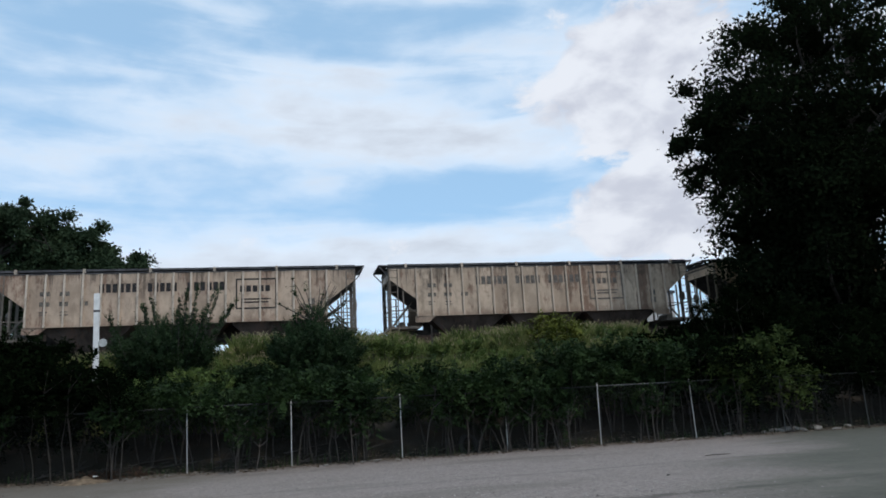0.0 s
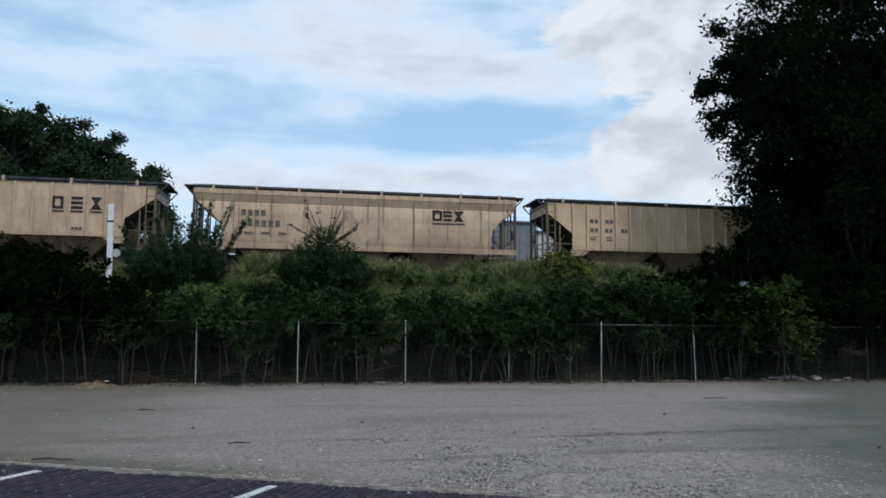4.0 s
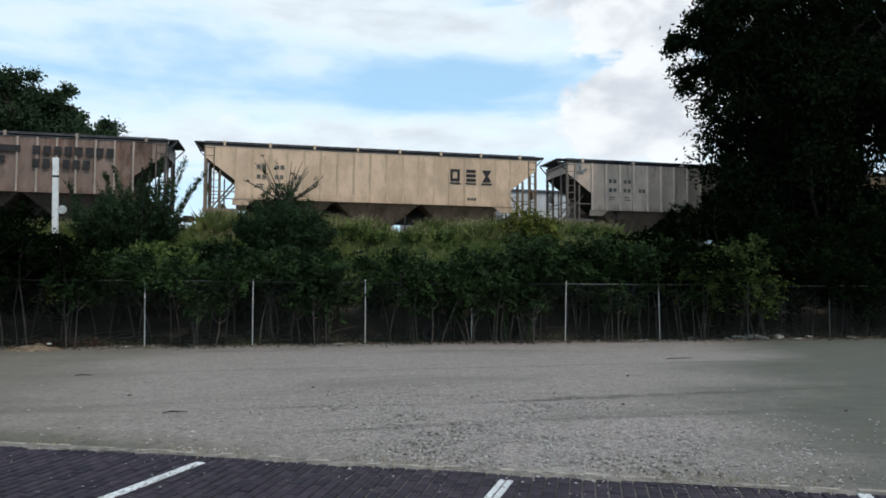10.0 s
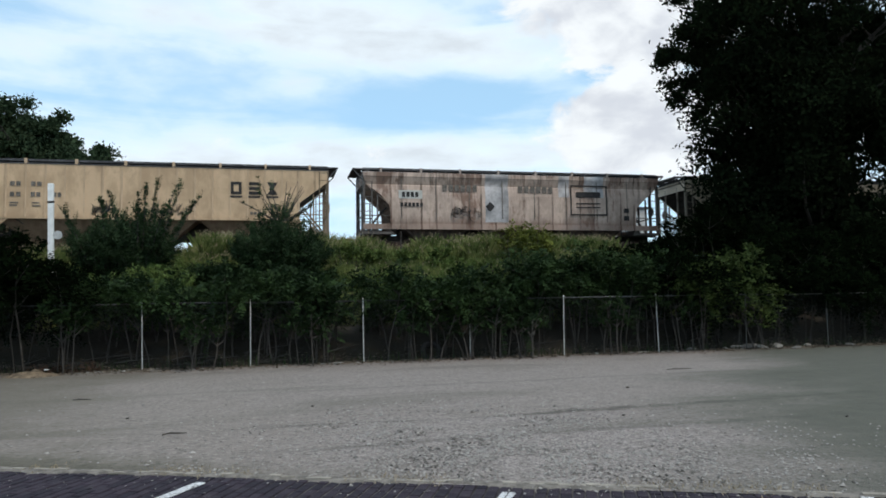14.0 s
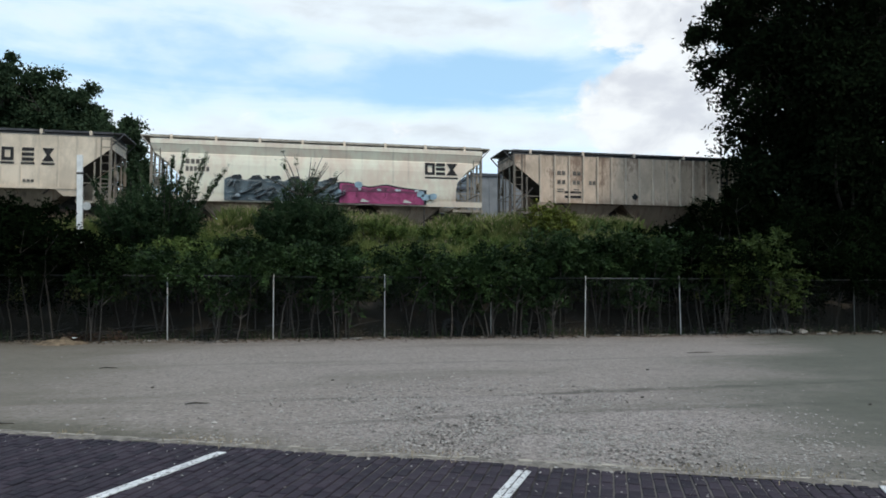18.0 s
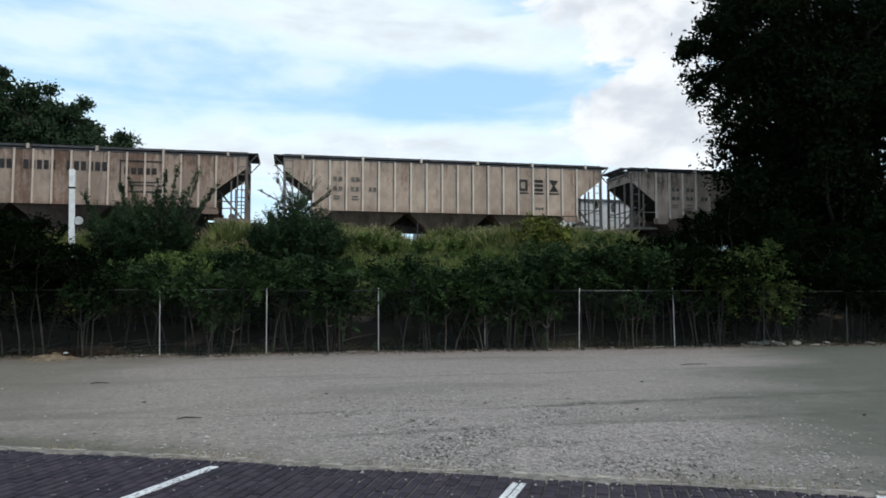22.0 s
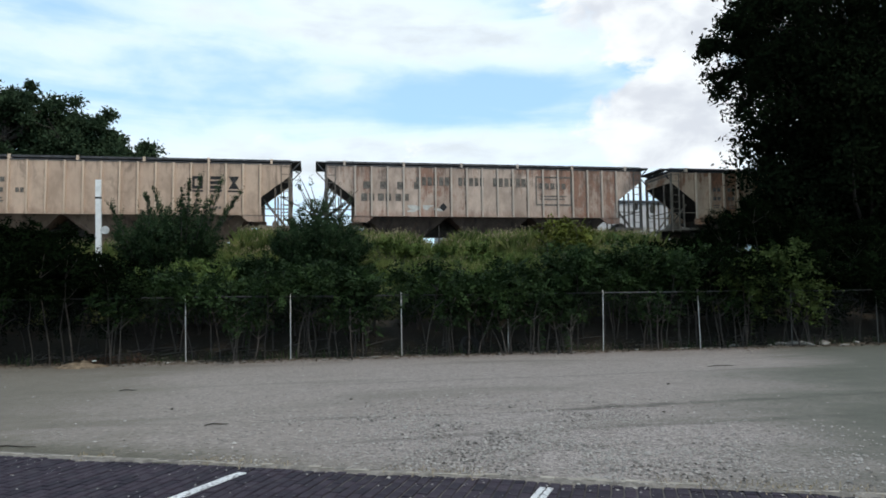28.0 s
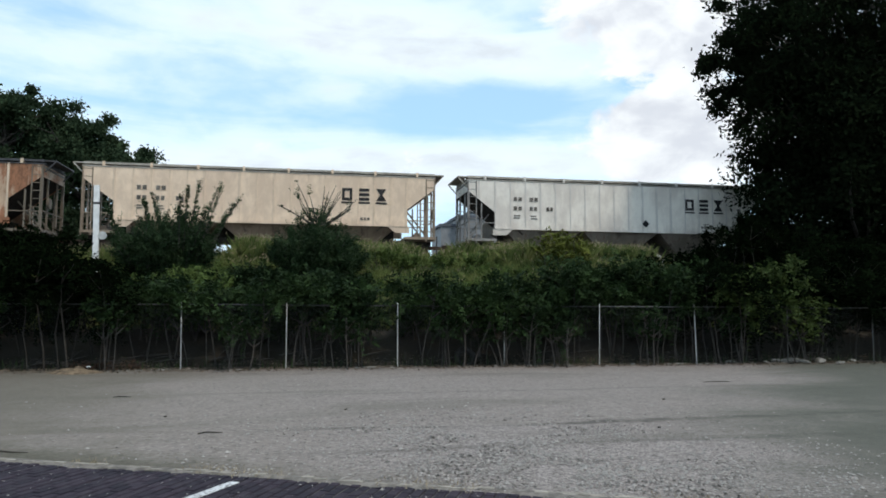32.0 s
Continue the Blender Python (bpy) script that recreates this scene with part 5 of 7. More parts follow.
        if mark == "faded":
            blocks(word(a * 0.5, 3.4, 0.9, 0.25, 2) + word(a * 0.5, 3.0, 0.9, 0.2, 3) + [("frame", a * 0.49, 2.0, 0.45, 0.28)], y, M_MARK_PALE, "small_lettering", car, "worn pale blocks")
        if n == 8:
            spray_strokes(rng, -a + 0.75, 3.85, 0.7, 0.6, 12, -1.515, M_SPRAY_BLUE, "scrawl", car, "pale blue oval scrawl")
        if mark == "tags":
            for cx in (-a * 0.24, a * 0.1):
                spray_burst(rng, cx, 1.95, 22, -1.53, M_SPRAY_DARK, car)
        if mark == "grey":
            blocks([("diamond", a * 0.14, 2.0, 0.4, 0.4)], y - 0.02, M_BLACK, "placard", car, "black diamond placard")
        if n == 13:
            blocks([("diamond", -a * 0.2, 1.95, 0.4, 0.4), ("bar", -a * 0.66, 2.0, 0.9, 0.12), ("bar", -a * 0.66, 2.25, 0.9, 0.1)], y - 0.008, M_BLACK, "placard", car, "black diamond placard and bars")
        if mark == "patched":
            for x0, w, h0 in ((-a * 0.22, 1.25, 1.75), (a * 0.28, 0.6, 2.9), (a * 0.46, 1.1, 3.0)):
                m = Mesh()
                prof = [(yy, zz) for yy, zz in side_profile("round") if zz >= h0]
                k = len(prof)
                m.add([(x, yy - 0.006, zz) for x in (x0, x0 + w) for yy, zz in prof], [(i, i + 1, k + i + 1, k + i) for i in range(k - 1)])
                part("paint_patch", m.data("paint_patch", plain("pale_grey_blue_paint", (0.45, 0.43, 0.43), 0.7, 0, 0.5, 1.1), True), car, "pale blue-grey repainted panel")
            blocks(word(-a * 0.5, 3.3, 1.9, 0.34, 6) + word(a * 0.0, 3.3, 2.0, 0.34, 6), y - 0.008, M_MARK_PALE, "lettering", car, "faded dark block lettering")
            blocks([("frame", a * 0.36, 2.15, 2.1, 1.6), ("bar", a * 0.4, 3.1, 1.4, 0.3), ("bar", a * 0.4, 2.75, 1.4, 0.06), ("bar", a * 0.4, 2.55, 1.4, 0.06), ("bar", a * 0.74, 2.3, 0.3, 0.25), ("bar", a * 0.74, 1.9, 0.3, 0.25),
                    ("diamond", -a * 0.22, 2.3, 0.5, 0.5)], y - 0.016, M_MARK, "emblem", car, "dark framed emblem and a black diamond")
            blocks([("bar", -a * 0.78, 2.9, 1.2, 0.42)], y - 0.004, M_PATCH, "paint_patch", car, "pale number patch")
            blocks(word(-a * 0.76, 2.98, 0.9, 0.26, 4) + word(-a * 0.77, 2.5, 1.2, 0.2, 6), y - 0.018, M_MARK, "small_lettering", car)
            for cx in (-a * 0.42, -a * 0.32):
                spray_strokes(rng, cx, 2.25, 0.8, 0.6, 9, y - 0.03, M_SPRAY_DARK, "spray_tag", car, "black spray tag")
            blocks([("bar", x, 1.9, 0.04, 2.2) for x, w, d in ribs_of("round", a)], y - 0.002, M_MARK_PALE, "seam", car, "dark vertical weld seams")
        if mark == "graffiti":
            blocks(tight_mark(a * 0.63, 2.95, 0.6), y - 0.004, black, "emblem", car, "bold black emblem with an underline")
            x0, x1, x2 = -a * 0.58, a * 0.1, a * 0.64
            yy = y - 0.01
            spray_piece(rng, x0, x1, x2, yy, car)
            blocks(word(-a * 0.8, 3.1, 0.9, 0.22, 4) + word(-a * 0.8, 2.75, 1.1, 0.22, 6), y - 0.004, M_MARK_PALE, "small_lettering", car)
        cars.append((car, edge - CARS[0][1] / 2 if n == 0 else edge + length / 2))
        edge = 0.0 if n == 0 else edge + length
    return cars


TRAIN = build_train()


def train_head(t):
    """Where the gap behind the first car is along the track."""
    k = t / 32.0
    return 3.30 - 371.56 * k - 4.71 * k * k

# ---- chain-link fence ----
def build_fence():
    fence = thing("chain_link_fence", pose(0, FENCE_Y, 0), "galvanised chain-link fence overgrown by shrubs", "fence")
    posts = [-42.3 + 3.0 * i for i in range(12)] + [-3.31, -0.6, 2.43, 5.49, 8.36, 11.45] + [14.5 + 3.02 * i for i in range(14)]
    rng = random.Random(8)
    post_me = Mesh().tube([(0, 0, -0.1), (0, 0, 0.9), (0, 0, 1.78)], [0.017, 0.017, 0.017], 8).tube([(0, 0, 1.78), (0, 0, 1.82)], [0.022, 0.01], 8).data("post", M_GALV, True)
    # same post for the dark right end, with shade put into its colour
    far_post = post_me.copy()
    far_post.materials[0] = M_SHADED_GALV
    for x in posts:
        lean = rng.uniform(-1.2, 1.2)
        if 20 < x < 27:
            lean = -6.0
        part("post", post_me if x < 13 else far_post, fence, at=pose(x, 0, 0, rng.uniform(-0.8, 0.8), lean, 0))
    for a, b in zip(posts, posts[1:]):
        sag = rng.uniform(-0.02, 0.02)
        rail = Mesh().tube([(a, 0, 1.74), ((a + b) / 2, rng.uniform(-0.02, 0.02), 1.74 + sag), (b, 0, 1.74)], [0.019] * 3, 6)
        part("top_rail", rail.data("top_rail", M_RAIL_DULL if 8 < a < 13 else M_WIRE, True), fence)
    # diagonal wires of the netting
    v = []
    w = 0.0017
    x = posts[0] - 1.7
    while x < posts[-1]:
        for s in (1, -1):
            xa, xb = (x, x + 1.7) if s > 0 else (x + 1.7, x)
            yy = -0.03 - 0.004 * s
            v += [(xa - w, yy, 0.04), (xa + w, yy, 0.04), (xb + w, yy, 1.73), (xb - w, yy, 1.73)]
        x += 0.071
    tagged(part("netting", polys("netting", v, 4, M_WIRE), fence, "thin dull wire netting"), kind="stuff")


build_fence()


# ---- plants ----
def leaf_quads(rng, centres, spread_m, count, size, droop=0.3):
    """count leaves scattered round the clump centres; each a folded diamond of four corners."""
    pick = rng.integers(0, len(centres), count)
    c = centres[pick] + rng.normal(0, 1, (count, 3)) * np.asarray(spread_m)[pick][:, None] * np.array([1, 1, 0.8])
    d = rng.normal(0, 1, (count, 3)) - np.array([0, 0, droop])
    d /= np.linalg.norm(d, axis=1)[:, None]
    u = np.cross(d, rng.normal(0, 1, (count, 3)))
    u /= np.linalg.norm(u, axis=1)[:, None] + 1e-6
    s = size * rng.uniform(0.6, 1.3, count)[:, None]
    return np.stack([c - d * s * 0.5, c + u * s * 0.28 + d * s * 0.05, c + d * s * 0.6, c - u * s * 0.28 + d * s * 0.05], 1).reshape(-1, 3)


def spray_quads(rng, centres, middle, sprays, leaflets, length, size, droop=0.45, rise=0.45, jitter=0.08):
    """Leafy twigs that start at the clump centres, reach outwards and arch over, with leaflets in pairs along them."""
    c = centres[rng.integers(0, len(centres), sprays)] + rng.normal(0, jitter, (sprays, 3))
    out = c - np.asarray(middle)
    out /= np.linalg.norm(out, axis=1)[:, None] + 1e-6
    d = out * 0.75 + rng.normal(0, 0.55, (sprays, 3)) + np.array([0, 0, rise])
    d /= np.linalg.norm(d, axis=1)[:, None]
    reach = length * rng.uniform(0.55, 1.25, sprays)
    k = (np.arange(leaflets) // 2 + 0.5) / (leaflets / 2)
    sgn = np.where(np.arange(leaflets) % 2, 1.0, -1.0)
    down = np.array([0, 0, -1.0])
    p = c[:, None] + d[:, None] * (reach[:, None] * k)[..., None] + down * (droop * reach[:, None] * k ** 2)[..., None]
    tan = d[:, None] + down * (2 * droop * k)[None, :, None]
    tan /= np.linalg.norm(tan, axis=2)[..., None]
    side = np.cross(tan, np.array([0, 0, 1.0])) + 1e-4
    side /= np.linalg.norm(side, axis=2)[..., None]
    leaf = side * sgn[None, :, None] * 0.8 + tan * 0.6 + down * 0.15 + rng.normal(0, 0.22, p.shape)
    leaf /= np.linalg.norm(leaf, axis=2)[..., None]
    wide = np.cross(leaf, np.cross(tan, side)) + rng.normal(0, 0.25, p.shape)
    wide /= np.linalg.norm(wide, axis=2)[..., None]
    n = size * rng.uniform(0.7, 1.25, (sprays, leaflets, 1)) * (1.1 - 0.45 * k)[None, :, None]
    return np.stack([p, p + leaf * n * 0.45 + wide * n * 0.22, p + leaf * n, p + leaf * n * 0.45 - wide * n * 0.22], 2).reshape(-1, 3)


def grow(rng, base, top, radius, limbs, reach, depth=2, bend=0.12, low=0.28):
    """A tapered stem with limbs; returns the tubes and the ends of the twigs."""
    tubes, tips = [], []

    def branch(p, d, length, r, level):
        pts, radii = [p], [r]
        q, dd = p.copy(), d.copy()
        n = 5 if level == 0 else 4
        for i in range(n):
            dd = dd + rng.normal(0, bend, 3) + np.array([0, 0, 0.04])
            dd /= np.linalg.norm(dd)
            q = q + dd * length / n
            pts.append(q.copy())
            radii.append(r * (1 - 0.8 * (i + 1) / n) + 0.004)
        tubes.append((pts, radii))
        if level >= depth:
            tips.extend(pts[2:])
            return
        k = limbs if level == 0 else 4
        for i in range(k):
            f = low + (1 - low) * (i + rng.random()) / k
            at = pts[min(n - 1, int(f * n))]
            ang = rng.uniform(0, 6.28) if level else 2.4 * i + rng.uniform(-0.5, 0.5)
            out = np.array([math.cos(ang), math.sin(ang), rng.uniform(0.15, 0.75) if level == 0 else rng.uniform(-0.1, 0.7)])
            mix = out * 0.85 + d * 0.25
            branch(at.copy(), mix / np.linalg.norm(mix), length * reach * rng.uniform(0.7, 1.15) * (1 - 0.35 * f), r * 0.5 * (1 - 0.5 * f) + 0.01, level + 1)
        tips.append(pts[-1])

    p, t = np.array(base, float), np.array(top, float)
    branch(p, (t - p) / np.linalg.norm(t - p), np.linalg.norm(t - p), radius, 0)
    return tubes, np.array(tips)


def stems_mesh(name, tubes, mat, sides=6):
    m = Mesh()
    for pts, radii in tubes:
        m.tube(pts, radii, sides if radii[0] > 0.05 else 4)
    return m.data(name, mat, True)


def big_tree(seed, at, lobes, leaves, size, trunk_r, height, leaf_mat, label, spread_k=0.3, group=""):
    """A tree whose crown fills a few lobes (centre, radius, height) with uneven clumps of leaves."""
    rng = np.random.default_rng(seed)
    tree = thing("tree", pose(*at), label, "tree", group)
    tubes = []
    main, _ = grow(rng, (0, 0, -0.3), (rng.uniform(-0.4, 0.4), rng.uniform(-0.3, 0.3), height * 0.82), trunk_r, 9, 0.42, 2)
    tubes += main
    clumps, spreads = [], []
    for cx, cy, cz, rx, ry, rz, n in lobes:
        g = rng.normal(0, 1, (n, 3))
        g /= np.linalg.norm(g, axis=1)[:, None]
        rad = rng.uniform(0.3, 1.0, n) ** 0.55 * rng.uniform(0.82, 1.12, n)
        c = np.array([cx, cy, cz]) + g * rad[:, None] * np.array([rx, ry, rz])
        clumps.append(c)
        spreads.append(rng.uniform(0.55, 1.25, n) * spread_k * min(rx, rz) ** 0.5)
        for k in range(0, n, max(1, n // 7)):
            s = np.array([0, 0, max(1.0, min(height * 0.7, c[k][2] - rx * 0.6))])
            mid = s * 0.45 + c[k] * 0.55 + rng.normal(0, 0.3, 3)
            tubes.append(([s, (s + mid) / 2, mid, (mid + c[k]) / 2 + rng.normal(0, 0.2, 3), c[k]], [0.12, 0.1, 0.075, 0.045, 0.015]))
    clumps, spreads = np.concatenate(clumps), np.concatenate(spreads)
    clumps[:, 2] = np.maximum(clumps[:, 2], 0.8)
    part("trunk", stems_mesh("trunk", tubes, M_BARK, 8), tree, "dark furrowed trunk and limbs")
    part("crown", polys("crown", leaf_quads(rng, clumps, spreads, leaves, size), 4, leaf_mat), tree, "dense dark green leaves")
    return tree


def shrub_meshes(seed, height, width, leaves, size, mat, bare_foot=0.4, spikes=0):
    rng = np.random.default_rng(seed)
    tubes, tips = [], []
    for i in range(4):
        a = rng.uniform(0, 6.28)
        b = np.array([math.cos(a), math.sin(a), 0]) * rng.uniform(0.1, 0.8) * width * 0.5
        t = b * rng.uniform(0.95, 1.25) + np.array([0, 0, height * rng.uniform(0.7, 0.95)])
        tb, tp = grow(rng, b - np.array([0, 0, 0.15]), t, rng.uniform(0.014, 0.034), 4, 0.34, 1, 0.09, 0.68)
        tubes += tb
        tips.append(tp)
    tips = np.concatenate(tips)
    n = 26
    g = rng.normal(0, 1, (n, 3))
    g /= np.linalg.norm(g, axis=1)[:, None]
    hull = g * rng.uniform(0.5, 1.05, n)[:, None] * np.array([width / 2, width / 2, height * 0.36]) + np.array([0, 0, height * 0.64])
    c = np.concatenate([tips[tips[:, 2] > height * bare_foot], hull])
    c = c[c[:, 2] > height * bare_foot * 0.95]
    q = spray_quads(rng, c, (0, 0, height * 0.45), leaves // 18, 14, 0.26 + 0.12 * height, size * 1.2)
    q = np.concatenate([q, leaf_quads(rng, c, rng.uniform(0.06, 0.14, len(c)) * width ** 0.5, leaves // 4, size)])
    if spikes:
        # long straight shoots with leaves along them
        extra = []
        for i in range(spikes):
            a = rng.uniform(0, 6.28)
            p = np.array([math.cos(a) * width * 0.3, math.sin(a) * width * 0.3, height * 0.65])
            d = np.array([math.cos(a) * rng.uniform(0.1, 1.2), math.sin(a) * 0.5, 1.0])
            d /= np.linalg.norm(d)
            length = height * rng.uniform(0.35, 0.72)
            pts = [p + d * length * k / 4 + rng.normal(0, 0.02, 3) for k in range(5)]
            tubes.append((pts, [0.014, 0.012, 0.009, 0.006, 0.003]))
            extra += [p + d * length * k / 14 for k in range(14)]
        extra = np.array(extra)
        q = np.concatenate([q, leaf_quads(rng, extra, np.full(len(extra), 0.045), len(extra) * 9, size * 0.8, -0.6)])
    # shrubs with painted shade get the darker stems as well
    return stems_mesh("stem", tubes, M_BARK if mat is M_LEAF_PAINTED_SHADE else M_STEM, 5), polys("foliage", q, 4, mat)


def plume_meshes(seed, shoots, height, width, fullness, tall, leafy=True, over=1.55):
    """A shrub of arching feathery shoots; fullness 0 gives a cone, 1 a dome; some shoots stand far above the rest."""
    rng = np.random.default_rng(seed)
    tubes, pts_all, spreads, plumes = [], [], [], []
    for i in range(shoots + tall):
        a, f = rng.uniform(0, 6.28), math.sqrt(rng.random())
        top = height * (1 - f * (1 - 0.55 * fullness)) * rng.uniform(0.62, 1.2) + 0.25
        out = f * width * 0.5
        if i >= shoots:
            a, out, top = rng.uniform(0, 6.28), rng.uniform(0.5, 1.25) * 1.7, height * rng.uniform(1.0, over)
        foot = np.array([math.cos(a), math.sin(a), 0]) * min(out, 0.5 * width) * 0.35
        end = np.array([math.cos(a) * out, math.sin(a) * out, top])
        if i >= shoots and not leafy:
            # bare branches that fan out of the crown
            lean, reach = rng.uniform(-1.2, 1.2), rng.uniform(1.2, over)
            foot = np.array([lean * 0.25, rng.normal(0, 0.3), height * 0.92])
            end = foot + reach * np.array([math.sin(lean), rng.normal(0, 0.2), math.cos(lean)])
        mid = (foot + end) / 2 + np.array([-math.cos(a) * 0.12, -math.sin(a) * 0.12, 0.16 * top * f if leafy or i < shoots else 0.0])
        line = [(1 - k) ** 2 * foot + 2 * k * (1 - k) * mid + k * k * end for k in np.linspace(0, 1, 7)]
        tubes.append((line, list(np.linspace(0.016, 0.004, 7) * (1.0 if i < shoots else 2.4 if leafy else 1.9))))
        for k in np.linspace(0.12, 1, 15):
            p = (1 - k) ** 2 * foot + 2 * k * (1 - k) * mid + k * k * end
            b = rng.uniform(0, 6.28)
            twig = np.array([math.cos(b), math.sin(b), rng.uniform(-0.1, 0.6)]) * (0.4 * (1 - k) + 0.09 if i < shoots else 0.07 if leafy else 0.03) * rng.uniform(0.6, 1.3)
            for q in (0.3, 0.65, 1.0) if leafy or i < shoots or rng.random() < 0.1 else ():
                pts_all.append(p + twig * q)
                spreads.append(0.045 + 0.03 * (1 - k) if i < shoots else 0.03)
        if i >= shoots and leafy:
            # plumes of leaves that lie close along the long shoots
            line = np.array([(1 - k) ** 2 * foot + 2 * k * (1 - k) * mid + k * k * end for k in np.linspace(0.45, 0.98, 12)])
            plumes.append(spray_quads(rng, line, foot + (end - foot) * 0.1, 12, 12, 0.24, 0.09, 0.0, 1.3, 0.01))
    pts_all = np.array(pts_all)
    q = np.concatenate([leaf_quads(rng, pts_all, np.array(spreads), len(pts_all) * 6, 0.075, 0.0),
                        spray_quads(rng, pts_all, (0, 0, height * 0.2), len(pts_all) // 6, 12, 0.54, 0.12, 0.12, 0.8, 0.02)] + plumes)
    return stems_mesh("stem", tubes, M_STEM, 4), polys("foliage", q, 4, M_LEAF_SHRUB)


def plant(name, meshes, m, label, category, group=""):
    ob = thing(name, m, label, category, group)
    part("stem", meshes[0], ob, "thin pale branching stem")
    part("foliage", meshes[1], ob)
    return ob


def trees():
    g = land(27, 31)
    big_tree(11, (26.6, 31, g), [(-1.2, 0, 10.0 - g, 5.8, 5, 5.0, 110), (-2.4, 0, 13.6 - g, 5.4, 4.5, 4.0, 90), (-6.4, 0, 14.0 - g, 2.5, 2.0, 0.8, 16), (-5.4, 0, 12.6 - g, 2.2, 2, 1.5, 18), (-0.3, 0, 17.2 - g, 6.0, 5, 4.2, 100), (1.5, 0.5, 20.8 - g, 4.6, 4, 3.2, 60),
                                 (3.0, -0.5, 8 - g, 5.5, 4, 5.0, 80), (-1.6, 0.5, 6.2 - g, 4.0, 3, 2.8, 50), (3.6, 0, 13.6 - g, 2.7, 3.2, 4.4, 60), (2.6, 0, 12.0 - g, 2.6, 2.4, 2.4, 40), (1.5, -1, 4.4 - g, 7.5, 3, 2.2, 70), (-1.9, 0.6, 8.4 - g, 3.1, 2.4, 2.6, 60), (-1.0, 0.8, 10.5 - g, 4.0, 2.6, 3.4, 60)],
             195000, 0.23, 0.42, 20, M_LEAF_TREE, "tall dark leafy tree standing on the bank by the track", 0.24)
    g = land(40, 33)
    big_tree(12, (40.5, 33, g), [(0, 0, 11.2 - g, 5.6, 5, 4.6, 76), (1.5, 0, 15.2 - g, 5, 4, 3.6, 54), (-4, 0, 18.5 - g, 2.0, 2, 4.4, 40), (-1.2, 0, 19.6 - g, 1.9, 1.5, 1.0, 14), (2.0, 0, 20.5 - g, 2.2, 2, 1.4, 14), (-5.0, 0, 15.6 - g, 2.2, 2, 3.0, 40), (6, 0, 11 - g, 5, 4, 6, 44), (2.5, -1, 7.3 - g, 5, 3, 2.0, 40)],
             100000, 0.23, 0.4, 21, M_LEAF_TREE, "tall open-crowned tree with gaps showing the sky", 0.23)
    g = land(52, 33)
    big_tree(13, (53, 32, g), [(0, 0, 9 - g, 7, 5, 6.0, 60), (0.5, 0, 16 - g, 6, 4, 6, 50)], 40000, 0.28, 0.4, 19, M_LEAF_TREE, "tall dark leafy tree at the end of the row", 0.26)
    g = land(-20, 54)
    row = [(-12.6, 54, 2.3, 13.2, 21), (-16.2, 55, 3.0, 15.6, 22), (-18.6, 56, 2.8, 16.9, 31), (-21.0, 54.5, 3.6, 17.3, 23), (-23.8, 56.5, 3.0, 17.6, 32), (-26.5, 55, 4.2, 18.2, 24), (-33, 56, 4.6, 19.0, 25), (-40, 57, 5.0, 19.5, 26)]
    for x, y, r, top, s in row:
        h = (top - g) / 0.98
        big_tree(s, (x, y, g), [(0, 0, h * 0.62, r, r * 0.9, h * 0.33, 44), (r * 0.35, 0, h * 0.84, r * 0.6, r * 0.6, h * 0.12, 16), (-r * 0.4, 0, h * 0.8, r * 0.6, r * 0.6, h * 0.15, 16), (0, 0, h * 0.28, r * 1.05, r * 0.8, h * 0.22, 24)],
                 34000, 0.25, 0.22, h, M_LEAF_FAR, "dark green broadleaf tree beyond the railway", 0.25, "trees beyond the track")


trees()


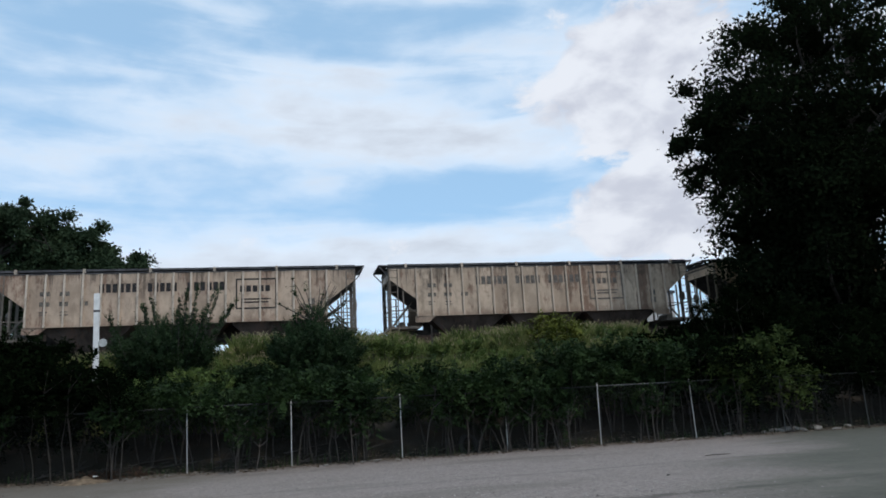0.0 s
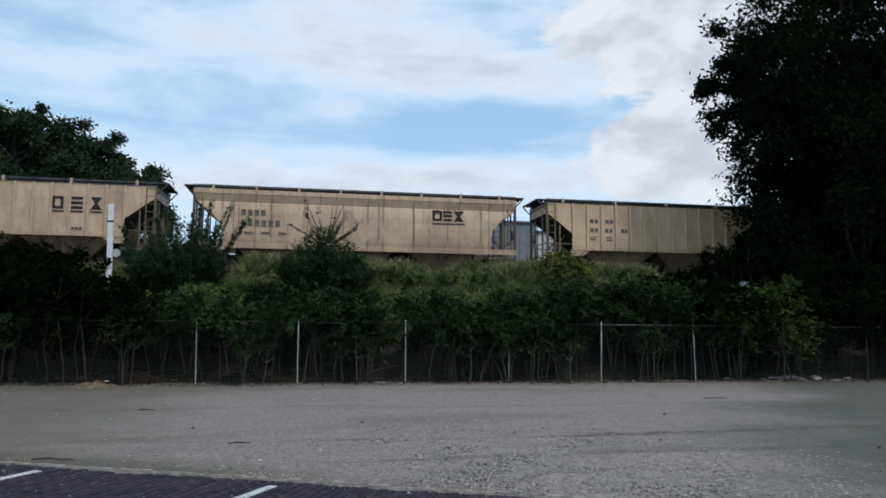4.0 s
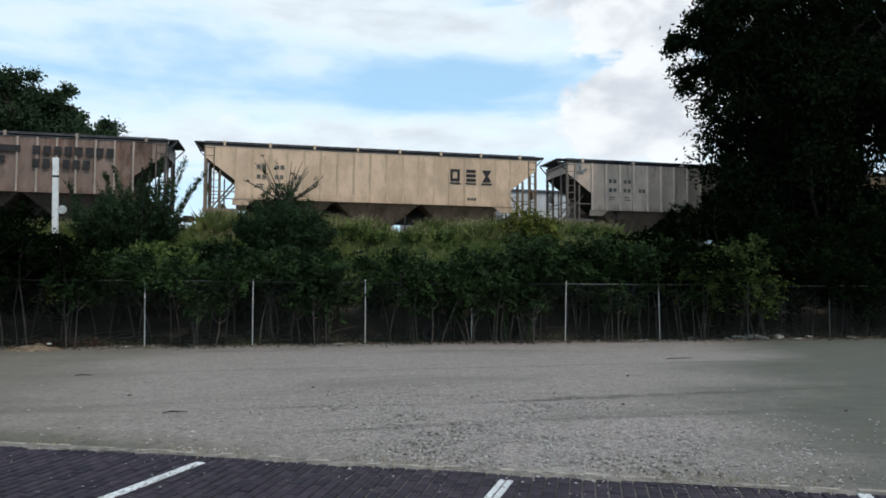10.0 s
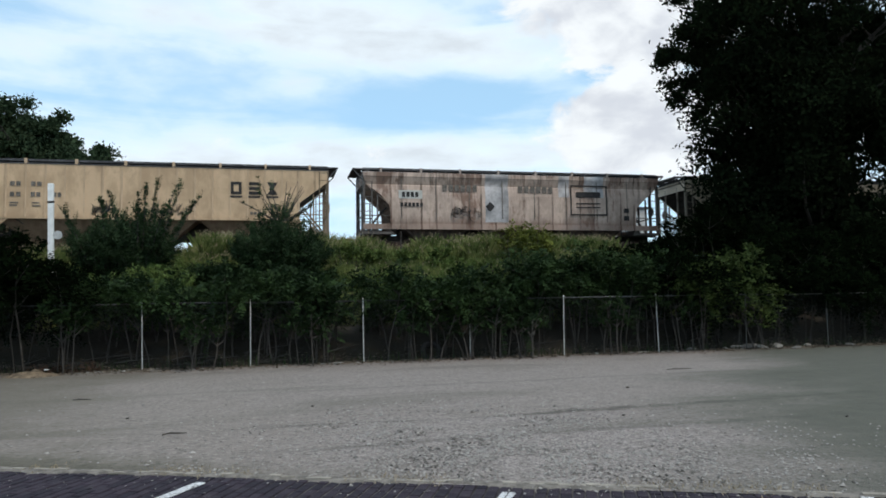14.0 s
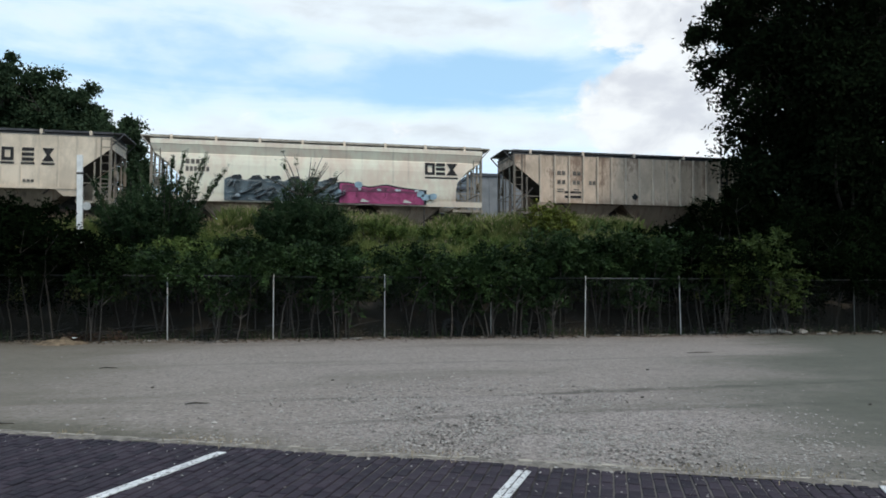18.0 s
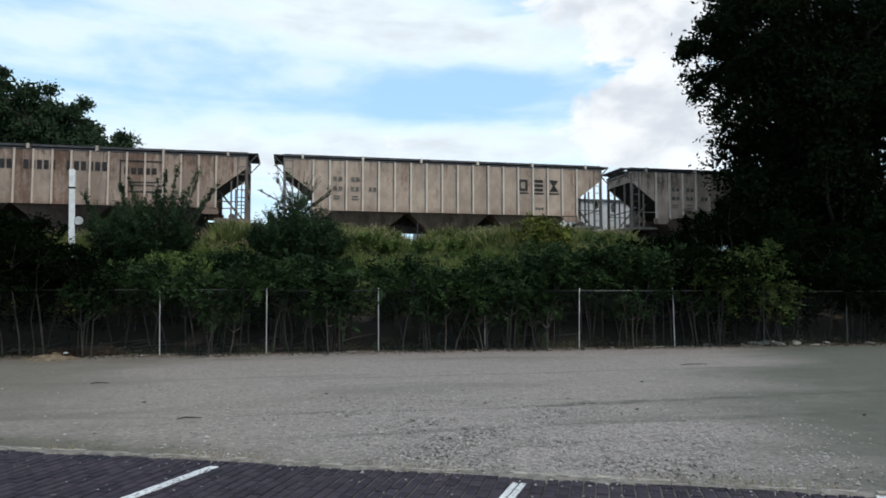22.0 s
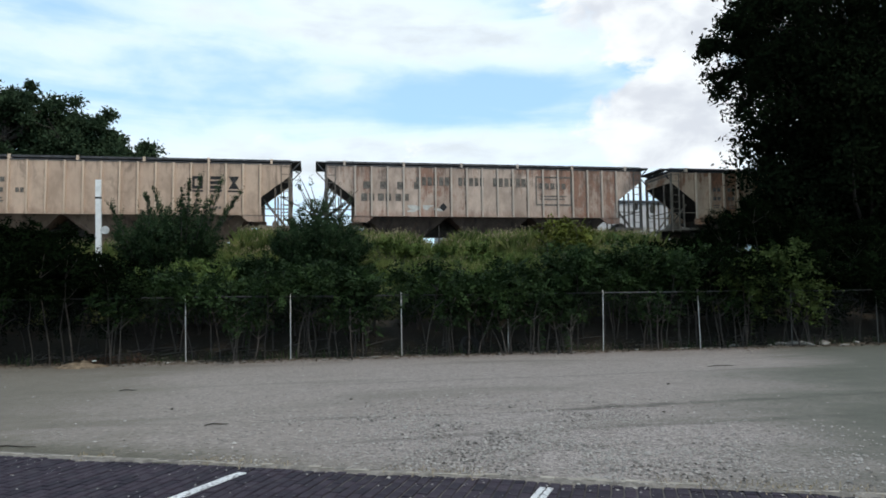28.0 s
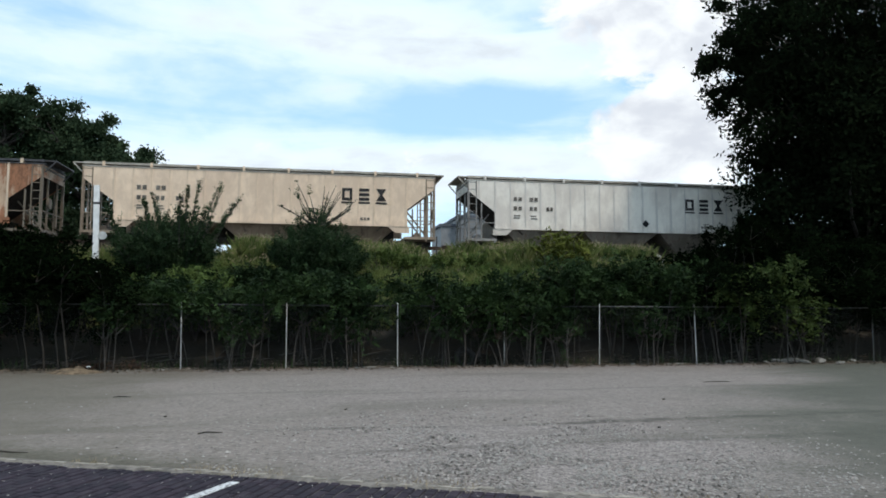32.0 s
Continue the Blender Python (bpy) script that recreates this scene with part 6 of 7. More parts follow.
def hedge():
    rng = random.Random(21)
    kinds = [shrub_meshes(100 + i, 2.3 + 0.13 * i, 2.3 + 0.25 * (i % 2), 5600, 0.115, M_LEAF_HEDGE, 0.5 if i % 2 else 0.62) for i in range(6)]
    # dark and gloom: shrubs whose near-black leaf colour stands in for shade
    dark = [shrub_meshes(130 + i, 2.5 + 0.3 * i, 2.6, 6500, 0.125, M_LEAF_PAINTED_SHADE, 0.25) for i in range(3)]
    gloom = [shrub_meshes(140 + i, 1.2 + 0.3 * i, 1.9, 3400, 0.11, M_LEAF_PAINTED_SHADE, 0.15) for i in range(2)]
    tall = [shrub_meshes(110 + i, 3.1, 2.5, 7500, 0.115, M_LEAF_HEDGE, 0.4) for i in range(2)]
    low = [shrub_meshes(120 + i, 1.1 + 0.25 * i, 1.7, 3200, 0.11, M_LEAF_HEDGE, 0.2) for i in range(3)]
    x = -24.0
    while x < 48:
        y = FENCE_Y + rng.uniform(0.5, 0.95) + (0.5 if 7.5 < x < 9.3 else 0.0)
        if x > 15.5 or x < -8.2:
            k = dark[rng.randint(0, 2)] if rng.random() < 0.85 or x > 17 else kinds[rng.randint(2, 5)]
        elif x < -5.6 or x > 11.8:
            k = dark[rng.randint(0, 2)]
        elif 7.5 < x < 12:
            k = tall[rng.randint(0, 1)]
        else:
            k = kinds[rng.randint(0, 2)]
        plant("hedge_shrub", k, pose(x, y, land(x, y) - 0.02, 0, 0, rng.uniform(0, 360)), "leafy green shrub with bare stems growing behind the fence", "shrub", "shrubs along the fence")
        x += rng.uniform(1.0, 1.4)
    x = -24.0
    while x < 48:
        y = FENCE_Y + rng.uniform(2.0, 3.0)
        plant("hedge_shrub", low[rng.randint(0, 2)] if -5 < x < 11.5 else gloom[rng.randint(0, 1)], pose(x, y, land(x, y) - 0.1, 0, 0, rng.uniform(0, 360)), "dense green shrub low on the bank", "shrub", "shrubs along the fence")
        x += rng.uniform(1.1, 1.6)
    # dark growth on the bank towards the tall trees, their shade painted in its leaves
    x = 14.6
    while x < 50:
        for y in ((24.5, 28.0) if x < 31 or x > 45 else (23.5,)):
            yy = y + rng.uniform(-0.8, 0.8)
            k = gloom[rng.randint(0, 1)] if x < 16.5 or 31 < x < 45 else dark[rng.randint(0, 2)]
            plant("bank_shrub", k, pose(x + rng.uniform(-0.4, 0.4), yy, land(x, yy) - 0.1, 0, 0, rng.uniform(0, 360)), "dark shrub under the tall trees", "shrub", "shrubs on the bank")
        x += rng.uniform(1.4, 1.9)
    x = -26.0
    while x < -5.6:
        yy = 25.5 + rng.uniform(-1.2, 1.5)
        plant("bank_shrub", dark[rng.randint(0, 2)] if x < -9 and rng.random() < 0.5 else gloom[0], pose(x, yy, land(x, yy) - 0.1, 0, 0, rng.uniform(0, 360)), "dark shrub on the overgrown bank", "shrub", "shrubs on the bank")
        x += rng.uniform(1.0, 1.7)
    # taller dark growth up to the track, beyond the white post
    for x in (-14.6, -13.2, -11.9, -10.7, -9.8):
        yy = 29.2 + rng.uniform(-0.5, 0.5)
        plant("bank_shrub", dark[0], pose(x, yy, land(x, yy) - 0.5, 0, 0, rng.uniform(0, 360)), "dark shrub on the overgrown bank", "shrub", "shrubs on the bank")
    # thicker growth on parts of the bank, with grassy gaps between
    for x0, x1, y0, y1, n in ((-5.6, -4.2, 24.4, 26.0, 3), (-2.4, 1.9, 24.4, 26.8, 9), (8.0, 13.0, 23.0, 25.0, 9)):
        for k in range(n):
            xx, yy = rng.uniform(x0, x1), rng.uniform(y0, y1)
            plant("bank_shrub", low[rng.randint(0, 2)], pose(xx, yy, land(xx, yy) - 0.1, 0, 0, rng.uniform(0, 360)), "dark green shrub on the grassy bank", "shrub", "shrubs on the bank")
    for k in range(9):
        xx, yy = rng.uniform(15.4, 18.5), rng.uniform(26.0, 30.5)
        plant("bank_shrub", gloom[rng.randint(0, 1)], pose(xx, yy, land(xx, yy) - 0.1, 0, 0, rng.uniform(0, 360)), "dark shrub under the tall trees", "shrub", "shrubs on the bank")
    x = 19.6
    while x < 28:
        yy = 33.0 + rng.uniform(-0.3, 0.3)
        plant("bank_shrub", gloom[rng.randint(0, 1)], pose(x, yy, land(x, yy) - 0.15, 0, 0, rng.uniform(0, 360)), "low dark shrub beside the track", "shrub", "shrubs on the bank")
        x += rng.uniform(0.9, 1.2)
    x = 20.6
    while x < 27:
        yy = 31.8 + rng.uniform(-0.5, 0.5)
        plant("bank_shrub", dark[rng.randint(0, 2)], pose(x, yy, land(x, yy) - 0.1, 0, 0, rng.uniform(0, 360)), "dark shrub under the tall trees", "shrub", "shrubs on the bank")
        x += rng.uniform(1.2, 1.7)
    weeds = [shrub_meshes(150 + i, 0.75 + 0.15 * i, 1.1, 1500, 0.1, M_LEAF_WEED, 0.05, 6) for i in range(3)]
    for x0, x1, y0, y1, n in ((-5.2, -2.0, 25.0, 27.4, 9), (-5.5, -2.7, 23.6, 26.5, 12), (1.8, 11.0, 24.2, 27.5, 15), (3.0, 8.5, 28.0, 32.0, 6)):
        for k in range(n):
            xx, yy = rng.uniform(x0, x1), rng.uniform(y0, y1)
            plant("weed_clump", weeds[rng.randint(0, 2)], pose(xx, yy, land(xx, yy) - 0.05, 0, 0, rng.uniform(0, 360)), "bright green weeds among the tall grass", "weeds", "weed clumps on the bank")


hedge()


def single_shrubs():
    wide = plume_meshes(201, 110, 2.3, 3.0, 1.0, 9, True, 1.3)
    tall = plume_meshes(202, 140, 2.35, 3.2, 1.0, 15, True, 1.72)
    plant("spiky_shrub", wide, pose(-6.0, 29.0, land(-6.0, 29.0) - 0.15, 0, 0, 20), "dark green shrub with arching feathery shoots", "shrub", "shrubs on the bank")
    plant("spiky_shrub", tall, pose(-4.9, 28.8, land(-4.9, 28.8) - 0.15), "dark green shrub with a few long upright shoots", "shrub", "shrubs on the bank")
    cone = plume_meshes(204, 270, 2.75, 3.9, 0.8, 16, False, 1.85)
    plant("rounded_shrub", cone, pose(0.25, 28.0, land(0.25, 28) - 0.1, 0, 0, 8), "dense dark green shrub in front of the track", "shrub")
    sap = shrub_meshes(207, 2.7, 1.9, 2600, 0.15, M_LEAF_BRIGHT, 0.3)
    plant("yellow_green_sapling", sap, pose(10.8, 29.5, land(10.8, 29.5) - 0.15), "small yellow-green sapling near the top of the bank", "sapling")
    bush = shrub_meshes(209, 3.1, 3.2, 15000, 0.12, M_LEAF_BUSH, 0.2)
    plant("fence_bush", bush, pose(14.1, 20.55, 0.0), "round green bush leaning over the fence", "bush")
    lit = shrub_meshes(211, 1.7, 1.0, 420, 0.12, M_LEAF_WEED, 0.4)
    plant("fence_sapling", lit, pose(14.85, 20.0, 0.0), "thin sapling with yellow-green leaves at the fence", "sapling")
    for x, y, h in ((5.5, 20.0, 1.9), (3.9, 20.05, 1.9), (7.0, 20.0, 1.7), (0.9, 20.0, 1.6), (9.9, 20.05, 1.8), (-5.2, 20.05, 2.0), (-8.1, 20.0, 2.1), (12.6, 20.0, 1.9), (-1.9, 20.05, 1.6), (6.1, 20.05, 2.0)):
        v = shrub_meshes(int(320 + x), h, 1.1, 1700 if 3 < x < 6.5 else 900, 0.11, M_LEAF_HEDGE, 0.35 if 5 < x < 6 else 0.5)
        plant("fence_vine", v, pose(x, y, 0.0), "leafy creeper hanging on the fence", "creeper", "creepers on the fence")


single_shrubs()


def grass():
    rng = np.random.default_rng(77)
    out, heads = [], []

    def patch(x0, x1, y0, y1, n, h0, h1):
        x, y = rng.uniform(x0, x1, n), rng.uniform(y0, y1, n)
        for a, b in zip(x, y):
            dens = rough(a, b, 0.4) + 0.5 * rough(a, b, 1.3)
            if dens < -0.35 and rng.random() < 0.8:
                continue
            z = land(a, b)
            h = rng.uniform(h0, h1) * (0.8 + 0.75 * max(-0.6, min(0.35, dens)))
            t, lean = rng.uniform(0, 6.28), rng.normal(0, 0.3)
            w = 0.004 + 0.0045 * rng.random()
            u = (math.cos(t) * w, math.sin(t) * w)
            lx, ly = -math.sin(t) * lean * h, math.cos(t) * lean * h
            out.extend(((a - u[0], b - u[1], z), (a + u[0], b + u[1], z), (a + u[0] * 0.7 + lx * 0.4, b + u[1] * 0.7 + ly * 0.4, z + h * 0.6), (a + lx, b + ly, z + h)))
            if rng.random() < (0.14 if b > 30.5 else 0.03) and h > 0.45:
                hz = z + h
                heads.extend(((a + lx - 0.011, b + ly, hz - 0.03), (a + lx + 0.011, b + ly, hz - 0.03), (a + lx + 0.014, b + ly, hz + 0.03), (a + lx - 0.006, b + ly, hz + 0.06)))

    patch(-26, 16, 23.5, 34.6, 150000, 0.35, 0.8)
    patch(-3, 16, 31.5, 34.6, 44000, 0.7, 1.25)
    patch(16, 60, 26, 35, 22000, 0.45, 0.9)
    tagged(new("tall_grass", polys("tall_grass", out, 4, M_GRASS)), "tall yellow-green grass on the bank", "grass", kind="stuff")
    tagged(new("grass_seed_heads", polys("grass_seed_heads", heads, 4, M_SEED)), "pale dry seed heads above the grass", "grass", kind="stuff")


grass()


def litter():
    """Dead leaves and twigs under the shrubs, weeds along the fence."""
    rng = np.random.default_rng(9)
    v = []
    for i in range(20000):
        x, y = rng.uniform(-22, 36), FENCE_Y + rng.normal(0.2, 0.42)
        z = (lot_height(x, y) if y < 20.6 else land(x, y)) + 0.012
        t, s = rng.uniform(0, 6.28), rng.uniform(0.02, 0.06)
        c, k = math.cos(t) * s, math.sin(t) * s
        v += [(x - c, y - k, z), (x + k * 0.4, y - c * 0.4, z + rng.uniform(0, 0.03)), (x + c, y + k, z + rng.uniform(0, 0.03)), (x - k * 0.4, y + c * 0.4, z)]
    tagged(new("leaf_litter", polys("leaf_litter", v, 4, plain("dead_leaves", (0.15, 0.12, 0.09), 0.9, 0, 0.5, 9))), "dead brown leaves under the fence", "leaf litter", kind="stuff")
    w = []
    for i in range(1500):
        x, y = rng.uniform(-20, 34), FENCE_Y + rng.normal(0.25, 0.22)
        z, h, t, lean = 0.0, rng.uniform(0.08, 0.4), rng.uniform(0, 6.28), rng.normal(0, 0.4)
        a, b = math.cos(t) * 0.01, math.sin(t) * 0.01
        w += [(x - a, y - b, z), (x + a, y + b, z), (x + a + b * 8 * lean, y + b - a * 8 * lean, z + h * 0.7), (x + b * 14 * lean, y - a * 14 * lean, z + h)]
    tagged(new("fence_weeds", polys("fence_weeds", w, 4, M_LEAF_HEDGE)), "short weeds along the foot of the fence", "weeds", kind="stuff")
    # dry grass that creeps over the edge of the bricks
    w = []
    for i in range(2600):
        s = rng.uniform(-6, 9)
        d = rng.normal(0.14, 0.1)
        if rough(s, 2.0, 0.9) < -0.05:
            continue
        x, y = lot(s, d)
        h, t = rng.uniform(0.01, 0.05), rng.uniform(0, 6.28)
        a, b = math.cos(t) * 0.004, math.sin(t) * 0.004
        w += [(x - a, y - b, 0.0), (x + a, y + b, 0.0), (x + a + b * 4, y + b - a * 4, h * 0.7), (x + b * 7, y - a * 7, h)]
    tagged(new("edge_weeds", polys("edge_weeds", w, 4, M_SEED)), "short dry grass along the edge of the bricks", "weeds", kind="stuff")


litter()


def brick_debris():
    """Chips of mortar, stone and dead leaf strewn over the bricks."""
    rng = np.random.default_rng(15)
    v = []
    for i in range(900):
        x, y = lot(rng.uniform(-8, 10), -0.02 - rng.exponential(0.7))
        s, t, z = rng.uniform(0.006, 0.016) * (1.7 if rng.random() < 0.08 else 1.0), rng.uniform(0, 6.28), 0.011
        c, k = math.cos(t) * s, math.sin(t) * s
        v += [(x - c, y - k, z), (x + k * 0.6, y - c * 0.6, z + 0.4 * s), (x + c, y + k, z + 0.3 * s), (x - k * 0.6, y + c * 0.6, z)]
    tagged(new("brick_debris", polys("brick_debris", v, 4, M_STONE)), "pale chips and grit strewn over the bricks", "debris", kind="stuff")


brick_debris()


# ---- small things ----
def stone_mesh(seed, mat, name="stone"):
    rng = random.Random(seed)
    bm = bmesh.new()
    bmesh.ops.create_icosphere(bm, subdivisions=2, radius=0.5)
    for v in bm.verts:
        k = 1 + 0.5 * noise.noise(v.co * 2.3 + Vector((seed, 0, 0))) + rng.uniform(-0.06, 0.06)
        v.co = Vector((v.co.x * 1.3 * k, v.co.y * 0.9 * k, v.co.z * 0.6 * k))
    me = bpy.data.meshes.new(name)
    bm.to_mesh(me)
    bm.free()
    me.materials.append(mat)
    return me


def small_things():
    shapes = [stone_mesh(i, M_RUBBLE) for i in range(5)]
    rng = random.Random(31)
    spots = [(12.67, 20.45, 0.35), (13.84, 20.35, 0.3), (14.3, 20.3, 0.5), (14.64, 20.4, 0.6), (15.0, 20.25, 0.45), (15.66, 20.3, 0.55), (15.95, 19.8, 0.3), (9.4, 20.25, 0.22), (1.31, 20.0, 0.2), (1.61, 19.92, 0.22),
             (21.2, 20.6, 0.4), (18.4, 20.3, 0.3), (24.5, 20.7, 0.45), (11.0, 20.2, 0.18), (16.8, 20.3, 0.35), (0.3, 20.05, 0.12), (6.4, 20.1, 0.14), (-2.0, 20.05, 0.13)]
    spots += [(rng.uniform(-5.0, -2.9), rng.uniform(19.85, 20.3), rng.uniform(0.05, 0.13)) for i in range(26)] + [(rng.uniform(-2.9, 16), rng.uniform(19.8, 20.3), rng.uniform(0.07, 0.17)) for i in range(80)]
    for i, (x, y, s) in enumerate(spots):
        ob = thing("rubble_stone", pose(x, y, lot_height(x, y) + s * 0.12, rng.uniform(-10, 10), rng.uniform(-10, 10), rng.uniform(0, 360)), "pale broken stone lying by the fence", "stone", "stones by the fence", me=shapes[i % 5])
        ob.scale = (s * 0.8, s * 0.62, s * 0.5)
    # sandy heap at the foot of the fence
    bm = bmesh.new()
    bmesh.ops.create_grid(bm, x_segments=24, y_segments=16, size=1.0)
    for v in bm.verts:
        r = math.hypot(v.co.x, v.co.y)
        h = max(0.0, 1 - r) ** 1.1 * 0.13 * (1 + 0.5 * noise.noise(v.co * 4)) - (0.05 if r > 0.9 else 0.0)
        v.co = Vector((v.co.x * 0.8, v.co.y * 0.5, h * 1.35))
    me = bpy.data.meshes.new("dirt_mound")
    bm.to_mesh(me)
    bm.free()
    me.materials.append(M_DIRT)
    me.polygons.foreach_set("use_smooth", [True] * len(me.polygons))
    thing("dirt_mound", pose(-5.75, 19.75, 0.0), "low heap of sandy brown dirt by the fence", "dirt heap", me=me)
    # brush and scraps thrown behind the heap
    rng = random.Random(77)
    brush = thing("brush_pile", pose(-5.3, 20.45, 0.02), "low pile of dead brown brush and leaves by the fence", "brush pile")
    for i in range(26):
        a, n, x0, y0 = rng.uniform(-0.6, 0.6), rng.uniform(0.25, 0.7), rng.uniform(-0.9, 1.0), rng.uniform(-0.25, 0.3)
        h = 0.16 * (1 - abs(x0)) + rng.uniform(0.0, 0.1)
        pts = [(x0 + (k - 0.5) * n * math.cos(a), y0 + (k - 0.5) * n * 0.4, h + (k - 0.5) * n * math.sin(a) * 0.4 + 0.05) for k in (0, 0.35, 0.7, 1)]
        part("twig", Mesh().tube(pts, [0.012, 0.011, 0.008, 0.004], 5).data("twig", M_BARK, True), brush)
    g = np.random.default_rng(78)
    heap = np.stack([g.uniform(-0.9, 1.0, 60), g.uniform(-0.25, 0.3, 60), g.uniform(0.02, 0.16, 60)], 1)
    part("dead_leaves", polys("dead_leaves", leaf_quads(g, heap, np.full(60, 0.07), 700, 0.07), 4, plain("red_brown_leaves", (0.09, 0.05, 0.03), 0.9, 0, 0.6, 9)), brush)
    scrap = stone_mesh(14, M_WHITE, "paper_scrap")
    for x, y, s in ((-5.55, 20.12, 0.09), (-3.75, 20.2, 0.1), (-4.6, 20.15, 0.07)):
        ob = thing("paper_scrap", pose(x, y, (0.14 if y < 20.15 else 0.03) if y < 21 else land(x, y) + 0.4, 0, 0, 30 * x), "crumpled white scrap lying in the weeds", "litter", "scraps of litter", me=scrap)
        ob.scale = (s, s * 0.6, s * 0.6)
    m = Mesh().tube([(-0.5, 0, -0.6), (-0.15, 0.05, 0.0), (0.2, 0, 0.35), (0.62, 0.05, 0.8)], [0.03, 0.026, 0.02, 0.008], 6)
    thing("dead_branch", pose(7.1, 30.8, land(7.1, 30.8) + 0.5), "bare dead branch leaning in the tall grass", "branch", me=m.data("dead_branch", M_BARK, True))
    # dead branches fallen under the shrubs, and an old tyre behind the fence
    r2 = random.Random(52)
    for i in range(46):
        x, y, n, turn = r2.uniform(-8, 16), FENCE_Y + r2.uniform(0.12, 1.3), r2.uniform(0.5, 1.4), r2.uniform(-35, 35)
        lift = r2.uniform(0.02, 0.22)
        pts = [(-n / 2, 0, 0.02), (-n / 6, r2.uniform(-0.05, 0.05), 0.03 + lift * 0.4), (n / 5, r2.uniform(-0.05, 0.05), 0.03 + lift * 0.7), (n / 2, 0, 0.02 + lift)]
        m = Mesh().tube(pts, [0.018, 0.016, 0.012, 0.006], 5)
        m.tube([pts[1], (-n / 6 + 0.15, 0.06, 0.1 + lift), (-n / 6 + 0.3, 0.1, 0.14 + lift)], [0.009, 0.007, 0.004], 4)
        thing("fallen_branch", pose(x, y, land(x, y) - 0.01, 0, 0, turn), "bare grey branch fallen under the shrubs", "branch", "fallen branches behind the fence", me=m.data("fallen_branch", M_STEM, True))
    bm = bmesh.new()
    k, q = 28, 10
    rings = [[bm.verts.new(((0.24 + 0.085 * math.cos(2 * math.pi * j / q)) * math.cos(2 * math.pi * i / k), 0.09 * math.sin(2 * math.pi * j / q), (0.24 + 0.085 * math.cos(2 * math.pi * j / q)) * math.sin(2 * math.pi * i / k))) for j in range(q)] for i in range(k)]
    for i in range(k):
        for j in range(q):
            bm.faces.new((rings[i][j], rings[(i + 1) % k][j], rings[(i + 1) % k][(j + 1) % q], rings[i][(j + 1) % q]))
    bmesh.ops.recalc_face_normals(bm, faces=bm.faces)
    me = bpy.data.meshes.new("tyre")
    bm.to_mesh(me)
    bm.free()
    me.materials.append(plain("dusty_black_rubber", (0.022, 0.021, 0.02), 0.85, 0, 0.4, 8, 0.3))
    me.polygons.foreach_set("use_smooth", [True] * len(me.polygons))
    thing("tyre", pose(4.45, 20.75, land(4.45, 20.75) + 0.22, -14, 0, 6), "dark round object like an old tyre behind the fence", "tyre", me=me)
    # sticks and scraps on the gravel
    for x, y, n, turn in ((9.1, 15.2, 0.75, 8), (-1.23, 9.83, 0.3, 10), (-3.33, 14.2, 0.3, 5), (-3.3, 8.9, 0.5, -10)):
        m = Mesh().tube([(-n / 2, 0, 0.02), (-n / 6, 0.03, 0.03), (n / 5, -0.01, 0.025), (n / 2, 0.03, 0.015)], [0.007, 0.01, 0.009, 0.004], 6)
        thing("stick", pose(x, y, lot_height(x, y), 0, 0, turn), "dark fallen stick on the gravel", "stick", "sticks on the gravel", me=m.data("stick", M_BARK, True))
    dark = stone_mesh(11, M_STEEL, "dark_stone")
    for x, y, s in ((2.16, 8.11, 0.035), (4.78, 9.49, 0.04), (0.6, 12.0, 0.04), (6.4, 12.5, 0.05), (-2.1, 11.6, 0.04), (7.5, 8.4, 0.04)):
        ob = thing("dark_stone", pose(x, y, lot_height(x, y) + s * 0.2), "small dark stone on the gravel", "stone", "dark stones on the gravel", me=dark)
        ob.scale = (s, s, s)
    pale = stone_mesh(12, M_CONCRETE, "white_stone")
    for x, y, s in ((5.26, 10.15, 0.05), (6.0, 13.2, 0.05), (3.4, 9.0, 0.04), (8.8, 11.4, 0.05), (-0.5, 12.8, 0.04)):
        ob = thing("white_stone", pose(x, y, lot_height(x, y) + s * 0.2), "small white stone on the gravel", "stone", "white stones on the gravel", me=pale)
        ob.scale = (s * 0.6, s * 0.6, s * 0.6)
    # white marker post on the bank
    x, y = -7.62, 28.0
    z = land(x, y)
    post = thing("marker_post", pose(x, y, z, 0, -1.3, 0), "white painted wooden marker post with a black band", "marker post")
    top = 6.12 - z
    bm = bmesh.new()
    bmesh.ops.create_cube(bm, size=1.0)
    for v in bm.verts:
        v.co = Vector((v.co.x * 0.19, v.co.y * 0.12, (v.co.z + 0.5) * (top + 0.4) - 0.4))
    bmesh.ops.bevel(bm, geom=bm.edges[:], offset=0.012, segments=1, affect="EDGES")
    me = bpy.data.meshes.new("shaft")
    bm.to_mesh(me)
    bm.free()
    me.materials.append(M_WHITE)
    part("shaft", me, post)
    part("band", Mesh().box(-0.099, 0.099, -0.064, 0.064, top - 0.7, top - 0.63).data("band", M_BLACK), post, "black painted band")
    disc = Mesh().bar((0.24, -0.075, top - 1.85), (0.24, -0.06, top - 1.85), 0.3, sides=16).box(0.08, 0.3, -0.06, -0.045, top - 1.88, top - 1.82)
    part("disc", disc.data("disc", M_GALV), post, "small round grey metal plate")
    # thin stake in the grass
    x, y = 5.4, 31.0
    thing("stake", pose(x, y, land(x, y) - 0.2), "thin dark metal stake standing in the grass", "stake", me=Mesh().box(-0.025, 0.025, -0.025, 0.025, 0, 1.75).data("stake", M_STEEL))


small_things()


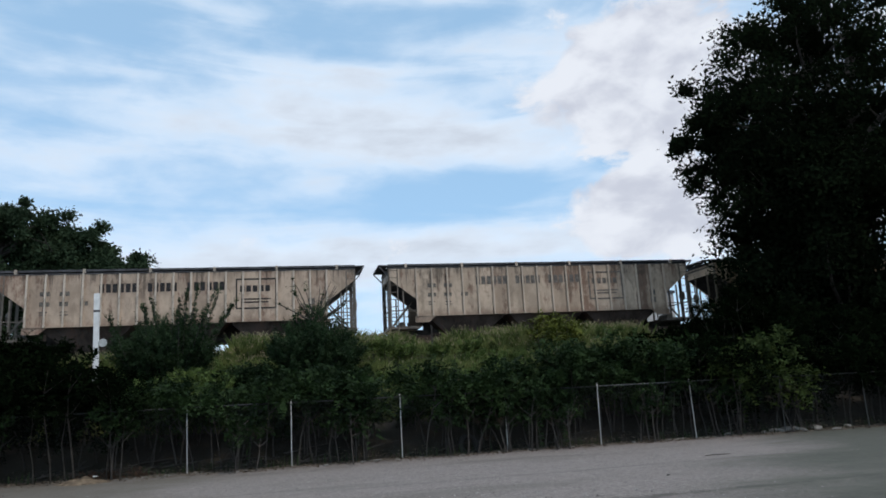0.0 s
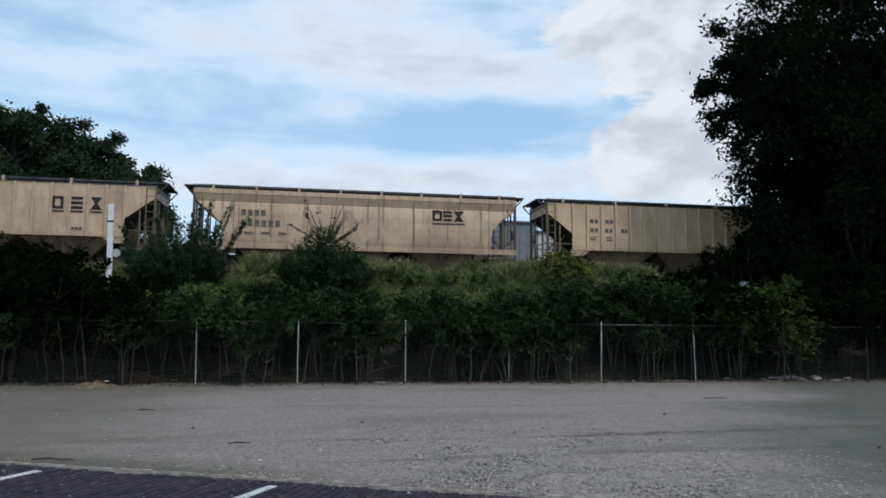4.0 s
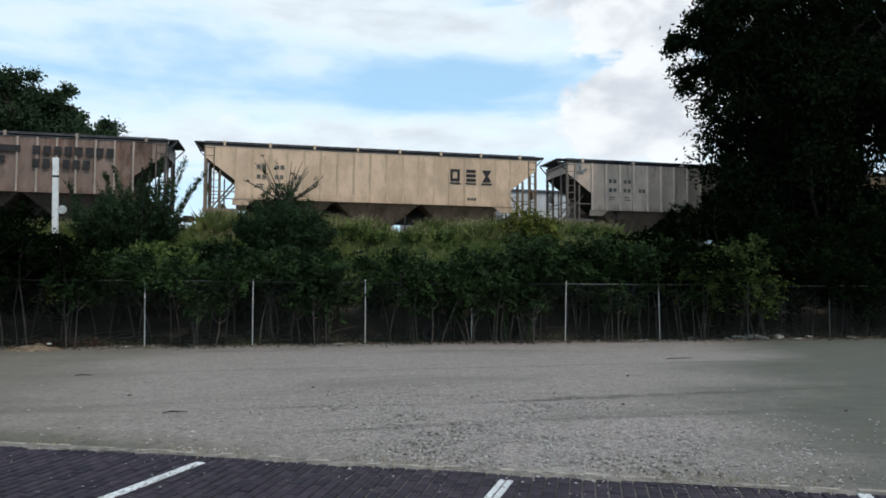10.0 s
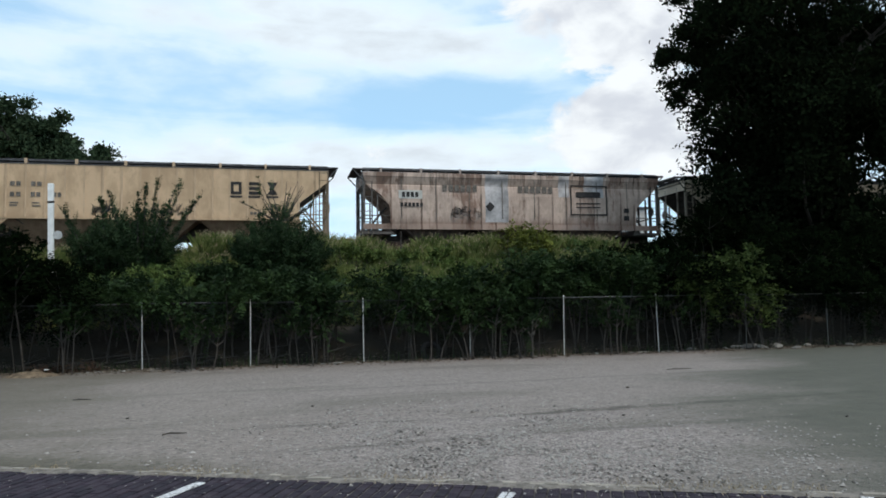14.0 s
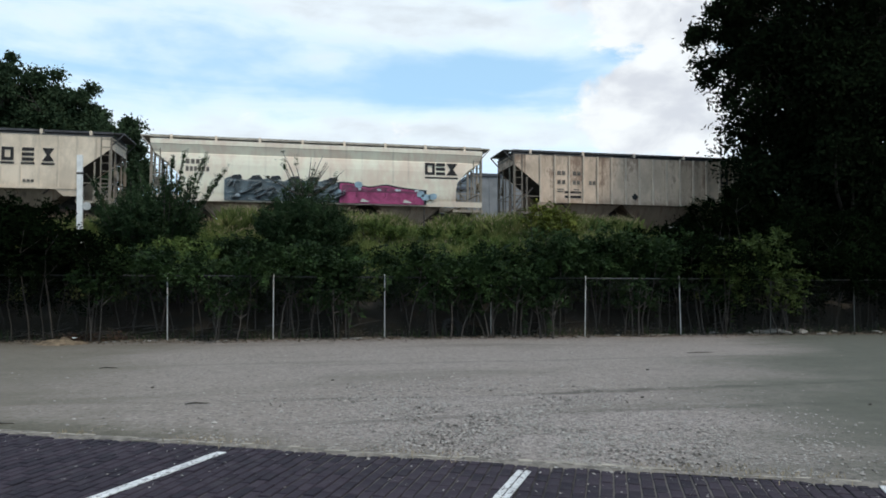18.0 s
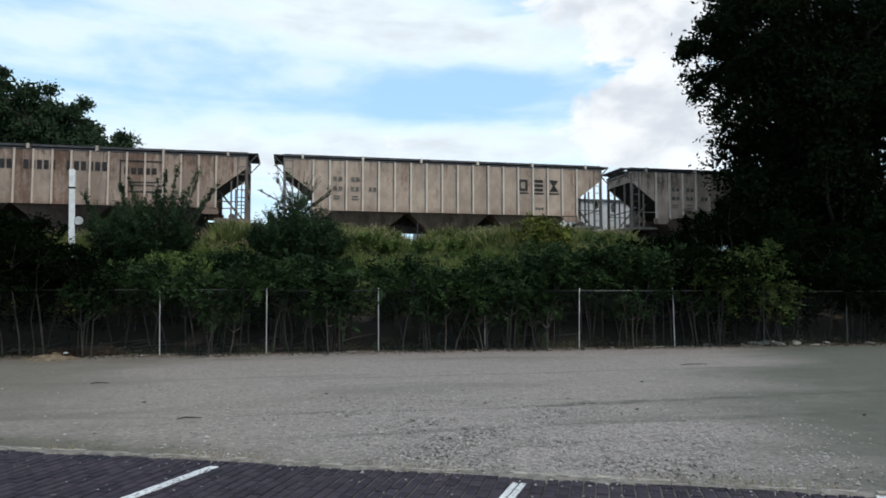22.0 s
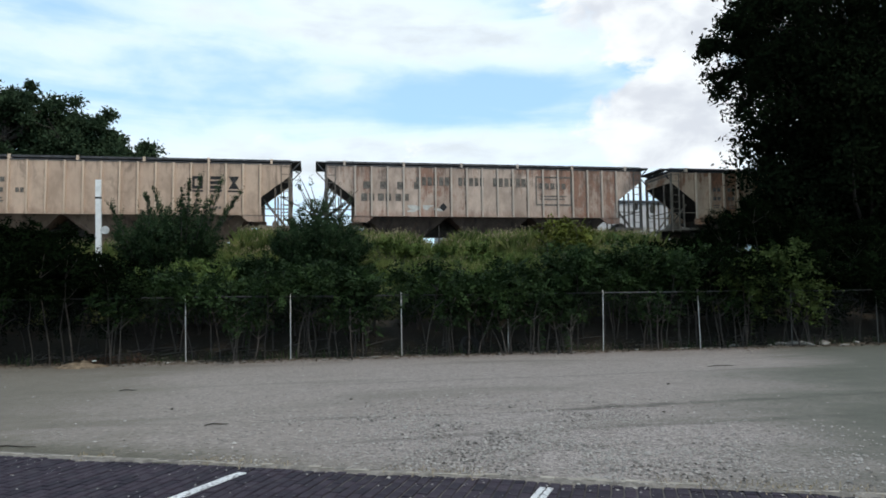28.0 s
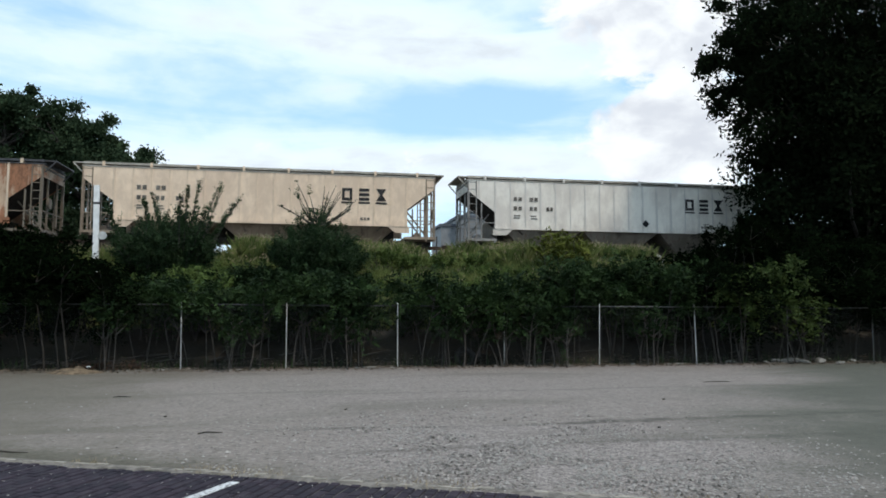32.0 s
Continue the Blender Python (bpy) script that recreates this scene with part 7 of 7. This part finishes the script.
def far_building():
    g = land(15, 56)
    b = thing("industrial_building", pose(0, 54, g), "stepped grey sheet-metal industrial building beyond the track", "building")
    for name, x0, x1, top, mat, depth in (("annex", 9.9, 11.1, 8.3, M_WALL_GREY, 5), ("block", 11.1, 13.2, 8.9, M_WALL_GREY, 7), ("tower", 13.2, 17.2, 10.0, M_WALL_GREY, 9), ("hall", 17.2, 30.0, 9.3, M_WALL_PALE, 12)):
        h = top - g
        w = part(name, Mesh().box(x0, x1, 0.0 if name != "annex" else 0.8, depth, -0.3, h - 0.2).data(name, mat), b, "sheet-metal walls")
        part("roof_edge", Mesh().box(x0 - 0.12, x1 + 0.12 if name == "hall" else x1 - 0.005, -0.12 if name != "annex" else 0.68, depth + 0.12, h - 0.2, h).data("roof_edge", M_ROOF_DARK), w, "dark roof edge")
        n = int((x1 - x0) / 0.6)
        for i in range(1, n):
            x = x0 + (x1 - x0) * i / n
            y = 0.0 if name != "annex" else 0.8
            part("standing_seam", cached(("seam", mat.name, round(h, 2)), lambda: Mesh().box(-0.03, 0.03, -0.05, 0.0, 0, h - 0.21).data("standing_seam", mat)), w, at=pose(x, y, 0))
        if name in ("block", "tower"):
            part("door", Mesh().box(x0 + 0.3, x0 + 1.4, -0.04, 0.0, 0.0, 2.6).data("door", M_WHITE), w, "white steel door")


far_building()


# ---- bricks of the lot ----
def bricks():
    rng = random.Random(14)
    forms = []
    for i in range(6):
        m = Mesh()
        a, b, h, c = 0.0462, 0.0962, 0.0, 0.007
        j = [rng.uniform(-0.0015, 0.0015) for _ in range(4)]
        top = [(-a + c, -b + c, h + j[0]), (a - c, -b + c, h + j[1]), (a - c, b - c, h + j[2]), (-a + c, b - c, h + j[3])]
        mid = [(-a, -b, h - 0.006), (a, -b, h - 0.006), (a, b, h - 0.006), (-a, b, h - 0.006)]
        low = [(x, y, -0.02) for x, y, z in mid]
        m.add(low + mid + top, [(4, 5, 9, 8), (5, 6, 10, 9), (6, 7, 11, 10), (7, 4, 8, 11), (8, 9, 10, 11), (0, 1, 5, 4), (1, 2, 6, 5), (2, 3, 7, 6), (3, 0, 4, 7)])
        forms.append(m)
    datas = [f.data("brick", M_BRICK) for f in forms]
    turn = math.degrees(math.atan2(EDGE_DIR.y, EDGE_DIR.x))
    rest_v, rest_f, near = [], [], []
    for c in range(180):
        s = -8.0 + c * 0.1045
        for r in range(25):
            d = -0.1 - r * 0.202 - 0.101 * (c % 2)
            x, y = lot(s + rng.uniform(-0.002, 0.002), d)
            z = 0.006 * rough(x, y, 0.9) + rng.uniform(-0.005, 0.003)
            t = turn + rng.uniform(-2.2, 2.2)
            i = rng.randrange(6)
            if 1.6 < s < 5.6 and r < 8 and len(near) < 300:
                near.append((i, x, y, z, t))
            else:
                ca, sa = math.cos(radians(t)), math.sin(radians(t))
                n = len(rest_v)
                rest_v += [(x + px * ca - py * sa, y + px * sa + py * ca, z + pz) for px, py, pz in forms[i].v]
                rest_f += [tuple(q + n for q in fc) for fc in forms[i].f]
        if c % 2:
            # half brick that closes the row at the edge
            x, y = lot(s, -0.047)
            ca, sa = math.cos(radians(turn)), math.sin(radians(turn))
            n = len(rest_v)
            rest_v += [(x + px * ca - py * 0.48 * sa, y + px * sa + py * 0.48 * ca, pz) for px, py, pz in forms[0].v]
            rest_f += [tuple(q + n for q in fc) for fc in forms[0].f]
    for i, x, y, z, t in near:
        part("brick", datas[i], PAVEMENT, at=pose(x, y, z, 0, 0, t))
    me = bpy.data.meshes.new("bricks")
    me.from_pydata(rest_v, [], rest_f)
    me.materials.append(M_BRICK)
    tagged(part("bricks", me, PAVEMENT, "rows of purple-brown paving bricks"), kind="stuff")


bricks()


def motions():
    for car, along in TRAIN:
        walk(car, [(t, pose(train_head(t) + along, TRACK_Y, RAIL)) for t in (0.0, 4.0, 8.0, 12.0, 16.0, 20.0, 24.0, 28.0, 32.0)])


motions()
